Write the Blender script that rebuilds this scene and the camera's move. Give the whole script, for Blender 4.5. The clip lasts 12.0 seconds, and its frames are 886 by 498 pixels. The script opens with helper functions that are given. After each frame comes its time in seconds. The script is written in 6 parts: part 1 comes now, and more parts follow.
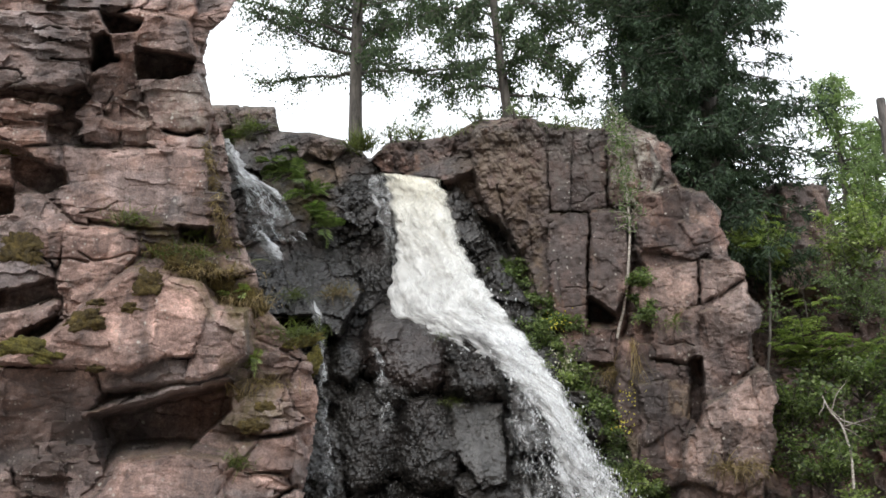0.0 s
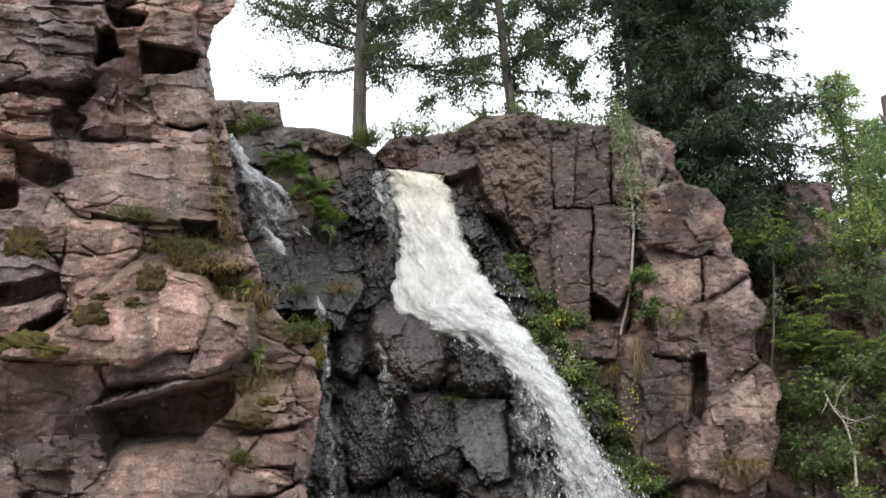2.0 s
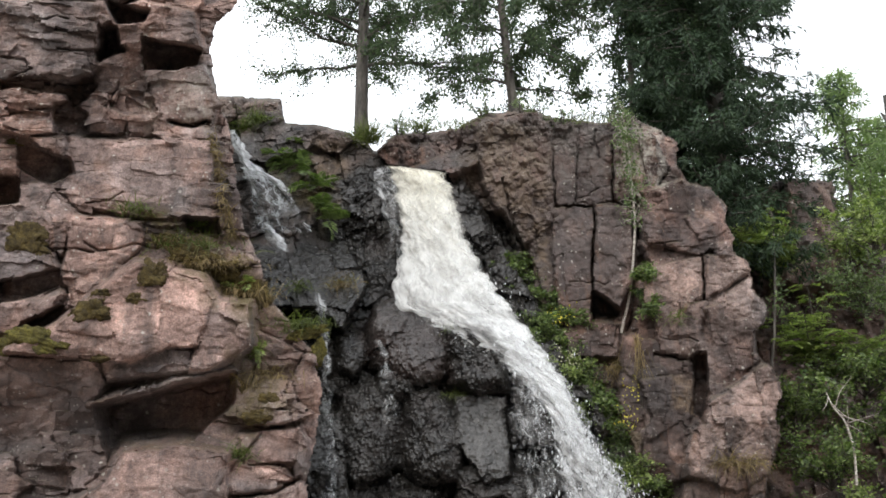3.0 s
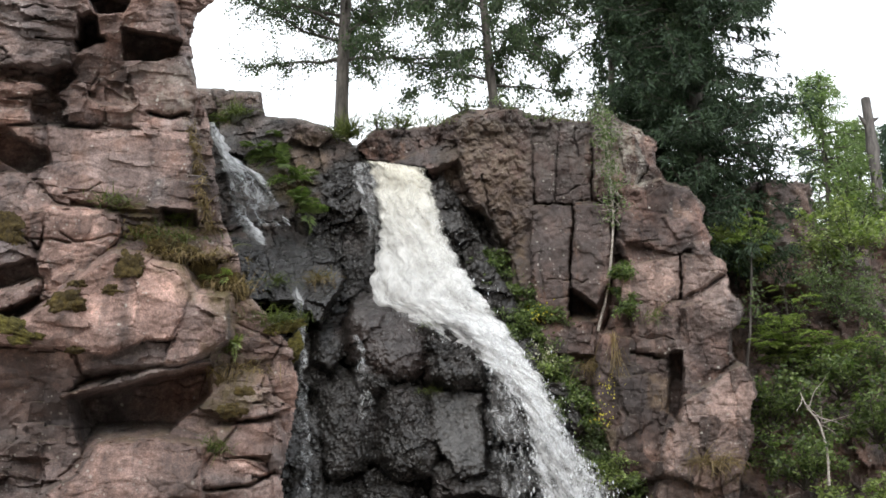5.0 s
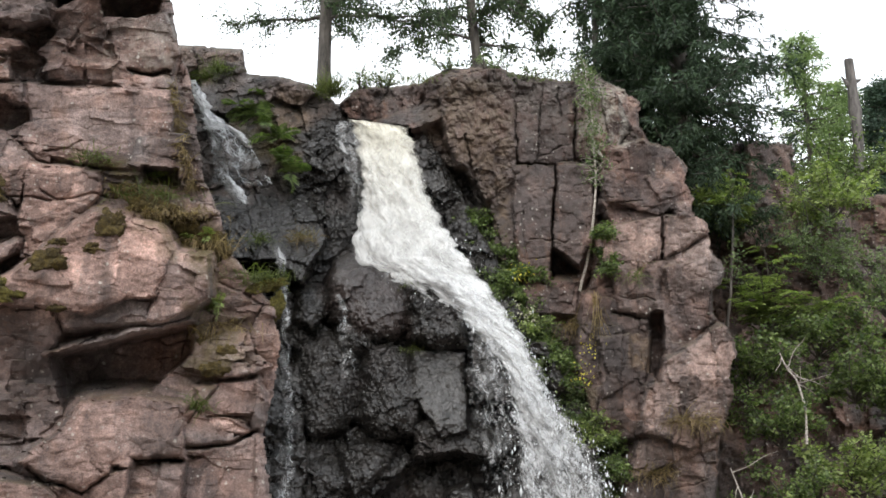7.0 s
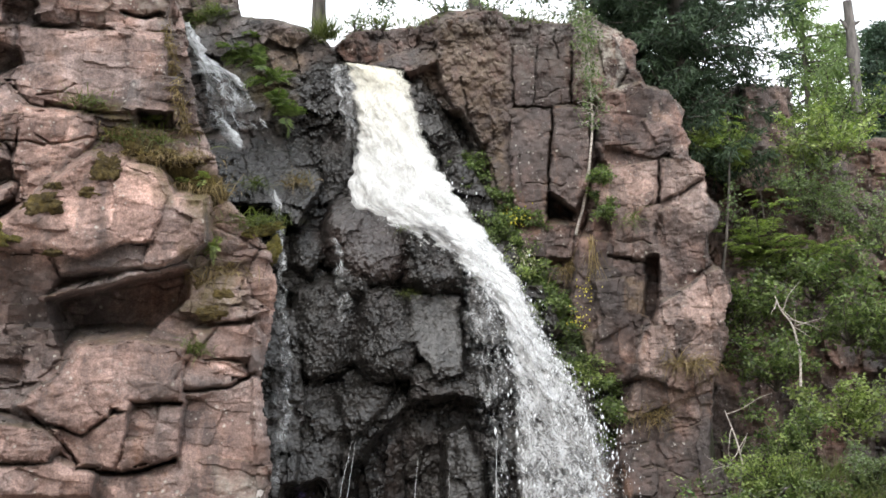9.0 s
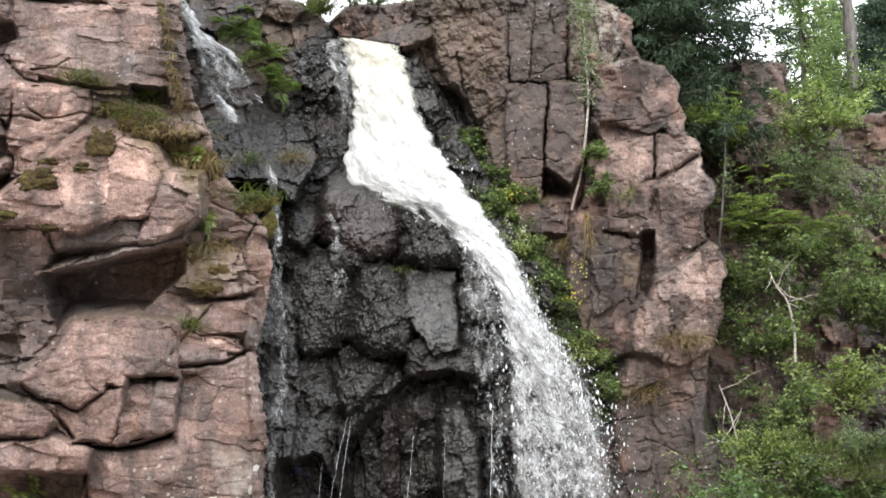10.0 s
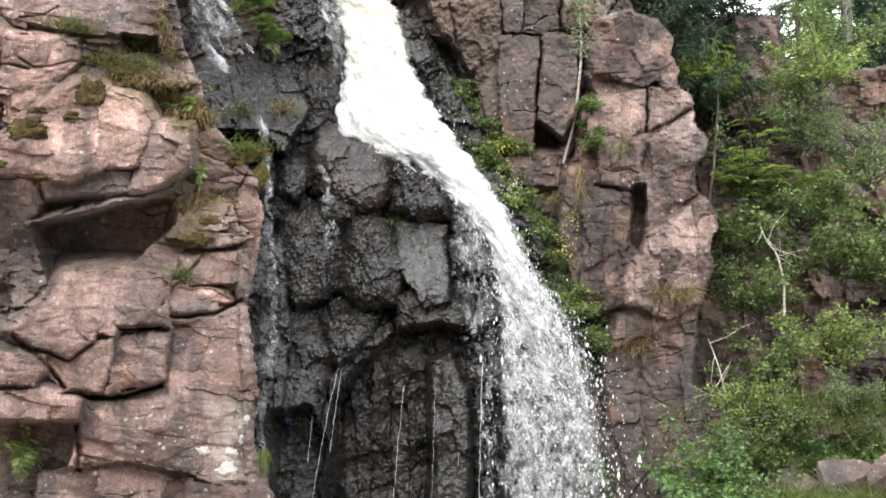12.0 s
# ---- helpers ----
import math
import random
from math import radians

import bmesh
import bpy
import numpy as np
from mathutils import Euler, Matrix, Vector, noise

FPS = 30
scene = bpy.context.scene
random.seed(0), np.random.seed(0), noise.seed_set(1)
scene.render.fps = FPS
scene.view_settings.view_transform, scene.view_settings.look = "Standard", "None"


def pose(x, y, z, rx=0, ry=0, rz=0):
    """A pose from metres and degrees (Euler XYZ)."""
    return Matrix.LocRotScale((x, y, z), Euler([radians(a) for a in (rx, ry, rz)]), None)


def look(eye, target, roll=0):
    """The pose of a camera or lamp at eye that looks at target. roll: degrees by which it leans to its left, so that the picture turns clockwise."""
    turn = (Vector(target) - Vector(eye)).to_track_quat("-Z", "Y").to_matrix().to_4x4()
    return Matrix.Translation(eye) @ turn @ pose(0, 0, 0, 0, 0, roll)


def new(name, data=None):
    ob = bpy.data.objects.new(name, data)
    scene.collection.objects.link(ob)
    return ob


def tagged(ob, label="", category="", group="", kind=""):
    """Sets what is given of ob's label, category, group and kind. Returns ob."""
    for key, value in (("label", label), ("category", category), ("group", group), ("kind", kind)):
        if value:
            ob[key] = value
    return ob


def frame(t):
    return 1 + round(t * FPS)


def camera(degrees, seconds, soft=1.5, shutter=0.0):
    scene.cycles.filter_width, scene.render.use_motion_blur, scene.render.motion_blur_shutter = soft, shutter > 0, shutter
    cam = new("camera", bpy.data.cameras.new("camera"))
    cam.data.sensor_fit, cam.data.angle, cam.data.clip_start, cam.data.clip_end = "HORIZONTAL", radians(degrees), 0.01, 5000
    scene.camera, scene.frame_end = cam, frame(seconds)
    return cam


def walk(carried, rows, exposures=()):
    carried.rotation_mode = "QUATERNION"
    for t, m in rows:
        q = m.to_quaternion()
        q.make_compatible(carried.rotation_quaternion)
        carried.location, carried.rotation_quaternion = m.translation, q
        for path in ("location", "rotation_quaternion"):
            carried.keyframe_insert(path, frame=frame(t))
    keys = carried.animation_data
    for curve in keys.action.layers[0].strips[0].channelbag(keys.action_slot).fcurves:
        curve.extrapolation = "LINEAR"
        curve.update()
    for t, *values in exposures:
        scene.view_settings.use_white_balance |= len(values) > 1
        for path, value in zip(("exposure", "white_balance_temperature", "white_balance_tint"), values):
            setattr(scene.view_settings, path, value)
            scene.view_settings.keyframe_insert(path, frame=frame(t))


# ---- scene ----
cam = camera(40.0, 12.0, soft=1.65)
# the camera turns where it stands: seconds, yaw, pitch above the horizon, roll
EYE = (0.0, 0.0, 1.6)
TURNS = [
    (0, -0.0, 20.0, 0.0),
    (0.5, 0.048, 20.094, -0.168),
    (1, -0.075, 20.047, -0.422),
    (1.5, -0.082, 19.942, -0.448),
    (2, 0.075, 19.807, -0.28),
    (2.5, 0.145, 19.711, -0.462),
    (4.5, -0.662, 19.641, -0.949),
    (5, -1.184, 19.499, -0.962),
    (5.5, -1.588, 19.063, -1.016),
    (6, -1.77, 18.436, -0.963),
    (6.5, -1.975, 17.928, -0.989),
    (7, -2.042, 17.611, -0.923),
    (9, -2.189, 14.97, -0.795),
    (9.5, -2.297, 14.337, -0.871),
    (10, -2.398, 13.83, -0.762),
    (10.5, -2.465, 13.28, -0.562),
    (11, -2.579, 12.705, -0.574),
    (11.5, -2.706, 12.225, -0.812),
    (12, -2.885, 11.592, -1.04),
]
walk(cam, [(t, pose(*EYE, 90 + pitch, roll, yaw)) for t, yaw, pitch, roll in TURNS], exposures=[(0.0, 0.47), (4.5, 0.47), (7.0, 0.5), (9.0, 0.87), (12.0, 1.21)])

# overcast daylight: a white veil of cloud over the sky, and a wide soft sun behind the camera
world = bpy.data.worlds.new("overcast_sky")
scene.world = world
world.use_nodes = True
wn, wl = world.node_tree.nodes, world.node_tree.links
wn.clear()
sky = wn.new("ShaderNodeTexSky")
sky.sky_type = "NISHITA"
sky.sun_disc = False
sky.sun_elevation, sky.sun_rotation = radians(52), radians(215)
grey = wn.new("ShaderNodeHueSaturation")
grey.inputs["Saturation"].default_value = 0.25
grey.inputs["Value"].default_value = 0.1
veil = wn.new("ShaderNodeMixRGB")
veil.blend_type = "ADD"
veil.inputs["Fac"].default_value = 1.0
# cloud: a third as bright at the horizon as overhead
tc = wn.new("ShaderNodeTexCoord")
sep = wn.new("ShaderNodeSeparateXYZ")
wl.new(tc.outputs["Generated"], sep.inputs[0])
cloud = wn.new("ShaderNodeValToRGB")
cloud.color_ramp.elements[0].position, cloud.color_ramp.elements[0].color = 0.0, (0.78, 0.805, 0.84, 1)
cloud.color_ramp.elements[1].position, cloud.color_ramp.elements[1].color = 1.0, (1.62, 1.68, 1.76, 1)
wl.new(sep.outputs["Z"], cloud.inputs["Fac"])
wl.new(cloud.outputs["Color"], veil.inputs["Color2"])
back = wn.new("ShaderNodeBackground")
back.inputs["Strength"].default_value = 1.0
wout = wn.new("ShaderNodeOutputWorld")
wl.new(sky.outputs[0], grey.inputs["Color"])
wl.new(grey.outputs[0], veil.inputs["Color1"])
wl.new(veil.outputs[0], back.inputs["Color"])
wl.new(back.outputs[0], wout.inputs["Surface"])
sun_data = bpy.data.lights.new("sun", "SUN")
sun_data.energy, sun_data.angle, sun_data.color = 1.2, radians(25), (1.0, 0.96, 0.9)
sun = new("sun", sun_data)
sun.matrix_world = look((-8, -14, 26), (0, 14, 5))


# ---------------------------------------------------------------- building blocks
RNG = np.random.default_rng(7)


def hash2(i, j, seed):
    h = (i.astype(np.int64) * 374761393 + j.astype(np.int64) * 668265263 + seed * 1274126177) & 0x7FFFFFFF
    h = ((h ^ (h >> 13)) * 1103515245) & 0x7FFFFFFF
    h = ((h ^ (h >> 15)) * 12345677) & 0x7FFFFFFF
    return ((h ^ (h >> 12)) & 0xFFFFFF) / float(0xFFFFFF)


def vnoise(x, z, seed=0):
    """Smooth noise from -1 to 1 on arrays."""
    i, j = np.floor(x), np.floor(z)
    u, v = x - i, z - j
    u, v = u * u * u * (u * (u * 6 - 15) + 10), v * v * v * (v * (v * 6 - 15) + 10)
    a, b = hash2(i, j, seed), hash2(i + 1, j, seed)
    c, d = hash2(i, j + 1, seed), hash2(i + 1, j + 1, seed)
    return 2 * ((a * (1 - u) + b * u) * (1 - v) + (c * (1 - u) + d * u) * v) - 1


def fbm(x, z, size, octaves=4, seed=0, gain=0.5):
    out, amp = 0.0, 1.0
    for k in range(octaves):
        f = 2 ** k / size
        out = out + amp * vnoise(x * f + 17.3 * k, z * f - 9.1 * k, seed + k)
        amp *= gain
    return out


def cells(x, z, sx, sz, seed, turn=0.0):
    """Jittered cells of about sx by sz: random numbers of the nearest one, the offset from its middle, and the gap to the second."""
    c, s = math.cos(turn), math.sin(turn)
    u, v = (x * c + z * s) / sx, (-x * s + z * c) / sz
    i0, j0 = np.floor(u), np.floor(v)
    best = np.full(u.shape, 9.0)
    second = np.full(u.shape, 9.0)
    bi, bj, bu, bv = np.zeros_like(u), np.zeros_like(u), np.zeros_like(u), np.zeros_like(u)
    for di in (-1, 0, 1):
        for dj in (-1, 0, 1):
            i, j = i0 + di, j0 + dj
            pu, pv = i + 0.15 + 0.7 * hash2(i, j, seed), j + 0.15 + 0.7 * hash2(i, j, seed + 1)
            d = np.maximum(abs(u - pu), abs(v - pv)) * 0.75 + 0.25 * np.hypot(u - pu, v - pv)
            near = d < best
            second = np.where(near, best, np.minimum(second, d))
            bi, bj = np.where(near, i, bi), np.where(near, j, bj)
            bu, bv = np.where(near, u - pu, bu), np.where(near, v - pv, bv)
            best = np.where(near, d, best)
    r = [hash2(bi, bj, seed + 2 + k) for k in range(3)]
    return r, bu * sx, bv * sz, (second - best) * min(sx, sz)


def crease(x, z, size, seed, turn=0.3):
    """Noise of flat triangles that meet in sharp creases, about -1 to 1."""
    c, s = math.cos(turn), math.sin(turn)
    u, v = (x * c + z * s) / size, (-x * s + z * c) / size
    i, j = np.floor(u), np.floor(v)
    fu, fv = u - i, v - j
    h00, h10, h01, h11 = hash2(i, j, seed), hash2(i + 1, j, seed), hash2(i, j + 1, seed), hash2(i + 1, j + 1, seed)
    flip = hash2(i, j, seed + 5) < 0.5
    a = np.where(fu + fv < 1, h00 + fu * (h10 - h00) + fv * (h01 - h00), h11 + (1 - fu) * (h01 - h11) + (1 - fv) * (h10 - h11))
    b = np.where(fu > fv, h00 + fu * (h10 - h00) + fv * (h11 - h10), h00 + fv * (h01 - h00) + fu * (h11 - h01))
    return 2 * np.where(flip, a, b) - 1


def signed(poly, x, z):
    """Distance to a polygon's outline, negative inside."""
    d2 = np.full(x.shape, 1e9)
    inside = np.zeros(x.shape, bool)
    for (ax, az), (bx, bz) in zip(poly, poly[1:] + poly[:1]):
        ex, ez = bx - ax, bz - az
        px, pz = x - ax, z - az
        t = np.clip((px * ex + pz * ez) / (ex * ex + ez * ez + 1e-12), 0, 1)
        d2 = np.minimum(d2, (px - t * ex) ** 2 + (pz - t * ez) ** 2)
        hit = ((az > z) != (bz > z)) & (x < (z - az) * ex / (ez if abs(ez) > 1e-9 else 1e-9) + ax)
        inside ^= hit
    d = np.sqrt(d2)
    return np.where(inside, -d, d)


def polyline_distance(pts, x, z):
    d2 = np.full(x.shape, 1e9)
    for (ax, az), (bx, bz) in zip(pts, pts[1:]):
        ex, ez = bx - ax, bz - az
        t = np.clip(((x - ax) * ex + (z - az) * ez) / (ex * ex + ez * ez + 1e-12), 0, 1)
        d2 = np.minimum(d2, (x - ax - t * ex) ** 2 + (z - az - t * ez) ** 2)
    return np.sqrt(d2)


def mesh_from(name, verts, faces, smooth=True, sharp=None, attrs=None):
    """A mesh from arrays; faces all with the same number of corners."""
    me = bpy.data.meshes.new(name)
    verts, faces = np.asarray(verts, np.float32), np.asarray(faces, np.int32)
    n, k = faces.shape
    me.vertices.add(len(verts))
    me.vertices.foreach_set("co", verts.ravel())
    me.loops.add(n * k)
    me.loops.foreach_set("vertex_index", faces.ravel())
    me.polygons.add(n)
    me.polygons.foreach_set("loop_start", np.arange(0, n * k, k, dtype=np.int32))
    me.polygons.foreach_set("use_smooth", np.full(n, smooth))
    for key, values in (attrs or {}).items():
        a = me.attributes.new(key, "FLOAT", "POINT")
        a.data.foreach_set("value", np.asarray(values, np.float32))
    me.update(calc_edges=True)
    if sharp:
        me.set_sharp_from_angle(angle=radians(sharp))
    return me


def add(name, me, material, parent=None, label="", category="", group="", kind=""):
    me.materials.append(material)
    ob = new(name, me)
    if parent is not None:
        ob.parent = parent
        up = parent.matrix_basis.copy()
        if parent.parent is not None:
            up = parent.parent.matrix_basis @ parent.matrix_parent_inverse @ up
        ob.matrix_parent_inverse = up.inverted()
    return tagged(ob, label, category, group, kind)


def empty(name, at, label, category, group="", kind=""):
    ob = new(name)
    ob.location = at
    ob.empty_display_size = 0.1
    return tagged(ob, label, category, group, kind)


class Face:
    """A rock face: depth y over a grid of x and z, made of blocks, hollows, joints and cracks."""

    def __init__(self, x0, x1, z0, z1, step, y0, tx=0.0, tz=0.0, seed=1, warp=0.05, view_fan=0.88):
        xs, zs = np.arange(x0, x1 + step / 2, step), np.arange(z0, z1 + step / 2, step)
        self.X, self.Z = np.meshgrid(xs, zs)
        X, Z = self.X, self.Z
        self.seed, self.step, self.y0, self.view_fan = seed, step, y0, view_fan
        # joints run straight and break in small angular steps
        r, _, _, _ = cells(X, Z, 0.17, 0.1, seed + 60, 0.3)
        q, _, _, _ = cells(X, Z, 0.06, 0.045, seed + 64, -0.2)
        self.wx = X + warp * (0.35 * fbm(X, Z, 0.7, 2, seed + 40) + 0.5 * (r[0] - 0.5) + 0.2 * (q[0] - 0.5))
        self.wz = Z + warp * (0.35 * fbm(X, Z, 0.7, 2, seed + 50) + 0.5 * (r[1] - 0.5) + 0.2 * (q[1] - 0.5))
        self.base = y0 + tx * (X - (x0 + x1) / 2) + tz * (Z - (z0 + z1) / 2)
        self.Y = self.base.copy()
        self.owner = np.full(X.shape, -1)
        self.labels = []
        self.paint = {k: np.zeros(X.shape) for k in ("pink", "wet", "moss", "pale", "tone", "dark", "knob", "ochre")}
        self.solid = None

    def joints(self, sx, sz, step_out, tilt, crack, seed, turn=0.0, wide=0.02, tone=0.0, poly=None):
        """Flat facets, each with its own step and tilt; open cracks only here and there."""
        r, du, dv, gap = cells(self.wx, self.wz, sx, sz, seed, turn)
        m = 1.0 if poly is None else np.clip(0.5 - signed(poly, self.wx, self.wz) / 0.06, 0, 1)
        self.Y += m * ((r[0] - 0.5) * step_out + (r[1] - 0.5) * tilt * du + (r[2] - 0.5) * tilt * dv)
        some = np.clip(fbm(self.X, self.Z, 1.1, 2, seed + 7) * 2.5 - 0.2, 0, 1)
        self.Y += m * crack * some * np.exp(-(gap / wide) ** 2)
        self.paint["tone"] += m * tone * (r[2] + r[0] - 1.0)
        return self

    def block(self, poly, out, tx=0.0, tz=0.0, k=5.0, label="", pink=None, own=True):
        d = signed(poly, self.wx, self.wz)
        cx, cz = np.mean([p[0] for p in poly]), np.mean([p[1] for p in poly])
        y = self.base - out + tx * (self.X - cx) + tz * (self.Z - cz) + np.where(d > 0, k * d, 0.35 * np.exp(d / 0.035) * 0.08)
        near = y < self.Y
        self.Y = np.where(near, y, self.Y)
        if own:
            self.labels.append(label or "angular reddish-brown rock block jutting from the cliff")
            self.owner = np.where(near, len(self.labels) - 1, self.owner)
        if pink is not None:
            self.paint["pink"] = np.where(near & (d < 0.02), pink, self.paint["pink"])
        return self

    def dome(self, poly, out, roll=0.35, tx=0.0, tz=0.0, label=""):
        """A rounded, water-worn boulder bulging from the face."""
        d = signed(poly, self.wx, self.wz)
        cx, cz = np.mean([p[0] for p in poly]), np.mean([p[1] for p in poly])
        g = np.clip(-d / roll, 0, 1)
        y = self.base - 0.8 * out * np.sqrt(g * (2 - g)) + tx * (self.X - cx) + tz * (self.Z - cz) + np.where(d > 0, 9 * d, 0)
        near = y < self.Y
        self.Y = np.where(near, y, self.Y)
        self.labels.append(label)
        self.owner = np.where(near, len(self.labels) - 1, self.owner)
        return self

    def plane(self, poly, amount=0.6, soft=0.05):
        """Cleaves the rock back to one broad flat face."""
        d = signed(poly, self.wx, self.wz)
        m = d < 0
        a = np.stack([np.ones(m.sum()), self.X[m], self.Z[m]], -1)
        fit, _, _, _ = np.linalg.lstsq(a, self.Y[m], rcond=None)
        flat = fit[0] + fit[1] * self.X + fit[2] * self.Z
        w = amount * np.clip(-d / soft, 0, 1)
        self.Y = self.Y * (1 - w) + flat * w
        return self

    def hollow(self, poly, deep, tx=0.0, tz=0.0, k=14.0):
        d = signed(poly, self.wx, self.wz)
        cx, cz = np.mean([p[0] for p in poly]), np.mean([p[1] for p in poly])
        y = self.base + deep + tx * (self.X - cx) + tz * (self.Z - cz) - k * np.maximum(d, 0)
        self.Y = np.maximum(self.Y, y)
        return self

    def crack(self, pts, wide=0.02, deep=0.12):
        self.Y += deep * np.exp(-(polyline_distance(pts, self.wx, self.wz) / wide) ** 2)
        return self

    def fissures(self, count, length, angle, wide, deep, seed):
        """Thin jagged cracks in one main direction."""
        rng = np.random.default_rng(seed)
        x0, x1, z0, z1 = self.X[0, 0], self.X[0, -1], self.Z[0, 0], self.Z[-1, 0]
        for _ in range(count):
            p = np.array([rng.uniform(x0, x1), rng.uniform(z0, z1)])
            a = angle + rng.normal(0, 0.15)
            pts = [tuple(p)]
            for _ in range(rng.integers(3, 8)):
                a += rng.normal(0, 0.1)
                turn = a + rng.normal(0, 0.3)
                p = p + length * (0.1 + 0.2 * rng.random()) * np.array([math.cos(turn), math.sin(turn)])
                pts.append(tuple(p))
            q = np.array(pts)
            lo, hi = q.min(0) - 0.1, q.max(0) + 0.1
            i0, i1 = np.searchsorted(self.Z[:, 0], (lo[1], hi[1]))
            j0, j1 = np.searchsorted(self.X[0], (lo[0], hi[0]))
            if i1 - i0 < 2 or j1 - j0 < 2:
                continue
            w = (slice(i0, i1), slice(j0, j1))
            d = polyline_distance(pts, self.X[w], self.Z[w])
            self.Y[w] += deep * (0.5 + rng.random()) * np.exp(-(d / wide) ** 2)
            # the rock on one side stands a little higher
            side = np.tanh((self.Z[w] - np.interp(self.X[w], *q[np.argsort(q[:, 0])].T)) / 0.01) if abs(math.cos(angle)) > 0.7 else np.tanh((self.X[w] - np.interp(self.Z[w], *q[np.argsort(q[:, 1])][:, ::-1].T)) / 0.01)
            self.Y[w] += 0.012 * side * np.exp(-(d / 0.09) ** 2)
        return self

    def outline(self, poly, deep=3.0, soft=0.1):
        """The face ends at this outline, rounds off and runs back into the hill."""
        d = signed(poly, self.wx, self.wz)
        self.Y += 0.9 * soft * np.clip(1 + d / soft, 0, 1) ** 2
        self.solid = d < 0
        self.deep = deep
        return self

    # colours a patch: stain, moss, wet, and some painted-in shade and sheen
    def paint_patch(self, key, poly, value=1.0, soft=0.1):
        d = signed(poly, self.wx, self.wz) + 0.5 * soft * fbm(self.X, self.Z, 0.25, 3, 77)
        self.paint[key] = np.maximum(self.paint[key], value * np.clip(0.5 - d / soft, 0, 1))
        return self

    def facets(self, size, amount, seed, squash=1.0, warp=0.25):
        """Chiselled faces with sharp edges between them."""
        X = self.X + warp * size * fbm(self.X, self.Z, size * 1.3, 2, seed + 3)
        Z = self.Z + warp * size * fbm(self.X, self.Z, size * 1.3, 2, seed + 4)
        self.Y += amount * (crease(X, Z * squash, size, seed, 0.4) + 0.45 * crease(X, Z * squash, size * 0.45, seed + 11, 1.1) + 0.2 * crease(X, Z * squash, size * 0.2, seed + 13, 0.2))
        return self

    def knobs(self, size, amount, seed, poly=None):
        """A skin of small round knobs."""
        r, du, dv, gap = cells(self.X, self.Z, size, size * 1.25, seed, 0.5)
        bump = amount * (0.4 + r[0]) * np.clip(gap / (0.5 * size), 0, 1) ** 0.6
        if poly:
            inside = np.clip(0.5 - signed(poly, self.wx, self.wz) / 0.08, 0, 1)
            bump = bump * inside
            self.paint["knob"] = np.maximum(self.paint["knob"], inside)
        self.Y -= bump
        return self

    def roughen(self, a_large, a_small, ridge=0.0, seed=3, size=0.5):
        X, Z = self.X, self.Z
        self.Y += a_large * fbm(X, Z, size, 3, seed) + a_small * fbm(X, Z, 0.09, 3, seed + 9, 0.6)
        if ridge:
            n = fbm(self.wx * 0.8, self.wz * 1.6, 0.3, 4, seed + 20)
            self.Y += ridge * (1 - np.minimum(1, abs(n) * 2.2)) ** 2
        return self

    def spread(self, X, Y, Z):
        """Scales depth about the camera's eye, so outlines land where drawn in its view."""
        s = 1 + self.view_fan * (Y - self.y0) / self.y0
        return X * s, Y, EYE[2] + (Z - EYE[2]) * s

    def at(self, x, z, out=0.0):
        """A place on the finished face."""
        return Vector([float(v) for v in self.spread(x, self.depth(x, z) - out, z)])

    def depth(self, x, z):
        j = int(np.clip(round((x - self.X[0, 0]) / self.step), 0, self.X.shape[1] - 1))
        i = int(np.clip(round((z - self.Z[0, 0]) / self.step), 0, self.X.shape[0] - 1))
        return float(self.Y[i, j])

    def build(self, name, material, label, part_name="rock_block", sharp=38):
        X, Y, Z = self.X, self.Y, self.Z
        h, w = X.shape
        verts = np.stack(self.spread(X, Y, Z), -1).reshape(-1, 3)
        idx = np.arange(h * w).reshape(h, w)
        quads = np.stack([idx[:-1, :-1], idx[:-1, 1:], idx[1:, 1:], idx[1:, :-1]], -1).reshape(-1, 4)
        own = self.owner[:-1, :-1].ravel()
        if self.solid is not None:
            keep = (self.solid[:-1, :-1] & self.solid[1:, 1:] & self.solid[1:, :-1] & self.solid[:-1, 1:]).ravel()
            quads, own = quads[keep], own[keep]
            # flanks: from the free edge back into the hill, along the camera's sight lines
            e = np.concatenate([quads[:, [k, (k + 1) % 4]] for k in range(4)])
            key = np.sort(e, 1)
            _, first, times = np.unique(key[:, 0] * (h * w) + key[:, 1], return_index=True, return_counts=True)
            free = e[first[times == 1]]
            ring, inv = np.unique(free, return_inverse=True)
            inv = inv.reshape(-1, 2)
            p = verts[ring]
            tail = p.copy()
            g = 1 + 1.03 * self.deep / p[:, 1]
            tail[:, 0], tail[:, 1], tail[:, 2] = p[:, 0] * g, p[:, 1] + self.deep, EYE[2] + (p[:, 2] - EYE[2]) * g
            flank = np.stack([inv[:, 1], inv[:, 0], inv[:, 0] + len(ring), inv[:, 1] + len(ring)], -1)
            flank_mesh = mesh_from("flank", np.concatenate([p, tail]), flank, True, sharp,
                                   {k: np.tile(v.ravel()[ring], 2) for k, v in self.paint.items()})
        top = None
        counts = np.bincount(own[own >= 0], minlength=len(self.labels)) if len(self.labels) else []
        small = [k for k, c in enumerate(counts) if c < 30]
        own = np.where(np.isin(own, small), -1, own)
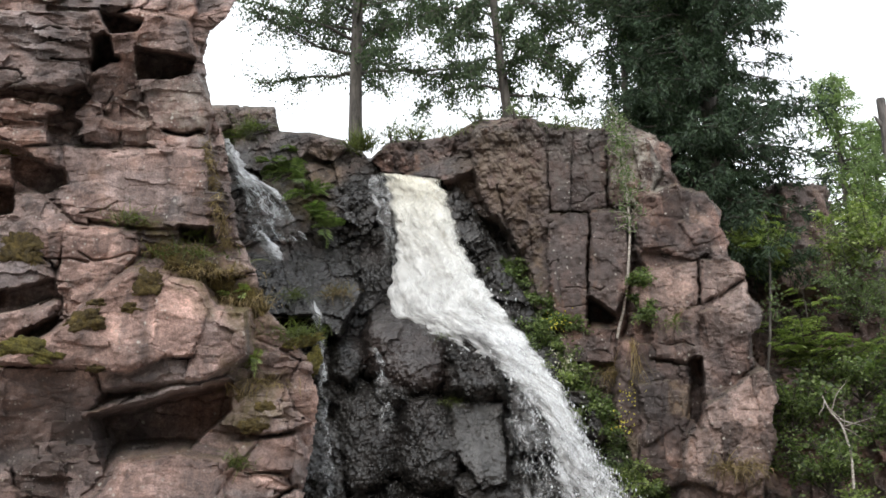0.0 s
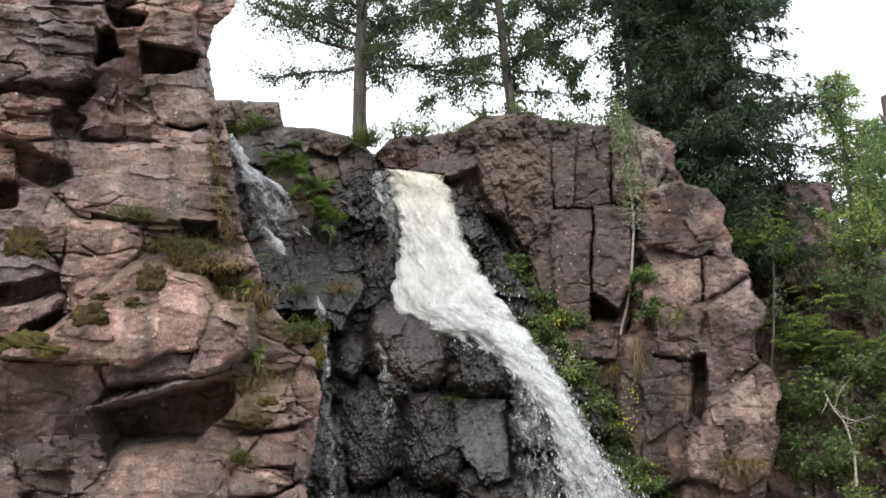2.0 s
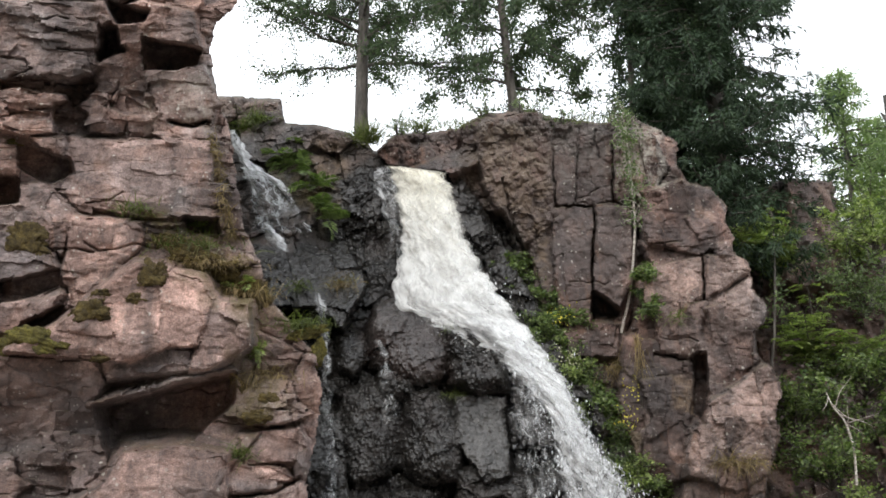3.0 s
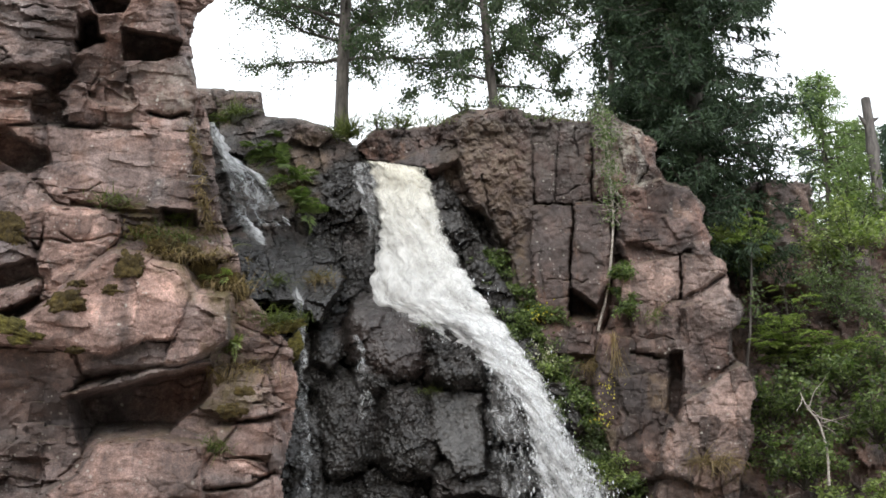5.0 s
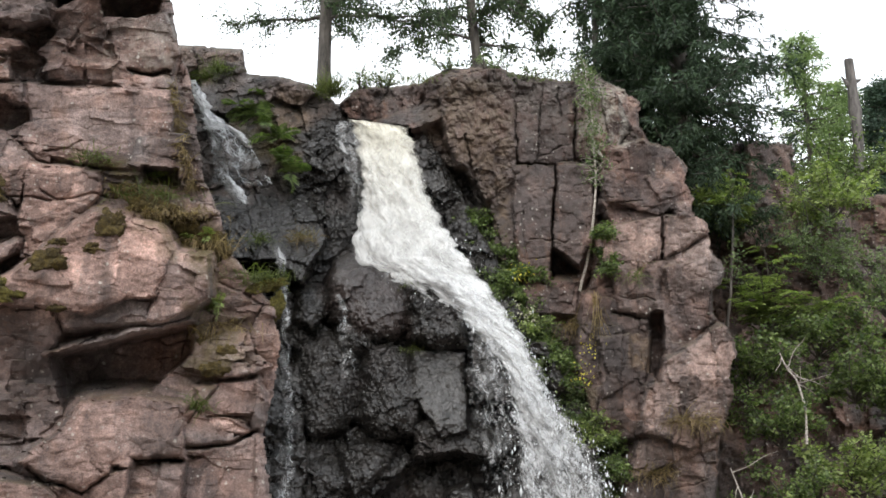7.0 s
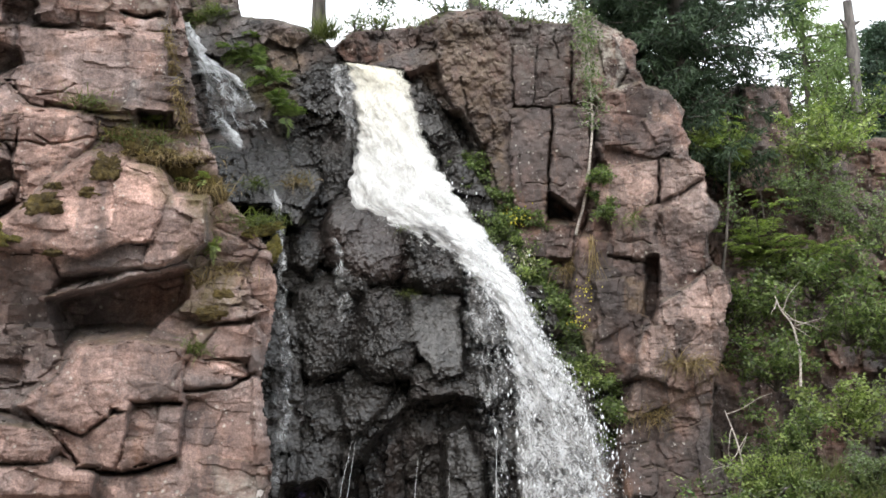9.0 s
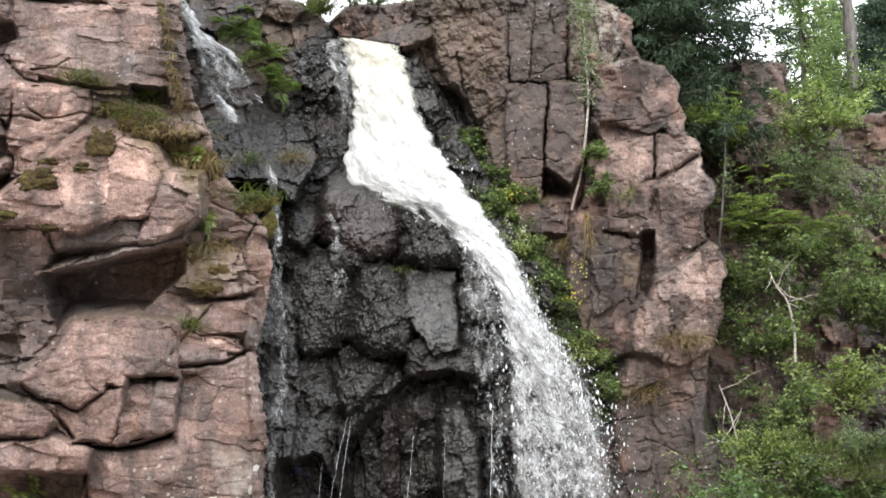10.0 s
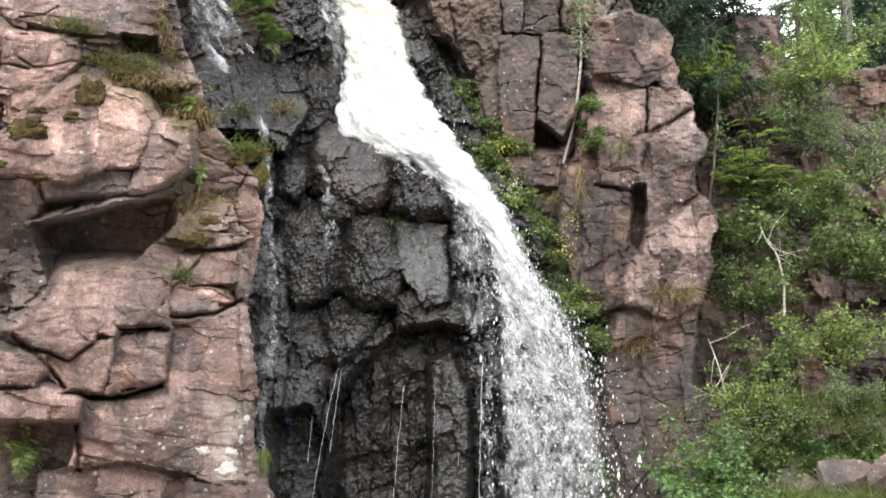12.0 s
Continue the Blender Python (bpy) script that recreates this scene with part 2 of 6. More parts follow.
        for o in [-1] + [k for k in range(len(self.labels)) if k not in small]:
            q = quads[own == o]
            if not len(q):
                continue
            used, inv = np.unique(q, return_inverse=True)
            at = {k: v.ravel()[used] for k, v in self.paint.items()}
            me = mesh_from(name if o < 0 else part_name, verts[used], inv.reshape(-1, 4), True, sharp, at)
            if o < 0:
                top = add(name, me, material, None, label, "cliff", kind="structure")
                if self.solid is not None:
                    add("flank", flank_mesh, material, top)
            else:
                add(part_name, me, material, top, self.labels[o])
        return top


# ---------------------------------------------------------------- materials
def shader(name):
    m = bpy.data.materials.new(name)
    m.use_nodes = True
    nt = m.node_tree
    nt.nodes.clear()
    out = nt.nodes.new("ShaderNodeOutputMaterial")
    bsdf = nt.nodes.new("ShaderNodeBsdfPrincipled")
    nt.links.new(bsdf.outputs[0], out.inputs["Surface"])
    return m, nt.nodes, nt.links, bsdf, out


def tex_noise(n, l, coord, scale, detail=6.0, rough=0.55, distort=0.0):
    t = n.new("ShaderNodeTexNoise")
    t.inputs["Scale"].default_value, t.inputs["Detail"].default_value = scale, detail
    t.inputs["Roughness"].default_value, t.inputs["Distortion"].default_value = rough, distort
    l.new(coord, t.inputs["Vector"])
    return t.outputs["Fac"]


def ramp(n, l, fac, stops):
    r = n.new("ShaderNodeValToRGB")
    e = r.color_ramp.elements
    for k, (at, col) in enumerate(stops):
        item = e[k] if k < 2 else e.new(at)
        item.position = at
        item.color = (*col, 1) if isinstance(col, tuple) else (col, col, col, 1)
    l.new(fac, r.inputs["Fac"])
    return r.outputs["Color"]


def mix(n, l, fac, a, b, how="MIX"):
    m = n.new("ShaderNodeMixRGB")
    m.blend_type = how
    for value, key in ((fac, "Fac"), (a, "Color1"), (b, "Color2")):
        if isinstance(value, (int, float)):
            m.inputs[key].default_value = value if key == "Fac" else (value, value, value, 1)
        elif isinstance(value, tuple):
            m.inputs[key].default_value = (*value, 1)
        else:
            l.new(value, m.inputs[key])
    return m.outputs["Color"]


def calc(n, l, how, a, b):
    m = n.new("ShaderNodeMath")
    m.operation = how
    m.use_clamp = how != "ADD"
    for value, k in ((a, 0), (b, 1)):
        if isinstance(value, (int, float)):
            m.inputs[k].default_value = value
        else:
            l.new(value, m.inputs[k])
    return m.outputs[0]


def attr(n, key):
    a = n.new("ShaderNodeAttribute")
    a.attribute_name = key
    return a.outputs["Fac"]


def stretched(n, l, coord, sx, sy, sz):
    m = n.new("ShaderNodeMapping")
    m.inputs["Scale"].default_value = (sx, sy, sz)
    l.new(coord, m.inputs["Vector"])
    return m.outputs[0]


def rock_material(name, low, mid, high, pink, stain_amount=0.5, lichen_amount=0.5, orange=0.2):
    """Fractured granite-like rock: mottled ground, streaked dark stains, pale lichen flecks, rust, moss on ledges, black where wet."""
    m, n, l, bsdf, out = shader(name)
    geo = n.new("ShaderNodeNewGeometry")
    P = geo.outputs["Position"]
    grain = tex_noise(n, l, P, 26, 8, 0.65)
    patch = tex_noise(n, l, P, 1.7, 7, 0.6, 0.4)
    blot = tex_noise(n, l, P, 5.5, 7, 0.65, 0.3)
    col = ramp(n, l, patch, [(0.3, low), (0.72, high), (0.5, mid)])
    # broad drifts of greyer and of redder rock
    drift = ramp(n, l, tex_noise(n, l, P, 0.75, 5, 0.6, 0.6), [(0.4, (0.82, 0.94, 1.02)), (0.6, (1.1, 0.98, 0.92))])
    col = mix(n, l, 1.0, col, drift, "MULTIPLY")
    col = mix(n, l, attr(n, "pink"), col, mix(n, l, blot, tuple(c * 0.75 for c in pink), pink))
    info = n.new("ShaderNodeObjectInfo")
    tone = ramp(n, l, info.outputs["Random"], [(0.0, 0.78), (1.0, 1.12)])
    col = mix(n, l, 1.0, col, tone, "MULTIPLY")
    face_tone = n.new("ShaderNodeMath")
    face_tone.operation = "ADD"
    l.new(attr(n, "tone"), face_tone.inputs[0])
    face_tone.inputs[1].default_value = 0.5
    col = mix(n, l, 1.0, col, ramp(n, l, face_tone.outputs[0], [(0.0, 0.38), (1.0, 1.62)]), "MULTIPLY")
    col = mix(n, l, 0.75, col, ramp(n, l, grain, [(0.28, 0.45), (0.72, 1.45)]), "MULTIPLY")
    col = mix(n, l, 0.55, col, ramp(n, l, blot, [(0.34, 0.45), (0.62, 1.2)]), "MULTIPLY")
    col = mix(n, l, 0.7, col, ramp(n, l, tex_noise(n, l, P, 75, 3, 0.6), [(0.36, 0.6), (0.64, 1.35)]), "MULTIPLY")
    # run-off stains, drawn out downwards
    run = tex_noise(n, l, stretched(n, l, P, 3.2, 3.2, 0.55), 1.0, 6, 0.6, 0.3)
    dark = ramp(n, l, run, [(0.5, 0.0), (0.68, stain_amount)])
    # dark adds mineral stains and the shade painted under the pink overhang
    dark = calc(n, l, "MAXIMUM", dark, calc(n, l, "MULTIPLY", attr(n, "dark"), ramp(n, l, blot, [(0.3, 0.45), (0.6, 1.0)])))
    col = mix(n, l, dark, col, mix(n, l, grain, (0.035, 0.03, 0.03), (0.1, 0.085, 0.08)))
    rust = ramp(n, l, tex_noise(n, l, stretched(n, l, P, 1.2, 1.2, 0.5), 2.6, 6, 0.65, 0.5), [(0.53 if orange > 0.5 else 0.58, 0.0), (0.75, orange)])
    col = mix(n, l, rust, col, (0.3, 0.135, 0.055))
    # lichen: small pale crusts, thicker in some places
    v = n.new("ShaderNodeTexVoronoi")
    v.inputs["Scale"].default_value = 19
    v.inputs["Randomness"].default_value = 1.0
    l.new(P, v.inputs["Vector"])
    ragged = calc(n, l, "ADD", v.outputs["Distance"], calc(n, l, "MULTIPLY", grain, 0.5))
    fleck = ramp(n, l, ragged, [(0.36, 1.0), (0.5, 0.0)])
    where = ramp(n, l, tex_noise(n, l, P, 2.6, 4, 0.6), [(0.5, 0.0), (0.66, 1.0)])
    more = calc(n, l, "MULTIPLY", fleck, calc(n, l, "ADD", where, attr(n, "pale")))
    col = mix(n, l, calc(n, l, "MULTIPLY", more, lichen_amount), col, (0.5, 0.47, 0.42))
    # larger pale rosettes, few and scattered
    w = n.new("ShaderNodeTexVoronoi")
    w.inputs["Scale"].default_value = 8.5
    l.new(P, w.inputs["Vector"])
    rosette = ramp(n, l, calc(n, l, "ADD", w.outputs["Distance"], calc(n, l, "MULTIPLY", grain, 0.55)), [(0.36, 1.0), (0.46, 0.0)])
    rosette = calc(n, l, "MULTIPLY", rosette, ramp(n, l, tex_noise(n, l, P, 2.2, 3, 0.6), [(0.45, 0.0), (0.58, 1.0)]))
    col = mix(n, l, calc(n, l, "MULTIPLY", rosette, lichen_amount), col, (0.56, 0.53, 0.47))
    # ochre crust
    crust = calc(n, l, "MULTIPLY", attr(n, "ochre"), ramp(n, l, blot, [(0.4, 0.15), (0.58, 0.95)]))
    col = mix(n, l, crust, col, mix(n, l, grain, (0.085, 0.056, 0.036), (0.3, 0.215, 0.14)))
    pale = calc(n, l, "MULTIPLY", attr(n, "pale"), ramp(n, l, blot, [(0.42, 0.0), (0.6, 0.8)]))
    col = mix(n, l, pale, col, (0.4, 0.38, 0.33))
    # moss where it was sown, and thinly on upward ledges
    up = n.new("ShaderNodeSeparateXYZ")
    l.new(geo.outputs["Normal"], up.inputs[0])
    ledge = calc(n, l, "MULTIPLY", ramp(n, l, up.outputs["Z"], [(0.6, 0.0), (0.9, 0.4)]), ramp(n, l, blot, [(0.4, 0.0), (0.55, 1.0)]))
    green = calc(n, l, "MAXIMUM", ledge, calc(n, l, "MULTIPLY", attr(n, "moss"), ramp(n, l, blot, [(0.36, 0.0), (0.52, 1.0)])))
    col = mix(n, l, green, col, mix(n, l, grain, (0.035, 0.029, 0.01), (0.13, 0.098, 0.032)))
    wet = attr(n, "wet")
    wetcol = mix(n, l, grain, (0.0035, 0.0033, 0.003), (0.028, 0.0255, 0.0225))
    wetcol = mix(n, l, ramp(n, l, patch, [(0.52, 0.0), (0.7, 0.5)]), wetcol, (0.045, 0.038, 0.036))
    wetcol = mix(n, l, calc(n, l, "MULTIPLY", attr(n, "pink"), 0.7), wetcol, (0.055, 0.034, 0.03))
    # pale greys the wet rock; on the boulder it paints in reflected sky
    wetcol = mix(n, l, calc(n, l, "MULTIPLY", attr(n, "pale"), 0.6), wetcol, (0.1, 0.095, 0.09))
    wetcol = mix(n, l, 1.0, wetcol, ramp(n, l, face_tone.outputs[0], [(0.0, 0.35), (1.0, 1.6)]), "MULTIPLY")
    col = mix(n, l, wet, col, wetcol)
    l.new(col, bsdf.inputs["Base Color"])
    gloss = mix(n, l, wet, ramp(n, l, grain, [(0.3, 0.72), (0.7, 0.92)]), ramp(n, l, mix(n, l, 0.5, blot, patch), [(0.42, 0.13), (0.6, 0.42)]))
    l.new(gloss, bsdf.inputs["Roughness"])
    l.new(mix(n, l, wet, 0.3, 0.45), bsdf.inputs["Specular IOR Level"])
    fine = mix(n, l, 0.5, tex_noise(n, l, P, 55, 8, 0.7), tex_noise(n, l, P, 11, 9, 0.68))
    bump = n.new("ShaderNodeBump")
    bump.inputs["Strength"].default_value, bump.inputs["Distance"].default_value = 1.0, 0.045
    l.new(mix(n, l, wet, 1.0, 0.4), bump.inputs["Strength"])
    l.new(fine, bump.inputs["Height"])
    # knobbly skin where water runs
    knob = n.new("ShaderNodeTexVoronoi")
    knob.feature = "SMOOTH_F1"
    knob.inputs["Scale"].default_value = 25
    l.new(P, knob.inputs["Vector"])
    second = n.new("ShaderNodeBump")
    second.invert = True
    second.inputs["Distance"].default_value = 0.03
    l.new(calc(n, l, "MULTIPLY", wet, calc(n, l, "ADD", ramp(n, l, patch, [(0.4, 0.3), (0.6, 0.8)]), attr(n, "knob"))), second.inputs["Strength"])
    l.new(knob.outputs["Distance"], second.inputs["Height"])
    l.new(bump.outputs[0], second.inputs["Normal"])
    l.new(second.outputs[0], bsdf.inputs["Normal"])
    return m


def leaf_material(name, dark, light, gloss=0.45, clear=0.35):
    m, n, l, bsdf, out = shader(name)
    geo = n.new("ShaderNodeNewGeometry")
    col = ramp(n, l, geo.outputs["Random Per Island"], [(0.0, dark), (1.0, light)])
    big = tex_noise(n, l, geo.outputs["Position"], 1.6, 3)
    col = mix(n, l, 0.6, col, ramp(n, l, big, [(0.3, 0.6), (0.7, 1.3)]), "MULTIPLY")
    l.new(col, bsdf.inputs["Base Color"])
    bsdf.inputs["Roughness"].default_value = gloss
    bsdf.inputs["Specular IOR Level"].default_value = 0.3
    tr = n.new("ShaderNodeBsdfTranslucent")
    l.new(mix(n, l, 1.0, col, (1.0, 1.25, 0.5), "MULTIPLY"), tr.inputs["Color"])
    ms = n.new("ShaderNodeMixShader")
    ms.inputs[0].default_value = clear
    l.new(bsdf.outputs[0], ms.inputs[1])
    l.new(tr.outputs[0], ms.inputs[2])
    l.new(ms.outputs[0], out.inputs["Surface"])
    return m


def bark_material(name, dark, light, bands=False):
    m, n, l, bsdf, out = shader(name)
    geo = n.new("ShaderNodeNewGeometry")
    P = geo.outputs["Position"]
    f = tex_noise(n, l, stretched(n, l, P, 14, 14, 60 if bands else 3), 1.0, 6, 0.65)
    col = ramp(n, l, f, [(0.35, dark), (0.6, light)])
    col = mix(n, l, 0.5, col, ramp(n, l, tex_noise(n, l, P, 2.5, 5), [(0.3, 0.6), (0.7, 1.2)]), "MULTIPLY")
    l.new(col, bsdf.inputs["Base Color"])
    bsdf.inputs["Roughness"].default_value = 0.85
    bump = n.new("ShaderNodeBump")
    bump.inputs["Strength"].default_value, bump.inputs["Distance"].default_value = 0.6, 0.02
    l.new(f, bump.inputs["Height"])
    l.new(bump.outputs[0], bsdf.inputs["Normal"])
    return m


def moss_material(name, dark, mid_tone, light):
    m, n, l, bsdf, out = shader(name)
    geo = n.new("ShaderNodeNewGeometry")
    P = geo.outputs["Position"]
    f = mix(n, l, 0.5, tex_noise(n, l, P, 45, 8, 0.75), tex_noise(n, l, P, 11, 6, 0.7))
    col = ramp(n, l, f, [(0.36, dark), (0.64, light), (0.5, mid_tone)])
    l.new(col, bsdf.inputs["Base Color"])
    bsdf.inputs["Roughness"].default_value = 0.95
    bump = n.new("ShaderNodeBump")
    bump.inputs["Strength"].default_value, bump.inputs["Distance"].default_value = 1.0, 0.05
    l.new(tex_noise(n, l, P, 60, 8, 0.75), bump.inputs["Height"])
    l.new(bump.outputs[0], bsdf.inputs["Normal"])
    return m


def ground_material(name):
    m, n, l, bsdf, out = shader(name)
    geo = n.new("ShaderNodeNewGeometry")
    P = geo.outputs["Position"]
    col = ramp(n, l, tex_noise(n, l, P, 0.6, 8, 0.65), [(0.35, (0.05, 0.04, 0.03)), (0.65, (0.06, 0.075, 0.025))])
    # unseen gorge floor, lightened to bounce light up under the overhangs
    up = n.new("ShaderNodeSeparateXYZ")
    l.new(P, up.inputs[0])
    low = n.new("ShaderNodeMapRange")
    low.inputs["From Min"].default_value, low.inputs["From Max"].default_value = 0.9, 0.3
    l.new(up.outputs["Z"], low.inputs["Value"])
    col = mix(n, l, low.outputs[0], col, (0.26, 0.21, 0.18))
    col = mix(n, l, 0.7, col, ramp(n, l, tex_noise(n, l, P, 9, 8, 0.7), [(0.3, 0.5), (0.7, 1.5)]), "MULTIPLY")
    l.new(col, bsdf.inputs["Base Color"])
    bsdf.inputs["Roughness"].default_value = 0.95
    bump = n.new("ShaderNodeBump")
    bump.inputs["Strength"].default_value, bump.inputs["Distance"].default_value = 0.8, 0.08
    l.new(tex_noise(n, l, P, 6, 8, 0.7), bump.inputs["Height"])
    l.new(bump.outputs[0], bsdf.inputs["Normal"])
    return m


def water_material(name, foam=(0.75, 0.76, 0.765), fine=9.0, tint=None):
    """Falling white water: aerated foam in lumps and strings, with clear gaps between them. Per-vertex "foam" says how dense it is, "lip" where it pours over the edge."""
    m, n, l, bsdf, out = shader(name)
    uv = n.new("ShaderNodeCombineXYZ")
    l.new(attr(n, "across"), uv.inputs[0])
    l.new(attr(n, "along"), uv.inputs[1])
    # the strings wander and break up
    sway = n.new("ShaderNodeTexNoise")
    sway.inputs["Scale"].default_value, sway.inputs["Detail"].default_value = 1.0, 3.0
    l.new(stretched(n, l, uv.outputs[0], fine * 0.4, fine * 0.3, 1), sway.inputs["Vector"])
    shift = n.new("ShaderNodeVectorMath")
    shift.operation = "MULTIPLY_ADD"
    l.new(sway.outputs["Color"], shift.inputs[0])
    shift.inputs[1].default_value = (0.22, 0.4, 0.0)
    l.new(uv.outputs[0], shift.inputs[2])
    flow = shift.outputs[0]
    string = tex_noise(n, l, stretched(n, l, flow, fine * 1.5, fine * 0.32, 1), 1.0, 8, 0.7, 0.5)
    lump = tex_noise(n, l, stretched(n, l, flow, fine * 0.85, fine * 0.6, 1), 1.0, 8, 0.74, 0.5)
    mass = tex_noise(n, l, stretched(n, l, uv.outputs[0], fine * 0.3, fine * 0.16, 1), 1.0, 3, 0.5, 0.3)
    f = mix(n, l, 0.25, mix(n, l, 0.68, string, lump), mass)
    dens = calc(n, l, "SUBTRACT", calc(n, l, "ADD", f, attr(n, "foam")), 0.5)
    cover = ramp(n, l, dens, [(0.37, 0.0), (0.62, 1.0)])
    depth = mix(n, l, 0.4, lump, mass)
    col = mix(n, l, ramp(n, l, depth, [(0.38, 0.0), (0.58, 1.0)]), tuple(c * 0.9 for c in foam), foam)
    if tint:
        col = mix(n, l, attr(n, "lip"), col, tint)
    l.new(col, bsdf.inputs["Base Color"])
    bsdf.inputs["Roughness"].default_value = 0.5
    bump = n.new("ShaderNodeBump")
    bump.inputs["Strength"].default_value, bump.inputs["Distance"].default_value = 0.18, 0.05
    l.new(mix(n, l, 0.75, string, lump), bump.inputs["Height"])
    l.new(bump.outputs[0], bsdf.inputs["Normal"])
    tl = n.new("ShaderNodeBsdfTranslucent")
    tl.inputs["Color"].default_value = (*foam, 1)
    body = n.new("ShaderNodeMixShader")
    body.inputs[0].default_value = 0.3
    l.new(bsdf.outputs[0], body.inputs[1])
    l.new(tl.outputs[0], body.inputs[2])
    clear = n.new("ShaderNodeBsdfTransparent")
    ms = n.new("ShaderNodeMixShader")
    l.new(cover, ms.inputs[0])
    l.new(clear.outputs[0], ms.inputs[1])
    l.new(body.outputs[0], ms.inputs[2])
    l.new(ms.outputs[0], out.inputs["Surface"])
    return m


def drop_material(name):
    m, n, l, bsdf, out = shader(name)
    bsdf.inputs["Base Color"].default_value = (0.66, 0.68, 0.69, 1)
    bsdf.inputs["Roughness"].default_value = 0.25
    return m


ROCK_LEFT = rock_material("red_granite", (0.1, 0.074, 0.068), (0.25, 0.18, 0.158), (0.46, 0.345, 0.305), (0.47, 0.308, 0.258), 0.7, 0.7, 0.3)
ROCK_RIGHT = rock_material("brown_granite", (0.062, 0.044, 0.039), (0.148, 0.101, 0.086), (0.295, 0.206, 0.172), (0.44, 0.31, 0.26), 0.8, 0.6, 0.35)
ROCK_WET = rock_material("wet_dark_rock", (0.06, 0.05, 0.046), (0.115, 0.094, 0.084), (0.2, 0.165, 0.145), (0.26, 0.19, 0.16), 0.6, 0.5, 0.3)
GROUND = ground_material("forest_floor")
MOSS = moss_material("olive_moss", (0.016, 0.011, 0.004), (0.075, 0.052, 0.012), (0.19, 0.14, 0.035))
MOSS_GREEN = moss_material("green_moss", (0.02, 0.018, 0.005), (0.1, 0.085, 0.014), (0.24, 0.21, 0.04))
LEAF_BROAD = leaf_material("broad_leaf", (0.028, 0.05, 0.024), (0.085, 0.12, 0.055), 0.5, 0.25)
LEAF_BRIGHT = leaf_material("rowan_leaf", (0.095, 0.13, 0.045), (0.33, 0.385, 0.145), 0.45, 0.4)
LEAF_MID = leaf_material("shrub_leaf", (0.04, 0.068, 0.026), (0.22, 0.275, 0.105), 0.45, 0.4)
LEAF_FRESH = leaf_material("fresh_leaf", (0.04, 0.085, 0.028), (0.165, 0.265, 0.09), 0.45, 0.35)
LEAF_GREY = leaf_material("willow_leaf", (0.07, 0.1, 0.05), (0.22, 0.27, 0.14), 0.45, 0.42)
NEEDLE = leaf_material("spruce_needles", (0.012, 0.026, 0.014), (0.045, 0.075, 0.035), 0.6, 0.12)
NEEDLE_PINE = leaf_material("larch_needles", (0.1, 0.145, 0.065), (0.26, 0.33, 0.16), 0.6, 0.45)
NEEDLE_BLUE = leaf_material("blue_spruce_needles", (0.025, 0.05, 0.035), (0.08, 0.125, 0.085), 0.6, 0.2)
GRASS = leaf_material("green_grass", (0.05, 0.07, 0.02), (0.16, 0.18, 0.06))
STRAW = leaf_material("dry_grass", (0.09, 0.062, 0.03), (0.3, 0.22, 0.115))
FERN = leaf_material("fern_frond", (0.08, 0.115, 0.045), (0.22, 0.28, 0.11))
FLOWER = leaf_material("yellow_petals", (0.5, 0.42, 0.03), (0.75, 0.65, 0.12))
VIOLET = leaf_material("violet_petals", (0.12, 0.1, 0.4), (0.3, 0.26, 0.65))
PETAL_PALE = leaf_material("pale_petals", (0.45, 0.42, 0.33), (0.7, 0.66, 0.55))
LICHEN = moss_material("white_lichen", (0.5, 0.44, 0.41), (0.72, 0.67, 0.64), (0.85, 0.81, 0.78))
BARK = bark_material("grey_bark", (0.035, 0.03, 0.026), (0.12, 0.105, 0.09))
BARK_BIRCH = bark_material("birch_bark", (0.2, 0.17, 0.14), (0.5, 0.45, 0.4), True)
BARK_DEAD = bark_material("weathered_dead_wood", (0.05, 0.045, 0.042), (0.15, 0.135, 0.125))
FOAM = water_material("white_water", fine=13.0, tint=(0.76, 0.72, 0.59))
THIN_WATER = water_material("thin_water", fine=18.0)
DROPS = drop_material("water_drops")


# ---------------------------------------------------------------- ground
def terrain(x, y):
    """Low ground in the gorge, the plateau behind and beside the cliffs, and an added unseen rise behind the camera."""
    rim = np.where(x < -0.2 * y - 0.4, 13.6, 17.2 + 3.0 * np.clip((x - 4.6) / 0.7, 0, 1) + 0.2 * np.clip(x - 5.3, 0, 9))
    rim = np.where(x < -9, 13.6 - 0.8 * (-9 - x), rim)
    high = np.clip((y - rim) / 1.2, 0, 1)
    high = high * high * (3 - 2 * high)
    top = 9.0 + 0.42 * np.clip(y - 17.2, 0, 5) + 0.02 * np.clip(y - 22, 0, 200) + 0.25 * fbm(x, y, 3.0, 3, 5)
    top = top - 1.7 * np.clip((x - 2.9) / 1.3, 0, 1)
    low = -0.1 + 0.08 * fbm(x, y, 2.0, 3, 8) + 1.2 * np.clip((x - 3.5) / 4, 0, 1) * np.clip((y - 11) / 4, 0, 1)
    # rise out of view behind the camera, added to cut off low sky light
    low = low + 9.0 * np.clip((-7 - y) / 9, 0, 1) ** 1.3 + 6.0 * np.clip((-y - 16) / 60, 0, 1)
    return low * (1 - high) + top * high


gx = np.concatenate([-np.geomspace(2500, 14, 24), np.linspace(-13, 13, 105), np.geomspace(14, 2500, 24)])
gy = np.concatenate([-np.geomspace(2500, 14, 24), np.linspace(-13, 45, 220), np.geomspace(47, 2500, 24)])
GX, GY = np.meshgrid(gx, gy)
GZ = terrain(GX, GY)
gi = np.arange(GX.size).reshape(GX.shape)
gq = np.stack([gi[:-1, :-1], gi[:-1, 1:], gi[1:, 1:], gi[1:, :-1]], -1).reshape(-1, 4)
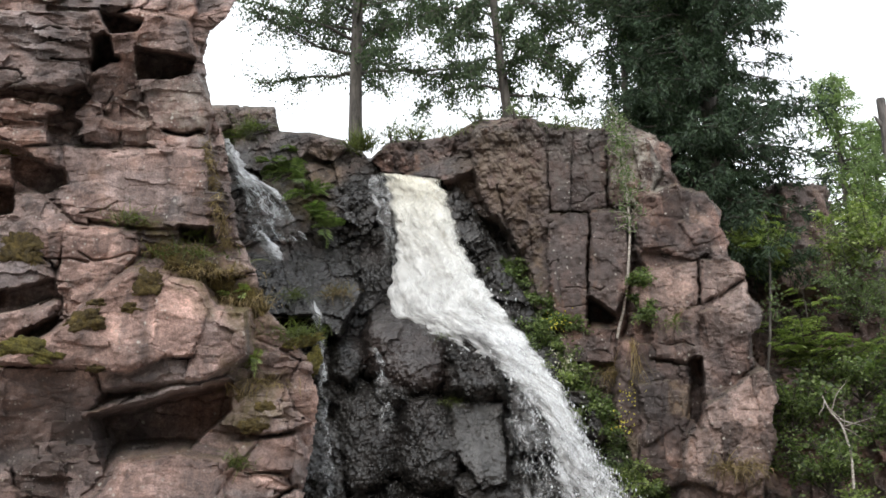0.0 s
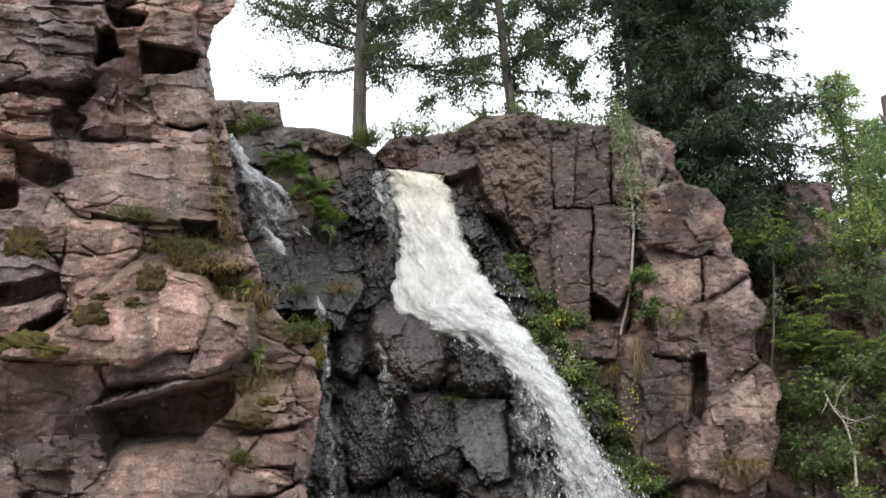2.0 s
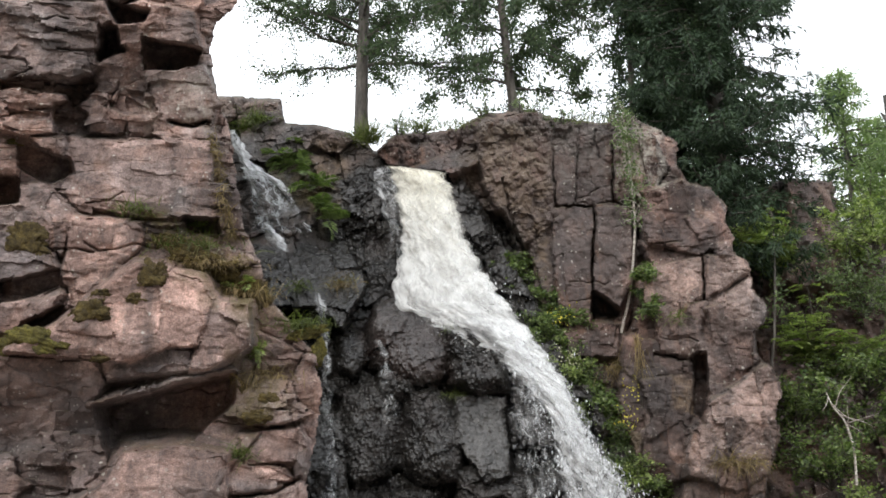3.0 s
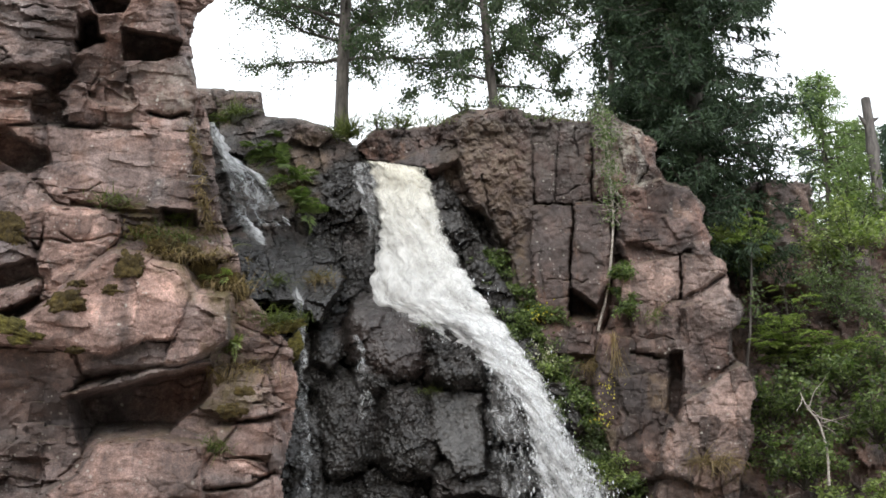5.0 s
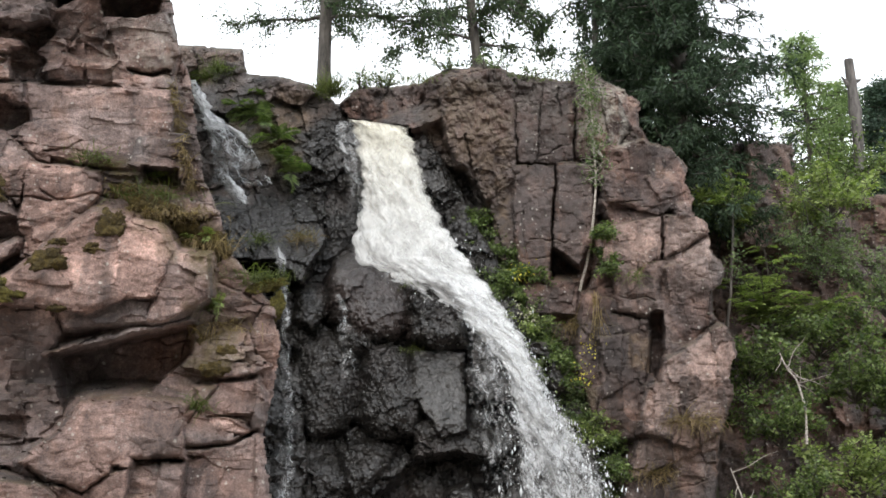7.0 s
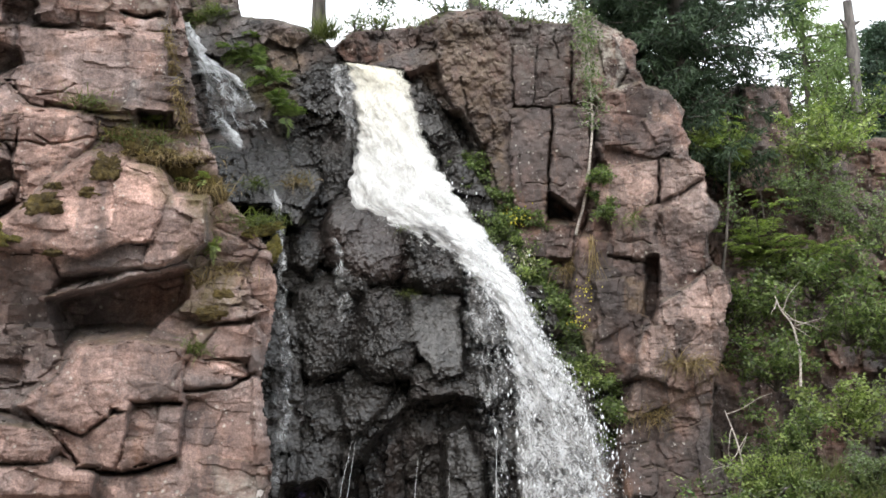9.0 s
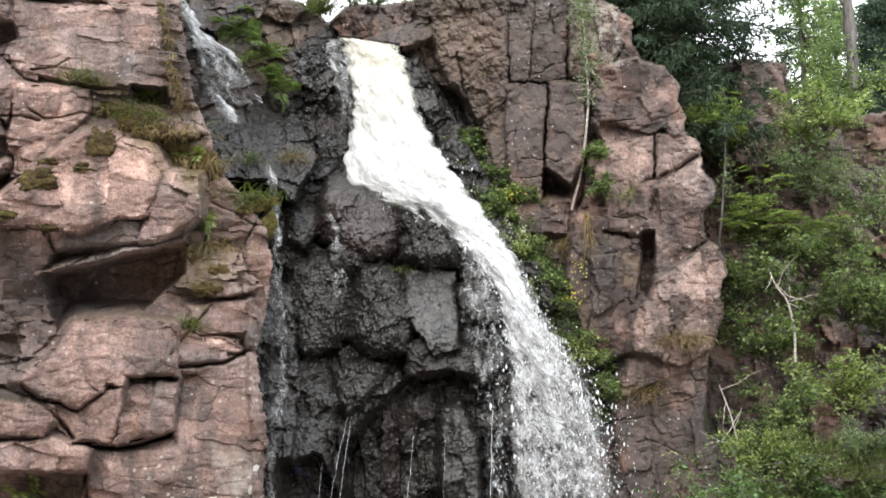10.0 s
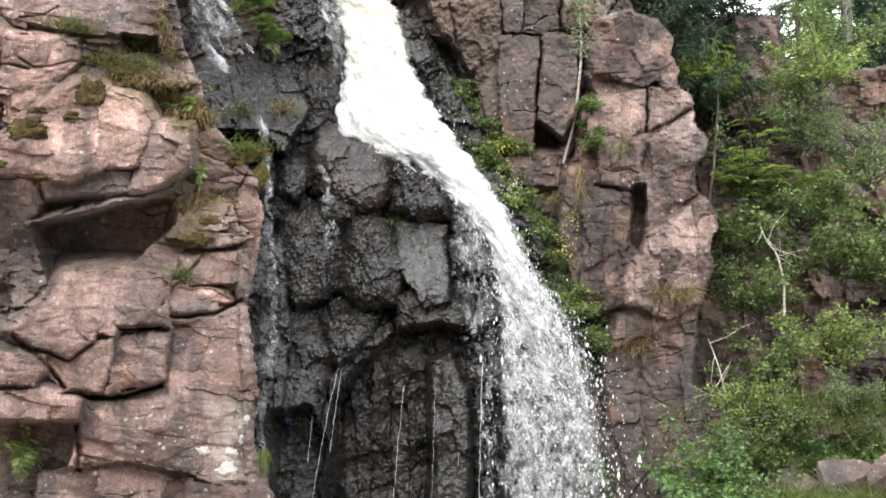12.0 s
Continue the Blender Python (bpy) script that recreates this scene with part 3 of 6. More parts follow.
add("ground", mesh_from("ground", np.stack([GX, GY, GZ], -1).reshape(-1, 3), gq), GROUND, None,
    "mossy forest floor of the gorge and plateau", "ground", kind="structure")

# ---------------------------------------------------------------- cliff beside the fall, nearest to the camera
left = Face(-6.6, -0.9, 0.0, 9.9, 0.0135, 12.0, 0.06, -0.02, 11, 0.05)
left.joints(1.1, 0.5, 0.3, 0.5, 0.05, 21, -0.08, 0.02, 0.2).joints(0.5, 0.16, 0.12, 0.4, 0.0, 31, -0.1, 0.015)
B, H, C = left.block, left.hollow, left.crack
B([(-7.87, 10.5), (-3.85, 10.5), (-3.51, 8.92), (-3.83, 8.7), (-3.95, 8.54), (-7.51, 8.58)], 0.22, 0, -0.1)
B([(-7.54, 8.75), (-3.8, 8.73), (-3.78, 8.57), (-4.1, 8.49), (-7.49, 8.45)], 0.5, 0.05, -0.15)
B([(-7.48, 8.43), (-3.93, 8.46), (-3.87, 8.08), (-3.97, 7.91), (-4.1, 8.14), (-4.38, 8.13), (-4.61, 7.99), (-7.38, 7.87)], 0.4, 0.08, -0.1)
B([(-4.39, 8.12), (-4.1, 8.14), (-3.95, 7.9), (-4.15, 7.76), (-4.35, 7.75), (-4.68, 7.89)], 0.28, 0.1, -0.25)
B([(-7.38, 7.88), (-4.67, 7.88), (-4.35, 7.75), (-4.37, 7.7), (-7.34, 7.69)], 0.16, 0, -0.6)
B([(-3.77, 8.64), (-3.47, 8.8), (-2.89, 8.65), (-2.77, 8.24), (-3.43, 8.31), (-3.45, 8.19), (-3.7, 8.22)], 0.36, 0.05, -0.25)
B([(-3.85, 10.5), (-3.02, 10.5), (-2.8, 8.83), (-2.89, 8.66), (-3.47, 8.8), (-3.51, 8.92)], 0.28, 0.1, -0.1)
B([(-6.73, 7.76), (-4.66, 7.79), (-4.21, 7.54), (-4.48, 7.44), (-6.67, 7.37)], 0.26, 0.15, -0.5)
B([(-6.66, 7.32), (-4.62, 7.42), (-4.29, 7.37), (-4.27, 7.17), (-6.62, 7.12)], 0.18, 0.1, -0.4)
B([(-3.97, 8.05), (-3.47, 8.18), (-3.34, 7.97), (-3.23, 7.62), (-3.55, 7.55), (-3.81, 7.61)], 0.02, 0.3, -0.5)
B([(-3.79, 7.52), (-3.5, 7.38), (-3.52, 7.21), (-3.88, 7.2), (-3.9, 7.38)], 0.08, 0.3, -0.3)
B([(-3.5, 7.4), (-3.04, 7.43), (-2.99, 7.16), (-3.44, 7.17)], 0.06, -0.1, -0.4)
B([(-3.36, 7.97), (-2.74, 7.98), (-2.52, 7.55), (-2.58, 7.31), (-3, 7.34), (-3.29, 7.55)], 0.1, 0.1, -0.1)
B([(-3, 7.29), (-2.56, 7.27), (-2.52, 7.13), (-2.96, 7.13)], 0.04)
B([(-4.12, 7.12), (-2.58, 7.09), (-2.45, 6.22), (-2.83, 6.2), (-3.34, 6.24), (-4.03, 6.37)], 0.12, 0.02, 0.02, pink=0.3)
B([(-4.51, 7.11), (-4.2, 7.09), (-4.1, 6.87), (-4.3, 6.88)], 0.24, 0, -0.2)
B([(-5.99, 6.99), (-4.65, 6.97), (-4.62, 6.68), (-5.94, 6.67)], 0.2)
B([(-5.92, 6.55), (-4.3, 6.58), (-3.95, 6.22), (-4.04, 5.79), (-4.3, 6.02), (-5.84, 6.04)], 0.14, 0, 0.1)
B([(-5.84, 6.02), (-4.31, 6.01), (-3.98, 5.53), (-4.22, 5.32), (-5.72, 5.23)], 0.3, 0, -0.15)
B([(-3.94, 6.2), (-3.25, 6.15), (-3.2, 5.92), (-3.49, 5.53), (-3.81, 5.3), (-3.98, 5.54)], 0.2, 0.1, -0.05, pink=0.45)
B([(-5.72, 5.22), (-4.19, 5.3), (-4, 5.35), (-4.13, 5.05), (-4.46, 4.93), (-5.64, 4.75)], 0.42, 0, -0.1)
B([(-4.44, 4.75), (-3.96, 4.99), (-3.6, 5.33), (-3.2, 5.67), (-2.57, 5.51), (-2.43, 5.29), (-2.56, 4.82), (-2.84, 4.78), (-3.18, 4.62), (-3.53, 4.68), (-3.92, 4.69)], 0.62, 0.04, -0.12, label="large pink granite block with moss cushions, overhanging", pink=0.7)
B([(-2.43, 5.26), (-2.06, 5.23), (-2.02, 4.84), (-2.39, 4.58), (-2.58, 4.58), (-2.52, 4.86)], 0.5, 0.15, -0.15, pink=0.35)
B([(-3.52, 4.66), (-3.17, 4.61), (-2.78, 4.75), (-2.6, 4.75), (-2.61, 4.57), (-3.39, 4.46)], 0.42, 0, -0.3)
B([(-3.58, 4.18), (-2.75, 4.47), (-2.19, 4.55), (-2.16, 4.46), (-2.74, 4.32), (-3.45, 4.1)], 0.3, 0, -0.4)
H([(-3.48, 4.13), (-2.75, 4.36), (-2.16, 4.51), (-2.17, 4.28), (-2.64, 3.83), (-3.18, 3.8), (-3.25, 3.63)], 0.8, 0, -0.15)
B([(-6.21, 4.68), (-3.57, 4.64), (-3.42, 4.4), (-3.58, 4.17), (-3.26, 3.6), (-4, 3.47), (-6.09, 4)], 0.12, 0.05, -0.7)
H([(-3.93, 8.46), (-3.76, 8.45), (-3.71, 8.21), (-3.64, 8.19), (-3.88, 8.07)], 0.5)
H([(-3.43, 8.32), (-2.77, 8.22), (-2.79, 8.04), (-3.02, 7.97), (-3.36, 7.97)], 0.6, 0.2, -0.6, 30)
H([(-4.63, 7.04), (-4.1, 6.84), (-4.03, 6.71), (-4.27, 6.58), (-4.59, 6.77)], 0.28, 0.3, -0.2)
H([(-4.34, 7.68), (-3.95, 7.87), (-3.88, 7.75), (-4.06, 7.53), (-4.25, 7.5)], 0.16, 0.3, -0.4)
H([(-4.3, 7.35), (-3.99, 7.36), (-4.08, 7.19), (-4.26, 7.19)], 0.12, 0.2, -0.3)
H([(-5.09, 6.64), (-4.6, 6.63), (-4.58, 6.4), (-5.06, 6.36)], 0.45)
H([(-2.78, 6.2), (-2.45, 6.19), (-2.42, 6.06), (-2.71, 6.04)], 0.4)
H([(-3.55, 7.58), (-3.23, 7.61), (-3.17, 7.44), (-3.5, 7.4)], 0.05)
# lower half
B([(-3.69, 3.13), (-3.32, 3.44), (-3.18, 3.7), (-2.62, 3.78), (-2.17, 3.71), (-2.16, 3.22), (-2.61, 3.19), (-2.65, 3.1), (-2.82, 3.13), (-2.84, 3), (-3.07, 2.86), (-3.33, 2.93)], 0.4, 0.06, 0.05, pink=0.55)
B([(-3.33, 2.92), (-3.07, 2.85), (-2.84, 2.99), (-2.66, 3.07), (-2.64, 2.91), (-2.72, 2.54), (-3.09, 2.55), (-3.3, 2.71)], 0.3, -0.1, -0.25, pink=0.4)
B([(-2.64, 3.1), (-2.32, 3.13), (-2.37, 2.86), (-2.49, 2.82), (-2.65, 2.84)], 0.2, 0.1, -0.1, pink=0.3)
B([(-2.31, 3.17), (-2.13, 3.21), (-2.14, 2.7), (-2.35, 2.61), (-2.68, 2.54), (-2.64, 2.81), (-2.36, 2.85)], 0.26, 0.1, -0.12, pink=0.4)
B([(-1.47, 3.98), (-1.39, 3.84), (-1.23, 2.55), (-1.07, 1.48), (-1.26, 1.48), (-1.38, 2.83)], 0.12, 0.4, 0, pink=0.1)
B([(-2.88, 2.4), (-2.13, 2.58), (-2.12, 3.23), (-1.41, 3.46), (-1.27, 1.67), (-1.48, 1.65), (-2.3, 1.87), (-2.89, 1.98)], 0.02, 0.05, 0.02, pink=0.45)
B([(-5.37, 3.14), (-3.33, 2.86), (-3.29, 2.74), (-3.4, 2.6), (-5.31, 2.58)], 0.5, 0, -0.1, pink=0.6)
B([(-5.3, 2.51), (-3.61, 2.52), (-3.3, 2.58), (-2.93, 2.47), (-2.94, 2.28), (-3.22, 2.25), (-5.27, 2.28)], 0.42, 0, -0.25, pink=0.4)
B([(-1.88, 3.6), (-1.57, 3.56), (-1.49, 3.45), (-1.82, 3.48)], 0.14, pink=0.4)
B([(-2.05, 3.91), (-1.45, 3.98), (-1.42, 3.67), (-1.98, 3.63)], 0.1, pink=0.2)
H([(-5.27, 2.22), (-2.94, 2.24), (-3, 1.86), (-3.31, 1.8), (-3.3, 0.97), (-5.12, 0.94)], 0.5, 0, -0.3)
H([(-3.3, 1.78), (-2.47, 1.9), (-1.87, 1.77), (-1.48, 1.63), (-1.46, 1.16), (-3.24, 0.97)], 0.16)
B([(-1.86, 1.73), (-1.27, 1.65), (-1.18, 1), (-1.98, 0.99)], 0.05, pink=0.3)
C([(-3.08, 2.52), (-2.62, 2.51), (-2.16, 2.64)], 0.02, 0.3)
C([(-2.6, 3.18), (-2.16, 3.19)], 0.02, 0.25)
C([(-3.33, 2.92), (-3.08, 2.84), (-2.84, 3)], 0.012, 0.15)
C([(-2.12, 3.31), (-1.68, 3.34), (-1.41, 3.47)], 0.018, 0.2)
C([(-3.63, 3.09), (-3.35, 2.84), (-3.08, 2.57)], 0.015, 0.15)
C([(-2.95, 2.27), (-2.89, 1.98), (-2.89, 1.82)], 0.02, 0.15)
C([(-4.79, 7.13), (-4.43, 7.17), (-4.06, 7.13), (-3.51, 7.19), (-2.96, 7.13), (-2.59, 7.11)], 0.012, 0.02)
C([(-3.17, 5.6), (-2.84, 5.57), (-2.57, 5.5)], 0.02, 0.05)
# the corner post towards the fall, set back
B([(-1.95, 5.05), (-1.64, 5.09), (-1.37, 4.97), (-1.27, 4.46), (-1.46, 3.93), (-1.94, 4.16), (-2.03, 4.75)], -0.35, 0.3, -0.05, k=4)
B([(-5.05, 8.77), (-3.85, 8.76), (-3.78, 8.55), (-3.93, 8.47), (-3.92, 8.18), (-4.03, 8.15), (-3.96, 7.89), (-4.3, 7.79), (-4.62, 7.85), (-4.93, 7.81)], 0.44, 0.06, -0.12, 12)
B([(-4.91, 7.7), (-4.64, 7.74), (-4.22, 7.61), (-4.17, 7.51), (-4.57, 7.44), (-4.87, 7.36)], 0.38, 0.1, -0.25, 12)
B([(-4.87, 7.33), (-4.57, 7.43), (-4.31, 7.4), (-4.31, 7.17), (-4.6, 7.14), (-4.85, 7.21)], 0.36, 0.05, -0.1, 12)
H([(-3.82, 8.77), (-3.41, 8.68), (-3.47, 8.57), (-3.72, 8.55)], 0.35, 0.1, -0.4)
H([(-4.93, 7.81), (-4.55, 7.83), (-4.3, 7.77), (-4.08, 7.76), (-4.13, 7.61), (-4.41, 7.65), (-4.67, 7.73), (-4.91, 7.7)], -0.1, 0, 0, 24)
H([(-4.3, 7.52), (-4.15, 7.57), (-3.94, 7.4), (-4.0, 7.21), (-4.25, 7.17), (-4.32, 7.38)], 0.1, 0, 0, 24)
H([(-3.55, 7.64), (-3.33, 7.52), (-3.36, 7.42), (-3.5, 7.47)], 0.15)
H([(-4.63, 5.48), (-4.03, 5.62), (-4.01, 5.46), (-4.32, 5.35), (-4.6, 5.26)], 0.1)
H([(-4.33, 5.0), (-3.96, 5.22), (-3.96, 5.16), (-4.21, 4.93)], 0.15)
C([(-3.02, 7.33), (-2.77, 7.27), (-2.61, 7.34)], 0.016, 0.2)
C([(-4.64, 8.56), (-4.51, 8.52), (-4.39, 8.58), (-4.27, 8.54)], 0.012, 0.08)
C([(-4.34, 8.18), (-4.09, 8.16), (-3.92, 8.18)], 0.012, 0.1)
C([(-4.96, 8.07), (-4.7, 8.04), (-4.6, 7.93), (-4.81, 7.84)], 0.012, 0.08)
C([(-4.09, 6.45), (-3.89, 6.26), (-3.7, 6.2)], 0.012, 0.08)
C([(-3.84, 6.36), (-3.6, 6.39), (-3.46, 6.5)], 0.012, 0.08)
left.joints(0.7, 0.3, 0.05, 0.22, 0.0, 33, -0.12, 0.012, 0.45).joints(0.16, 0.1, 0.012, 0.12, 0.0, 35, 0.2, 0.01, 0.25).facets(0.42, 0.055, 401, 1.5)
left.joints(0.7, 0.11, 0.11, 0.2, 0.0, 38, -0.12, 0.012, 0.3, [(-8.02, 11.31), (-3.72, 11.31), (-3.45, 8.54), (-3.94, 7.76), (-4.24, 7.13), (-7.24, 7.13)])
left.plane([(-2.12, 3.2), (-1.42, 3.41), (-1.27, 1.69), (-1.48, 1.67), (-2.03, 1.84), (-2.58, 1.98), (-2.82, 2.39), (-2.13, 2.57)], 0.75)
left.plane([(-3.64, 3.12), (-3.29, 3.42), (-3.15, 3.68), (-2.63, 3.76), (-2.19, 3.69), (-2.17, 3.23), (-2.61, 3.2), (-2.83, 3.14), (-3.07, 2.88), (-3.32, 2.95)], 0.6).plane([(-3.31, 2.9), (-3.07, 2.84), (-2.67, 3.06), (-2.64, 2.85), (-2.72, 2.55), (-3.08, 2.57)], 0.6)
left.plane([(-4.1, 7.09), (-2.59, 7.07), (-2.47, 6.24), (-2.83, 6.22), (-3.34, 6.26), (-4.02, 6.4)], 0.6).plane([(-3.9, 4.75), (-3.2, 5.64), (-2.59, 5.49), (-2.46, 5.29), (-2.58, 4.86), (-3.18, 4.66)], 0.45).plane([(-3.33, 7.94), (-2.76, 7.95), (-2.56, 7.55), (-2.59, 7.33), (-2.99, 7.36), (-3.26, 7.55)], 0.6)
left.plane([(-3.91, 6.18), (-3.26, 6.13), (-3.22, 5.94), (-3.49, 5.55), (-3.8, 5.33), (-3.96, 5.55)], 0.5)
left.fissures(24, 0.8, -0.1, 0.012, 0.05, 5).fissures(10, 0.5, 1.2, 0.012, 0.04, 6)
left.roughen(0.012, 0.006, 0.012, 3)
left.outline([(-9.56, 12.15), (-2.42, 12.15), (-2.33, 8.97), (-2.43, 8.71), (-2.59, 8.57), (-2.65, 8.17), (-2.53, 7.62), (-2.38, 7.28), (-2.26, 6.68), (-2.14, 6.1), (-1.98, 5.79), (-1.83, 5.32), (-1.53, 5.01), (-1.33, 4.75), (-1.26, 4.4), (-1.3, 3.83), (-1.35, 3.38), (-1.21, 2.69), (-1.21, 2.12), (-1.01, 1.53), (-0.9, -0.58), (-6.77, -0.58)], 2.2, 0.06)
left.paint_patch("moss", [(-3.19, 6.26), (-2.7, 6.04), (-2.15, 5.79), (-1.82, 5.23), (-1.97, 4.75), (-2.35, 5.32), (-2.86, 5.79)], 0.9, 0.25)
left.paint_patch("moss", [(-2.15, 4.75), (-1.8, 4.64), (-1.6, 4.17), (-1.93, 3.89), (-2.17, 4.17)], 0.8, 0.25)
# shade below the overhanging pink block, painted into the wall's colour
left.paint_patch("dark", [(-6.2, 4.62), (-3.62, 4.59), (-3.44, 4.4), (-3.58, 4.14), (-3.3, 3.61), (-4.01, 3.5), (-6.09, 4)], 0.8, 0.2)
left.paint_patch("dark", [(-1.73, 3.1), (-1.4, 3.16), (-1.3, 2.23), (-1.61, 2.44)], 0.5, 0.2)
left.paint_patch("pale", [(-3.33, 7.9), (-2.59, 7.97), (-2.48, 7.28), (-3.22, 7.28)], 0.5, 0.2)
left.paint_patch("pink", [(-1.96, 3.32), (-1.36, 3.44), (-1.24, 1.69), (-2.25, 1.88), (-2.85, 1.98), (-2.13, 2.53)], 0.25, 0.3)
left.paint_patch("pale", [(-1.75, 2.54), (-1.31, 2.55), (-1.21, 1.64), (-1.59, 1.73)], 0.6, 0.15)
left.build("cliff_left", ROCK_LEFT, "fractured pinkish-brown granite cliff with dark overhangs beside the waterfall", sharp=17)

# ---------------------------------------------------------------- black wet rock under the fall
mid = Face(-3.9, 2.6, 0.0, 11.4, 0.0165, 15.97, 0.0, 0.16, 13, 0.06)
mid.joints(0.9, 0.7, 0.3, 0.4, 0.04, 51, 0.2).joints(0.3, 0.26, 0.07, 0.35, 0.0, 61, 0.3, 0.02)
B, H, C = mid.block, mid.hollow, mid.crack
WET = "wet black rock block under the waterfall"
B([(-3.34, 9.67), (-2.48, 9.66), (-2.38, 9.25), (-1.83, 9.19), (-1.4, 9.05), (-1.1, 8.67), (-1.14, 7.6), (-1.45, 7.35), (-3.2, 7.52)], -0.75, 0, 0.2, 6, "grey lichened rock ridge above the small cascade")
B([(-2.88, 7.52), (-2.09, 7.57), (-1.41, 7.42), (-1.12, 6.77), (-1.42, 6.12), (-1.74, 6.44), (-2.43, 6.44), (-2.77, 6.93)], 0.4, 0, 0.7, 14, WET)
B([(-1.49, 8.64), (-1, 8.64), (-0.75, 7.6), (-0.66, 6.77), (-1.12, 6.44), (-1.38, 7.43)], -0.1, 0, 0.2, 14, WET)
D = mid.dome
D([(-1.15, 6.12), (-1.02, 6.44), (-0.73, 6.65), (-0.34, 6.6), (-0.02, 6.47), (0.17, 6.2), (0.12, 5.65), (-0.11, 5.34), (-0.64, 5.31), (-1.05, 5.57)], 0.62, 0.4, 0.1, 0.25, "rounded wet boulder with a purple-grey sheen")
D([(-0.11, 6.12), (0.12, 6.28), (0.68, 6.25), (0.83, 5.96), (0.86, 5.31), (0.47, 5.2), (0, 5.34)], 0.72, 0.26, -0.1, 0.1, "black wet block with knobbly columns")
D([(-1.58, 6.07), (-1.32, 6.15), (-1.09, 6.12), (-0.98, 5.73), (-1.23, 5.41), (-1.54, 5.58)], 0.5, 0.2, 0, 0.2, WET)
D([(-1.02, 5.62), (-0.72, 5.8), (-0.41, 5.58), (-0.44, 5.18), (-0.78, 5.06), (-0.98, 5.26)], 0.62, 0.2, 0, 0.1, WET)
B([(0.08, 5.24), (0.77, 5.21), (0.83, 4.19), (0.5, 4.07), (0.16, 4.58)], 0.42, -0.1, 0.15, 9, "smooth grey wet slab")
D([(-0.64, 5.34), (-0.17, 5.41), (0.12, 5.18), (0.28, 4.58), (0.16, 4.06), (-0.32, 3.96), (-0.7, 4.28)], 0.62, 0.34, 0.05, 0.12, "bulging black knobbly rock, dripping wet")
D([(-1.48, 5.31), (-1.02, 5.55), (-0.55, 5.34), (-0.51, 4.73), (-0.69, 4.13), (-1.21, 3.99), (-1.49, 4.58)], 0.52, 0.32, -0.05, 0.1, "black wet rock bulge, dripping")
D([(-0.91, 3.93), (-0.32, 4.1), (-0.02, 3.95), (-0.23, 3.57), (-0.59, 3.19), (-0.84, 3.33)], 0.44, 0.2, 0, 0, WET)
D([(-1.56, 3.61), (-0.91, 3.86), (-0.67, 3.49), (-0.72, 2.75), (-0.84, 2.16), (-1.42, 2.15)], 0.46, 0.3, 0, 0, WET)
B([(-1.92, 4.89), (-1.4, 4.99), (-1.25, 3.62), (-1.32, 2.37), (-1.46, 1.44), (-1.75, 1.43)], 0.6, 0, 0.1, 9, WET)
D([(0.05, 4.26), (0.57, 4.39), (1.15, 4.21), (1.28, 3.76), (0.66, 3.67), (0.14, 3.77)], 0.42, 0.16, 0, 0.2, WET)
H([(-0.48, 2.75), (-0.22, 3.27), (0.14, 3.66), (0.74, 3.73), (1.26, 3.65), (1.36, 2.94), (1.52, 0.78), (-0.57, 0.75)], 0.5, 0, -0.3, 3)
H([(-1.3, 2.55), (-1.01, 2.63), (-0.74, 2.24), (-0.83, 1.73), (-0.68, 0.75), (-1.29, 0.74)], 0.2, 0, 0, 4)
mid.joints(0.2, 1.4, 0.09, 0.4, 0.0, 58, 0.04, 0.014, 0.5, [(-0.53, 2.9), (0.14, 3.73), (1.26, 3.61), (1.52, 0.78), (-0.57, 0.75)])
B([(0.89, 5.73), (1.19, 5.8), (1.46, 5.03), (1.43, 4.58), (1.01, 4.58), (0.91, 5.18)], 0.3, 0, 0.1, 14, "black rock rib standing in the falling water")
D([(0.6, 3.37), (0.89, 3.52), (1.12, 2.93), (1.15, 0.78), (0.72, 0.77)], 0.16, 0.1, 0, 0, WET)
mid.joints(0.55, 0.42, 0.05, 0.35, 0.0, 55, 0.3, 0.014, 0.35).joints(0.15, 0.13, 0.018, 0.3, 0.0, 57, 0.6, 0.014, 0.25).facets(0.4, 0.075, 411, 1.0)
mid.plane([(0.1, 5.2), (0.76, 5.18), (0.82, 4.25), (0.5, 4.15), (0.18, 4.58)], 0.8).plane([(-1.0, 6.42), (-0.72, 6.62), (-0.45, 6.5), (-0.6, 6.1), (-0.98, 6.08)], 0.7).plane([(-0.45, 6.5), (-0.05, 6.42), (0.05, 5.7), (-0.5, 5.5), (-0.6, 6.1)], 0.5)
mid.roughen(0.02, 0.012, 0.008, 23)
mid.knobs(0.08, 0.02, 90, [(-1.47, 5.34), (-0.79, 5.69), (-0.14, 5.37), (0.23, 4.73), (0.27, 4.21), (-0.18, 3.84), (-1.42, 3.84), (-1.56, 4.58)]).knobs(0.07, 0.024, 92, [(-0.06, 6.23), (0.69, 6.27), (0.83, 5.96), (0.88, 5.29), (0.47, 5.21), (0.02, 5.32)])
mid.knobs(0.09, 0.02, 94, [(-2.81, 7.56), (-1.41, 7.42), (-1.12, 6.77), (-0.65, 6.6), (-0.75, 7.6), (-1.09, 8.64), (-1.48, 8.38), (-1.77, 7.52)])
mid.knobs(0.055, 0.012, 99)
mid.outline([(-8.96, 9.72), (-3.34, 9.67), (-2.48, 9.66), (-2.38, 9.25), (-1.83, 9.19), (-1.4, 9.05), (-1.07, 8.83), (-0.68, 8.77), (0.13, 8.59), (0.6, 7.77), (0.91, 7.1), (1.29, 6.44), (1.73, 5.8), (2.08, 5.03), (2.42, 4.35), (2.61, 3.84), (2.39, -1.31), (-7.07, -1.31)], 3.0)
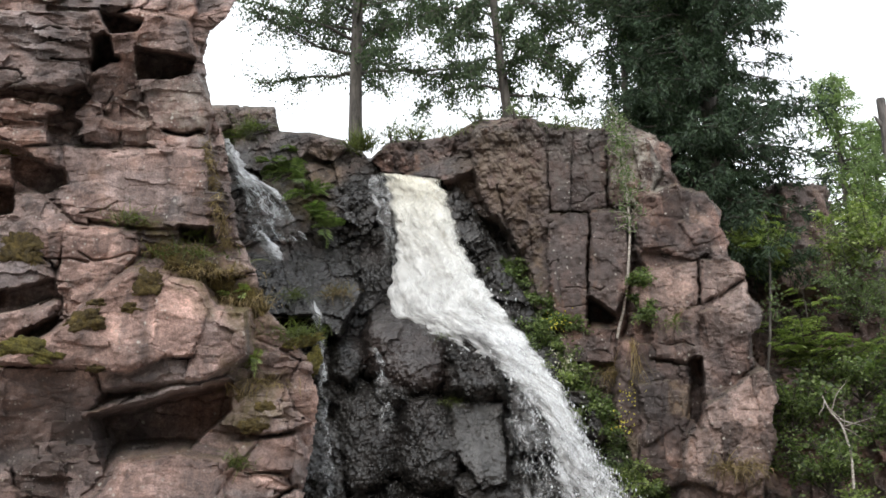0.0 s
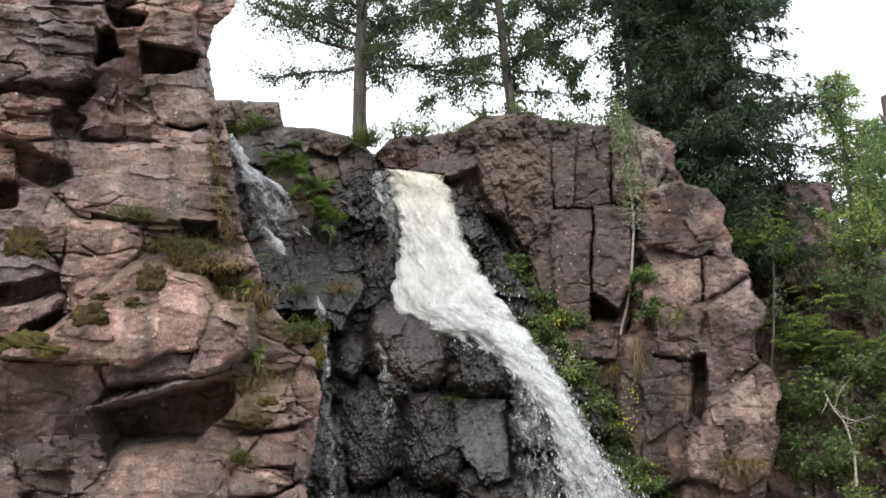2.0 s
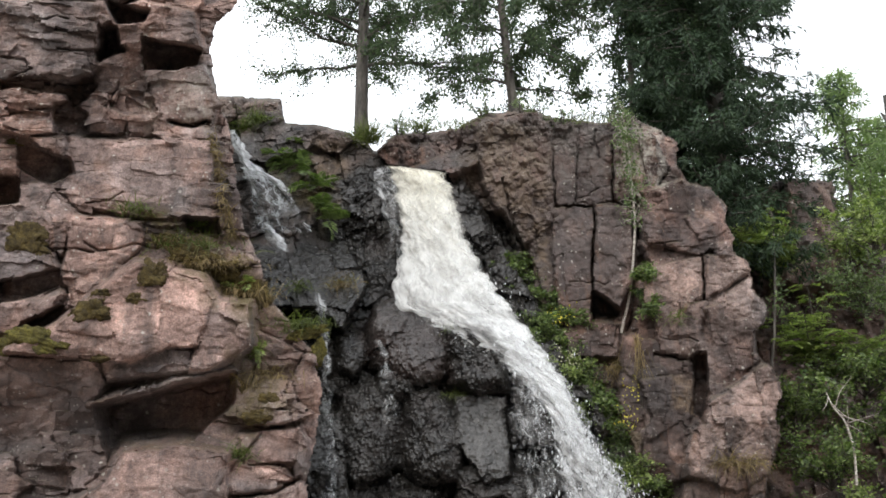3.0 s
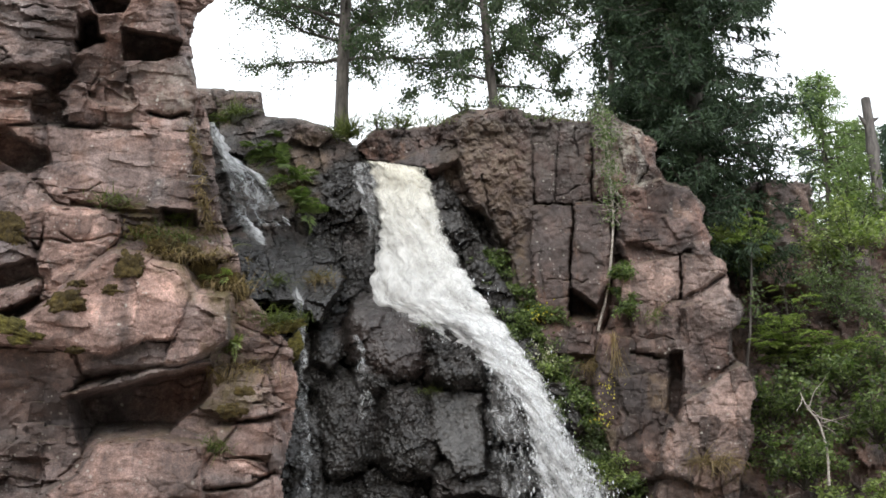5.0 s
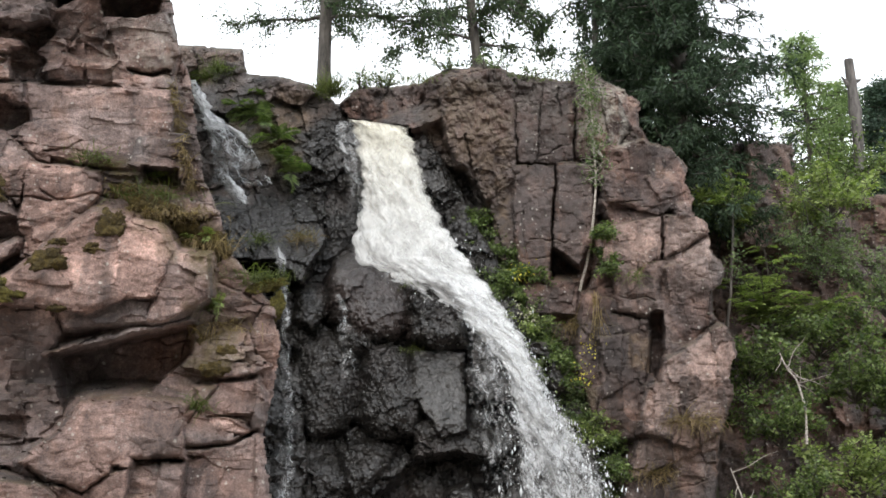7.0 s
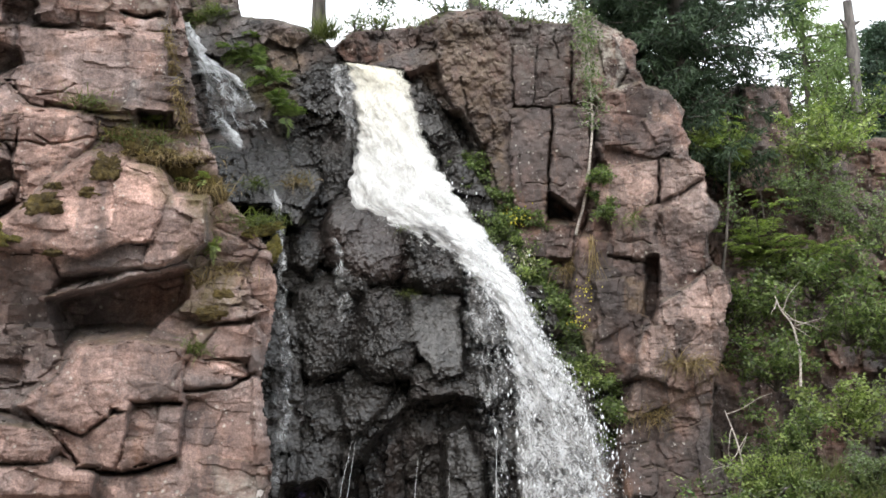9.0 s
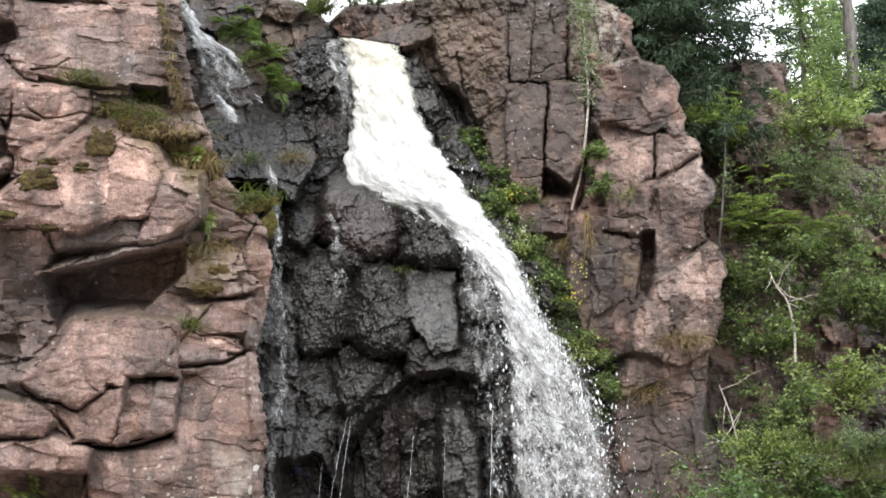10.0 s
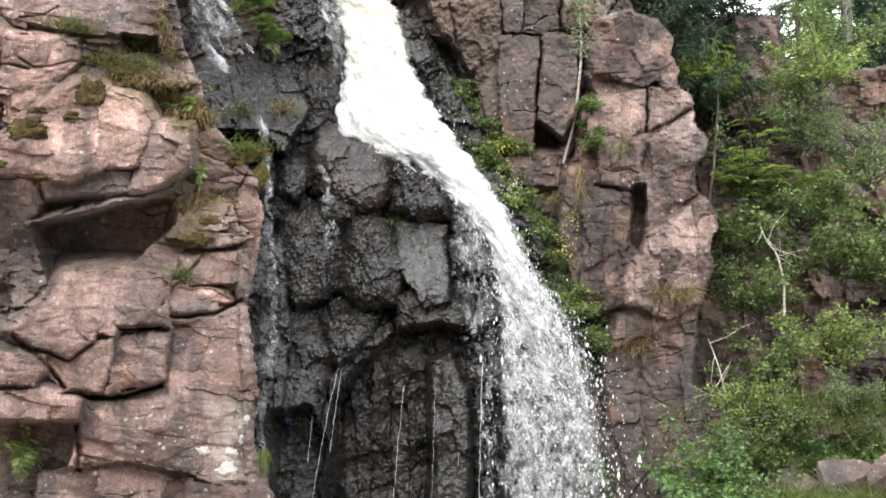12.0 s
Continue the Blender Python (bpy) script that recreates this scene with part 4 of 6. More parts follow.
mid.paint_patch("wet", [(-3.31, 9.17), (-2.28, 8.2), (-1.77, 7.52), (-2.39, 7.18), (-3.2, 7.52)], 0.5, 0.3)
mid.paint_patch("wet", [(-3.57, 7.1), (-2.8, 7.43), (-1.77, 7.47), (-1.48, 8.38), (-1.17, 8.64), (-1.01, 8.82), (0.62, 8.64), (1.66, 6.12), (2.68, 3.84), (2.39, -1.31), (-3.15, -1.31), (-3.73, 6.12)], 0.97, 0.3)
mid.paint_patch("pink", [(-1.12, 6.44), (-0.5, 6.6), (0.05, 6.44), (0.05, 5.41), (-0.71, 5.41), (-1.1, 5.73)], 0.4, 0.15)
mid.paint_patch("pale", [(0.06, 5.31), (0.79, 5.26), (0.83, 4.19), (0.37, 4.15), (0.1, 4.58)], 0.55, 0.06)
# sky reflection on the boulder's upper left, painted in as pale colour
mid.paint_patch("pale", [(-1.04, 6.6), (-0.73, 6.67), (-0.5, 6.44), (-1.03, 5.96)], 0.5, 0.1)
mid.paint_patch("pale", [(-1.63, 4.9), (-1.1, 4.92), (-0.74, 3.34), (-0.86, 2.6), (-1.37, 2.59)], 0.25, 0.3)
mid.paint_patch("pink", [(-0.29, 3.05), (0.07, 3.36), (0.19, 1.61), (-0.17, 1.6)], 0.25, 0.15)
mid.paint_patch("moss", [(-2.8, 8.9), (-1.98, 8.64), (-1.54, 7.77), (-1.77, 7.52), (-2.53, 8.38)], 0.6, 0.3)
mid.paint_patch("ochre", [(-1.95, 9.0), (-1.46, 8.95), (-1.33, 8.12), (-1.51, 7.69), (-1.84, 7.9)], 0.6, 0.15)
mid.paint_patch("ochre", [(-2.13, 8.2), (-1.93, 8.16), (-1.89, 7.69), (-2.08, 7.69)], 0.6, 0.1)
mid.build("cliff_middle", ROCK_WET, "black wet rock wall under the waterfall", sharp=24)

# ---------------------------------------------------------------- cliff on the far side of the fall
right = Face(-1.2, 5.6, -0.2, 11.5, 0.017, 16.2, -0.05, 0.04, 17, 0.05)
right.joints(0.6, 1.0, 0.22, 0.3, 0.05, 71, 0.05, 0.02, 0.25).joints(0.2, 0.5, 0.1, 0.4, 0.0, 81, 0.06, 0.015)
B, H, C = right.block, right.hollow, right.crack
B([(0.51, 9.34), (1.22, 9.51), (1.47, 9.27), (1.51, 7.83), (1.1, 7.49), (0.63, 8.09), (0.46, 8.73)], 0.35, 0.05, -0.15)
B([(1.48, 9.4), (2.39, 9.27), (2.33, 8.13), (1.52, 8.07)], 0.16, 0.05, 0)
B([(1.52, 8.04), (2.07, 8.04), (2, 6.32), (1.59, 6.29), (1.49, 7)], 0.24)
B([(2.1, 8.06), (2.66, 8.07), (2.6, 7), (2.37, 6.5), (2.05, 6.75)], 0.3, 0.1, 0)
H([(2.04, 6.75), (2.37, 6.49), (2.32, 6.37), (2.03, 6.34)], 0.6)
B([(1.17, 7.5), (1.52, 8.02), (1.47, 6.5), (1.23, 6.67)], 0.1)
B([(1.62, 6.27), (2.36, 6.32), (2.34, 5.84), (1.67, 5.86)], 0.26, 0, 0.1)
B([(2.4, 9.3), (3.12, 9.27), (3.18, 8.73), (2.97, 8.27), (2.43, 8.18)], 0.22, 0.1, 0, label="pale lichened slab at the cliff's rim")
B([(3.15, 9.07), (3.36, 8.98), (3.38, 8.46), (3.06, 8.27), (3.18, 8.73)], 0.1, 0.2)
B([(2.79, 7.85), (3.39, 8.41), (3.74, 8.32), (3.97, 7.97), (4, 7.5), (3.49, 7.32), (2.85, 7.5)], 0.42, 0.1, 0.1)
B([(2.77, 7.49), (3.49, 7.3), (3.55, 7.25), (2.91, 7.08)], 0.36, 0, 0)
B([(2.75, 7.08), (3.57, 7.28), (3.53, 6.65), (3.11, 6.58), (2.72, 6.62)], 0.55, 0.05, 0.1, pink=0.4)
B([(3.6, 7.28), (4.11, 7.27), (4.19, 7.12), (3.92, 6.9), (3.59, 6.67)], 0.6, 0.1, 0.1, pink=0.4)
B([(2.88, 6.57), (3.59, 6.62), (4.25, 7), (4.39, 6.49), (4.31, 5.86), (3.61, 5.26), (3.38, 5.86), (2.91, 5.86)], 0.48, 0.1, -0.1)
B([(3.56, 5.21), (4.34, 5.71), (4.45, 5.6), (4.5, 5.1), (4.29, 4.3), (3.84, 4.02), (3.2, 4.22), (3.27, 4.75)], 0.66, 0.08, -0.05, label="pinkish weathered block at the cliff's outer edge", pink=0.35)
B([(2.46, 6.1), (3.28, 6), (3.3, 5.38), (3.12, 4.15), (2.66, 4.12), (2.34, 5.15)], 0.38, 0.1, -0.1)
B([(3.53, 5.38), (3.76, 5.27), (3.71, 5.23), (3.53, 5.2)], 0.3)
B([(2.89, 8.28), (3.36, 8.46), (3.35, 7.88), (2.94, 7.68), (2.71, 7.85)], 0.3, 0.2, -0.3)
B([(3.35, 7.88), (3.87, 8.09), (3.95, 7.68), (3.57, 7.54)], 0.5, 0.3, 0.3)
B([(3.78, 7.5), (4.02, 7.52), (4.11, 7.28), (3.81, 7.28)], 0.55, 0.2, 0.2)
B([(3.03, 6.45), (3.39, 6.5), (3.41, 6.18), (3.08, 6.13)], 0.6, 0.3, 0.2)
B([(3.58, 6.5), (4.14, 6.67), (4.22, 6.18), (3.7, 5.86)], 0.58, 0.2, -0.4)
B([(2.64, 6.5), (2.95, 6.54), (2.88, 5.86), (2.58, 5.78)], 0.34, 0.3, 0)
B([(2.66, 5.46), (3.05, 5.54), (3.08, 4.92), (2.69, 4.69)], 0.5, 0.3, -0.2)
B([(3.26, 4.83), (3.84, 4.92), (3.72, 4.39), (3.27, 4.31)], 0.7, -0.2, 0.1, pink=0.4)
H([(3.38, 5.86), (3.52, 5.89), (3.51, 5.38), (3.42, 4.95), (3.34, 5.07)], 0.1)
B([(2.93, 3.81), (3.81, 4.08), (4.31, 4.05), (4.7, 3.72), (4.72, 2.88), (4.29, 1.54), (3.02, 1.52)], 0.3, 0.05, -0.05)
B([(3.19, 4.07), (4.3, 4.8), (4.37, 4.72), (4.28, 4.09), (3.81, 3.93), (3.04, 3.6)], 0.45, 0.05, 0, pink=0.6)
C([(2.08, 8.06), (2.01, 6.34)], 0.015, 0.25)
C([(1.48, 9.36), (1.51, 8.73), (1.54, 8.06)], 0.014, 0.1)
C([(0.78, 8.46), (0.93, 7.68), (1.16, 7.25), (1.22, 6.5)], 0.018, 0.12)
C([(2.4, 9.27), (2.37, 8.11), (2.65, 8.06)], 0.014, 0.12)
C([(2.67, 8.04), (2.57, 6.5), (2.37, 5.86)], 0.02, 0.15)
C([(1.89, 9.3), (1.83, 8.09)], 0.012, 0.06)
C([(2.83, 5.86), (3.32, 5.78)], 0.02, 0.15)
B([(-0.5, 8.64), (-0.21, 8.5), (0.12, 8.58), (0.53, 8.75), (0.5, 9.06), (0.03, 8.9)], 0.3, 0.0, 1.1, 6, "smooth grey slab sloping to the lip of the fall")
H([(0.18, 7.99), (0.71, 7.87), (0.93, 7.4), (0.6, 7.2), (0.34, 7.42)], 0.3, 0, 0, 4)
C([(1.52, 8.06), (2.66, 8.07)], 0.012, 0.1)
C([(3.59, 7.28), (3.56, 6.65)], 0.02, 0.25)
C([(3.67, 4.61), (3.98, 4.69), (4.27, 5)], 0.012, 0.05)
right.joints(0.32, 0.6, 0.1, 0.25, 0.0, 75, 0.05, 0.014, 0.5).joints(0.13, 0.2, 0.016, 0.15, 0.0, 76, 0.1, 0.01, 0.3).facets(0.34, 0.045, 421, 0.45)
for flat, amount in (
    ([(1.52, 8.04), (2.07, 8.04), (2, 6.32), (1.59, 6.29), (1.49, 7)], 0.75), ([(2.1, 8.06), (2.66, 8.07), (2.6, 7), (2.37, 6.5), (2.05, 6.75)], 0.75),
    ([(1.5, 9.3), (1.88, 9.25), (1.82, 8.12), (1.54, 8.1)], 0.7), ([(1.92, 9.25), (2.37, 9.22), (2.32, 8.14), (1.86, 8.12)], 0.7),
    ([(2.79, 7.85), (3.39, 8.41), (3.4, 7.4), (2.85, 7.5)], 0.6), ([(3.39, 8.41), (3.74, 8.32), (3.97, 7.97), (4, 7.5), (3.4, 7.4)], 0.6),
    ([(2.75, 7.08), (3.57, 7.28), (3.53, 6.65), (3.11, 6.58), (2.72, 6.62)], 0.7), ([(3.6, 7.28), (4.11, 7.27), (3.92, 6.9), (3.59, 6.67)], 0.7),
    ([(2.9, 6.55), (3.56, 6.6), (3.5, 5.9), (2.93, 5.88)], 0.55), ([(3.6, 6.6), (4.23, 6.95), (4.35, 6.45), (4.28, 5.9), (3.63, 5.4)], 0.55),
    ([(3.56, 5.2), (4.32, 5.68), (4.47, 5.1), (4.27, 4.4), (3.3, 4.75)], 0.5)):
    right.plane(flat, amount)
right.fissures(22, 1.3, 1.5, 0.013, 0.06, 25).fissures(40, 0.5, 1.45, 0.01, 0.04, 26).fissures(26, 0.5, 0.1, 0.01, 0.04, 27)
right.roughen(0.018, 0.013, 0.018, 43)
# the brow above the fall is loose and rubbly
right.knobs(0.17, 0.05, 97, [(0.05, 9.41), (1.47, 9.59), (1.62, 7.85), (1.16, 7.25), (0.61, 7.85), (0.13, 8.46)]).facets(0.16, 0.018, 427, 0.8).knobs(0.07, 0.025, 98, [(-0.78, 9.27), (2.46, 9.5), (2.44, 9.09), (1.45, 8.82), (1.5, 7.85), (1.16, 7.25), (0.53, 7.85), (0.05, 8.55), (-0.77, 8.82)])
right.outline([(-1.06, 8.89), (-0.78, 9.16), (-0.36, 9.21), (0.13, 9.27), (0.55, 9.51), (1.22, 9.54), (1.55, 9.45), (2.29, 9.36), (2.63, 9.51), (3.12, 9.27), (3.35, 9.1), (3.3, 8.73), (3.44, 8.46), (3.75, 8.39), (3.88, 8.18), (4.01, 8.06), (3.93, 7.81), (4.07, 7.59), (3.99, 7.37), (4.23, 7.22), (4.23, 6.82), (4.42, 6.57), (4.36, 6.34), (4.21, 6.21), (4.26, 5.86), (4.46, 5.65), (4.55, 5.38), (4.42, 5.09), (4.48, 4.72), (4.25, 4.24), (4.14, 3.15), (4.4, 2.86), (4.03, -1.35), (2.28, -1.35), (2.46, 3.15), (2.28, 4.02), (1.93, 4.69), (1.65, 5.15), (1.28, 5.78), (0.83, 6.46), (0.41, 7.17), (0.18, 7.85), (0.08, 8.37), (-0.03, 8.57), (-0.85, 8.67)], 3.0, 0.05)
right.paint_patch("ochre", [(0.12, 8.66), (0.65, 9.34), (1.31, 9.21), (1.42, 8.31), (1.49, 7.79), (1.24, 7.36), (0.72, 7.62), (0.24, 8.22)], 0.5, 0.3)
right.paint_patch("ochre", [(1.04, 7.45), (1.4, 7.53), (1.41, 6.78), (1.15, 7.03)], 0.7, 0.1)
right.paint_patch("ochre", [(3.05, 5.57), (3.35, 5.54), (3.32, 5.03), (3.06, 5.11)], 0.8, 0.06)
right.paint_patch("wet", [(-0.46, 8.66), (-0.21, 8.54), (0.12, 8.62), (0.53, 8.77), (0.49, 9.08), (0.03, 8.9)], 0.55, 0.06)
right.paint_patch("pale", [(2.46, 9.36), (3.16, 9.27), (3.14, 8.37), (2.41, 8.28)], 0.8, 0.2)
right.paint_patch("pale", [(0.47, 9.5), (2.29, 9.31), (2.33, 8.46), (0.54, 8.46)], 0.12, 0.2)
right.paint_patch("pink", [(2.75, 7.17), (4.11, 7.25), (4.33, 6.18), (2.91, 5.86)], 0.2, 0.3)
right.paint_patch("dark", [(-0.86, 9.27), (0.55, 9.5), (2.29, 9.41), (2.24, 8.11), (1.63, 8.02), (1.58, 6.5), (1.15, 6.67), (0.69, 7.59), (0.13, 8.46)], 0.85, 0.3)
right.paint_patch("dark", [(1.52, 9.12), (2.22, 9.17), (2.24, 8.67), (2.5, 8.06), (2.42, 6.45), (1.53, 6.45), (1.45, 7.79)], 0.85, 0.12)
right.paint_patch("dark", [(1.69, 6.34), (2.55, 6.26), (2.79, 5.07), (2.72, 3.87), (2.32, 4.92)], 0.7, 0.25)
right.paint_patch("dark", [(2.46, 6.1), (3.34, 5.86), (3.15, 4.16), (2.38, 4.61)], 0.72, 0.3)
right.paint_patch("dark", [(2.96, 3.6), (4.42, 3.63), (4.63, 2.88), (4.29, 1.54), (3.02, 1.52)], 0.9, 0.3)
right.paint_patch("wet", [(0.05, 8.46), (0.37, 8.09), (0.94, 7.93), (1.17, 7.5), (1.3, 6.5), (1.67, 5.86), (2.1, 4.92), (2.64, 3.87), (2.35, -1.35), (-1.21, -1.35), (-1.16, 7.85)], 0.85, 0.35)
right.paint_patch("moss", [(0.92, 7.25), (1.67, 5.86), (2.54, 4.61), (2.53, 3.15), (1.9, 3.87), (1.21, 5.86)], 0.6, 0.3)
right.build("cliff_right", ROCK_RIGHT, "brown granite cliff with vertical joints, lichen and a dark square hollow", sharp=18)

# ---------------------------------------------------------------- cliff behind the shrubs
far = Face(3.9, 14.0, 0.0, 11.0, 0.04, 18.6, -0.1, 0.05, 19, 0.08)
far.joints(0.9, 1.0, 0.5, 0.5, 0.05, 91, 0.1).joints(0.35, 0.4, 0.12, 0.4, 0.04, 95, 0.1, 0.03)
B, H, C = far.block, far.hollow, far.crack
B([(5.6, 9.52), (6.35, 9.48), (6.31, 8.58), (6.19, 7.99), (5.4, 7.99)], 0.5, 0, 0, label="reddish rock face showing between the shrubs")
B([(5.32, 8.05), (6.28, 8.11), (6.21, 7.8), (5.78, 7.68), (5.35, 7.75)], 0.7, 0, -0.2)
B([(6.34, 4.23), (7.23, 4.16), (7.28, 3.28), (6.48, 3.27)], 0.4)
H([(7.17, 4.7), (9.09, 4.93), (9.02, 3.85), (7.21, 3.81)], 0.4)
far.facets(0.5, 0.1, 431)
far.roughen(0.06, 0.03, 0.04, 53)
far.outline([(3.88, 9.17), (5.59, 9.56), (6.39, 9.52), (6.44, 8.77), (7.16, 8.58), (8.48, 8.77), (14.9, 8.58), (12.24, -1.78), (3.15, -1.78)], 3.0)
far.paint_patch("wet", [(7.1, 5.24), (10.04, 5.32), (9.84, 2.82), (7.16, 2.76)], 0.8, 0.4)
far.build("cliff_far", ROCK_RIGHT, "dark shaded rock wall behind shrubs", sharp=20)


# ---------------------------------------------------------------- water
def pick(pts, t):
    """A point at the share t of a polyline given by its corners, evenly by corner."""
    pts = np.asarray(pts, float)
    u = t * (len(pts) - 1)
    return np.stack([np.interp(u, np.arange(len(pts)), pts[:, k]) for k in range(pts.shape[1])], -1)


def sheet(name, near, far_side, y_at, foam, material, parent, lumps=0.05, nu=40, nv=200, seed=1, edge=0.35, label=""):
    """A sheet of falling water between two outlines of (x, z)."""
    t = np.linspace(0, 1, nv)
    a, b = pick(near, t), pick(far_side, t)
    # even out the corners
    for k in range(6):
        a[1:-1] = (a[:-2] + 2 * a[1:-1] + a[2:]) / 4
        b[1:-1] = (b[:-2] + 2 * b[1:-1] + b[2:]) / 4
    u = np.linspace(0, 1, nu)
    X = a[:, None, 0] * (1 - u) + b[:, None, 0] * u
    Z = a[:, None, 1] * (1 - u) + b[:, None, 1] * u
    wid = np.hypot(b[:, 0] - a[:, 0], b[:, 1] - a[:, 1])
    mid_line = (a + b) / 2
    run = np.concatenate([[0], np.cumsum(np.hypot(*np.diff(mid_line, axis=0).T))])
    across = (u[None, :] - 0.5) * wid[:, None]
    along = np.repeat(run[:, None], nu, 1)
    lump = fbm(across * 1.1, along * 0.6, 0.22, 3, seed, 0.5)
    X = X + 0.02 * fbm(across, along, 0.1, 2, seed + 5)
    # ragged borders
    X = X + 0.05 * (2 * u - 1)[None, :] * fbm(2.0 * (u[None, :] > 0.5) + 0 * along, along, 0.16, 3, seed + 9, 0.6)
    bulge = 0.12 * np.sin(np.pi * u)[None, :]
    Y = y_at(X, Z) - bulge - lumps * (lump + 0.6)
    f = np.interp(t, np.linspace(0, 1, len(foam)), foam)[:, None] * np.ones(nu)
    rim = np.minimum(u, 1 - u)[None, :] * 2
    f = f - edge * np.clip(1 - rim / 0.38, 0, 1) ** 1.2
    # the water breaks up finer the deeper it falls
    grow = 1 + 0.8 * np.clip(run / 8.0, 0, 1)
    deep = np.concatenate([[0], np.cumsum(np.diff(run) * grow[1:])])
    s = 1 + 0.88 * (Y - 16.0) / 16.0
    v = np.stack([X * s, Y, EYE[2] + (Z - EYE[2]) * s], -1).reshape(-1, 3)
    idx = np.arange(nu * nv).reshape(nv, nu)
    q = np.stack([idx[:-1, :-1], idx[:-1, 1:], idx[1:, 1:], idx[1:, :-1]], -1).reshape(-1, 4)
    me = mesh_from(name, v, q, True, None, {"across": (across * grow[:, None]).ravel(), "along": np.repeat(deep, nu) + seed * 3.7, "foam": f.ravel(), "lip": np.exp(-along / 1.1).ravel()})
    return add(name, me, material, parent, label)


def octahedra(centres, sizes, tall):
    """Small drops: six corners each."""
    n = len(centres)
    unit = np.array([(1, 0, 0), (-1, 0, 0), (0, 1, 0), (0, -1, 0), (0, 0, 1), (0, 0, -1)], float)
    tri = np.array([(0, 2, 4), (2, 1, 4), (1, 3, 4), (3, 0, 4), (2, 0, 5), (1, 2, 5), (3, 1, 5), (0, 3, 5)])
    sc = np.stack([sizes, sizes, sizes * tall], -1)
    v = centres[:, None, :] + unit[None] * sc[:, None, :]
    f = tri[None] + (np.arange(n) * 6)[:, None, None]
    return v.reshape(-1, 3), f.reshape(-1, 3)


def rock_y(x, z):
    return 16.0 + 0.16 * (z - 5.9)


FALL = empty("waterfall", (0.6, 16.3, 8.8), "white foaming waterfall pouring over black rock", "waterfall")
main_left = [(-0.87, 8.59), (-0.8, 8.29), (-0.72, 7.77), (-0.66, 7.26), (-0.73, 6.47), (-0.11, 6.07), (0.55, 5.73), (0.9, 5.57), (1.15, 5.26), (1.33, 4.82), (1.34, 4.35)]
main_left += [(1.33, 3.91), (1.32, 3.38), (1.32, 2.49), (1.33, 1.56), (1.34, 0.78)]
main_right = [(-0.05, 8.46), (0.05, 8.2), (0.16, 7.73), (0.42, 7.1), (0.69, 6.7), (0.97, 6.31), (1.39, 5.73), (1.65, 5.31), (1.82, 4.88), (1.98, 4.56), (2.22, 4.25)]
main_right += [(2.5, 3.9), (2.76, 3.42), (2.94, 2.83), (3.05, 2.24), (3.1, 1.59), (3.12, 0.81)]
DENSE = [0.7, 0.7, 0.74, 0.8, 0.84, 0.8, 0.76, 0.72, 0.64, 0.56, 0.51, 0.475, 0.45, 0.435, 0.425, 0.415, 0.41]
LOOSE = [0.46, 0.46, 0.47, 0.48, 0.5, 0.5, 0.48, 0.45, 0.43, 0.42, 0.42, 0.41, 0.4, 0.4, 0.39, 0.39, 0.39]
sheet("water_sheet", main_left, main_right, lambda x, z: rock_y(x, z) - 0.32, DENSE, FOAM, FALL, 0.06, 70, 460, 1, 0.34, label="dense white falling water")
wide_left = [(x - 0.02, z) for x, z in main_left]
wide_right = [(x + 0.15, z) for x, z in main_right]
sheet("water_sheet", wide_left, wide_right, lambda x, z: rock_y(x, z) - 0.45, LOOSE, FOAM, FALL, 0.06, 60, 420, 2, 0.3, "loose white strings of falling water")
veil_left = [(-1.1, 8.55), (-1.08, 8.29), (-0.99, 7.94), (-0.89, 7.6), (-0.74, 7.18), (-0.69, 6.77)]
veil_right = [(-0.76, 8.55), (-0.69, 8.2), (-0.65, 7.77), (-0.62, 7.43), (-0.58, 7.01), (-0.53, 6.69)]
sheet("thin_veil", veil_left, veil_right, lambda x, z: rock_y(x, z) - 0.28, [0.42, 0.41, 0.4, 0.4], THIN_WATER, FALL, 0.03, 24, 120, 3, 0.2, "thin clear veil beside the main stream")
rib_left = [(0.79, 6.12), (0.79, 5.73), (0.82, 5.26), (0.84, 4.8), (0.89, 4.35)]
rib_left += [(0.98, 3.98), (1.12, 3.38), (1.2, 2.64), (1.27, 1.55), (1.3, 0.78)]
rib_right = [(1.01, 6.04), (1.23, 5.65), (1.37, 5.18), (1.47, 4.73), (1.51, 4.28)]
rib_right += [(1.46, 3.91), (1.5, 3.31), (1.52, 2.5), (1.55, 1.56), (1.57, 0.78)]
sheet("thin_veil", rib_left, rib_right, lambda x, z: rock_y(x, z) - 0.55, [0.47, 0.42, 0.4, 0.39, 0.385, 0.38, 0.38, 0.375, 0.37, 0.37], THIN_WATER, FALL, 0.03, 40, 260, 4, 0.08, "thin strings over the black rib")

CASCADE = empty("side_cascade", (-2.9, 17.0, 9.6), "thin white side cascade over dark stone", "waterfall")
sheet("water_sheet", [(-3.19, 9.13), (-3.11, 8.88), (-3.05, 8.65), (-2.95, 8.37)], [(-3.07, 9.14), (-2.9, 8.83), (-2.76, 8.58), (-2.48, 8.36)], lambda x, z: rock_y(x, z) - 0.2, [0.5, 0.54, 0.54, 0.48], THIN_WATER, CASCADE, 0.05, 26, 90, 5, 0.22, "white water spilling round the corner")
sheet("water_sheet", [(-2.98, 8.57), (-2.92, 8.24), (-2.87, 7.9), (-2.79, 7.52)], [(-2.55, 8.41), (-2.31, 8.15), (-2.14, 7.84), (-1.93, 7.55)], lambda x, z: rock_y(x, z) - 0.26, [0.48, 0.45, 0.42, 0.4], THIN_WATER, CASCADE, 0.04, 40, 120, 6, 0.16, "thin lacy veil of water")
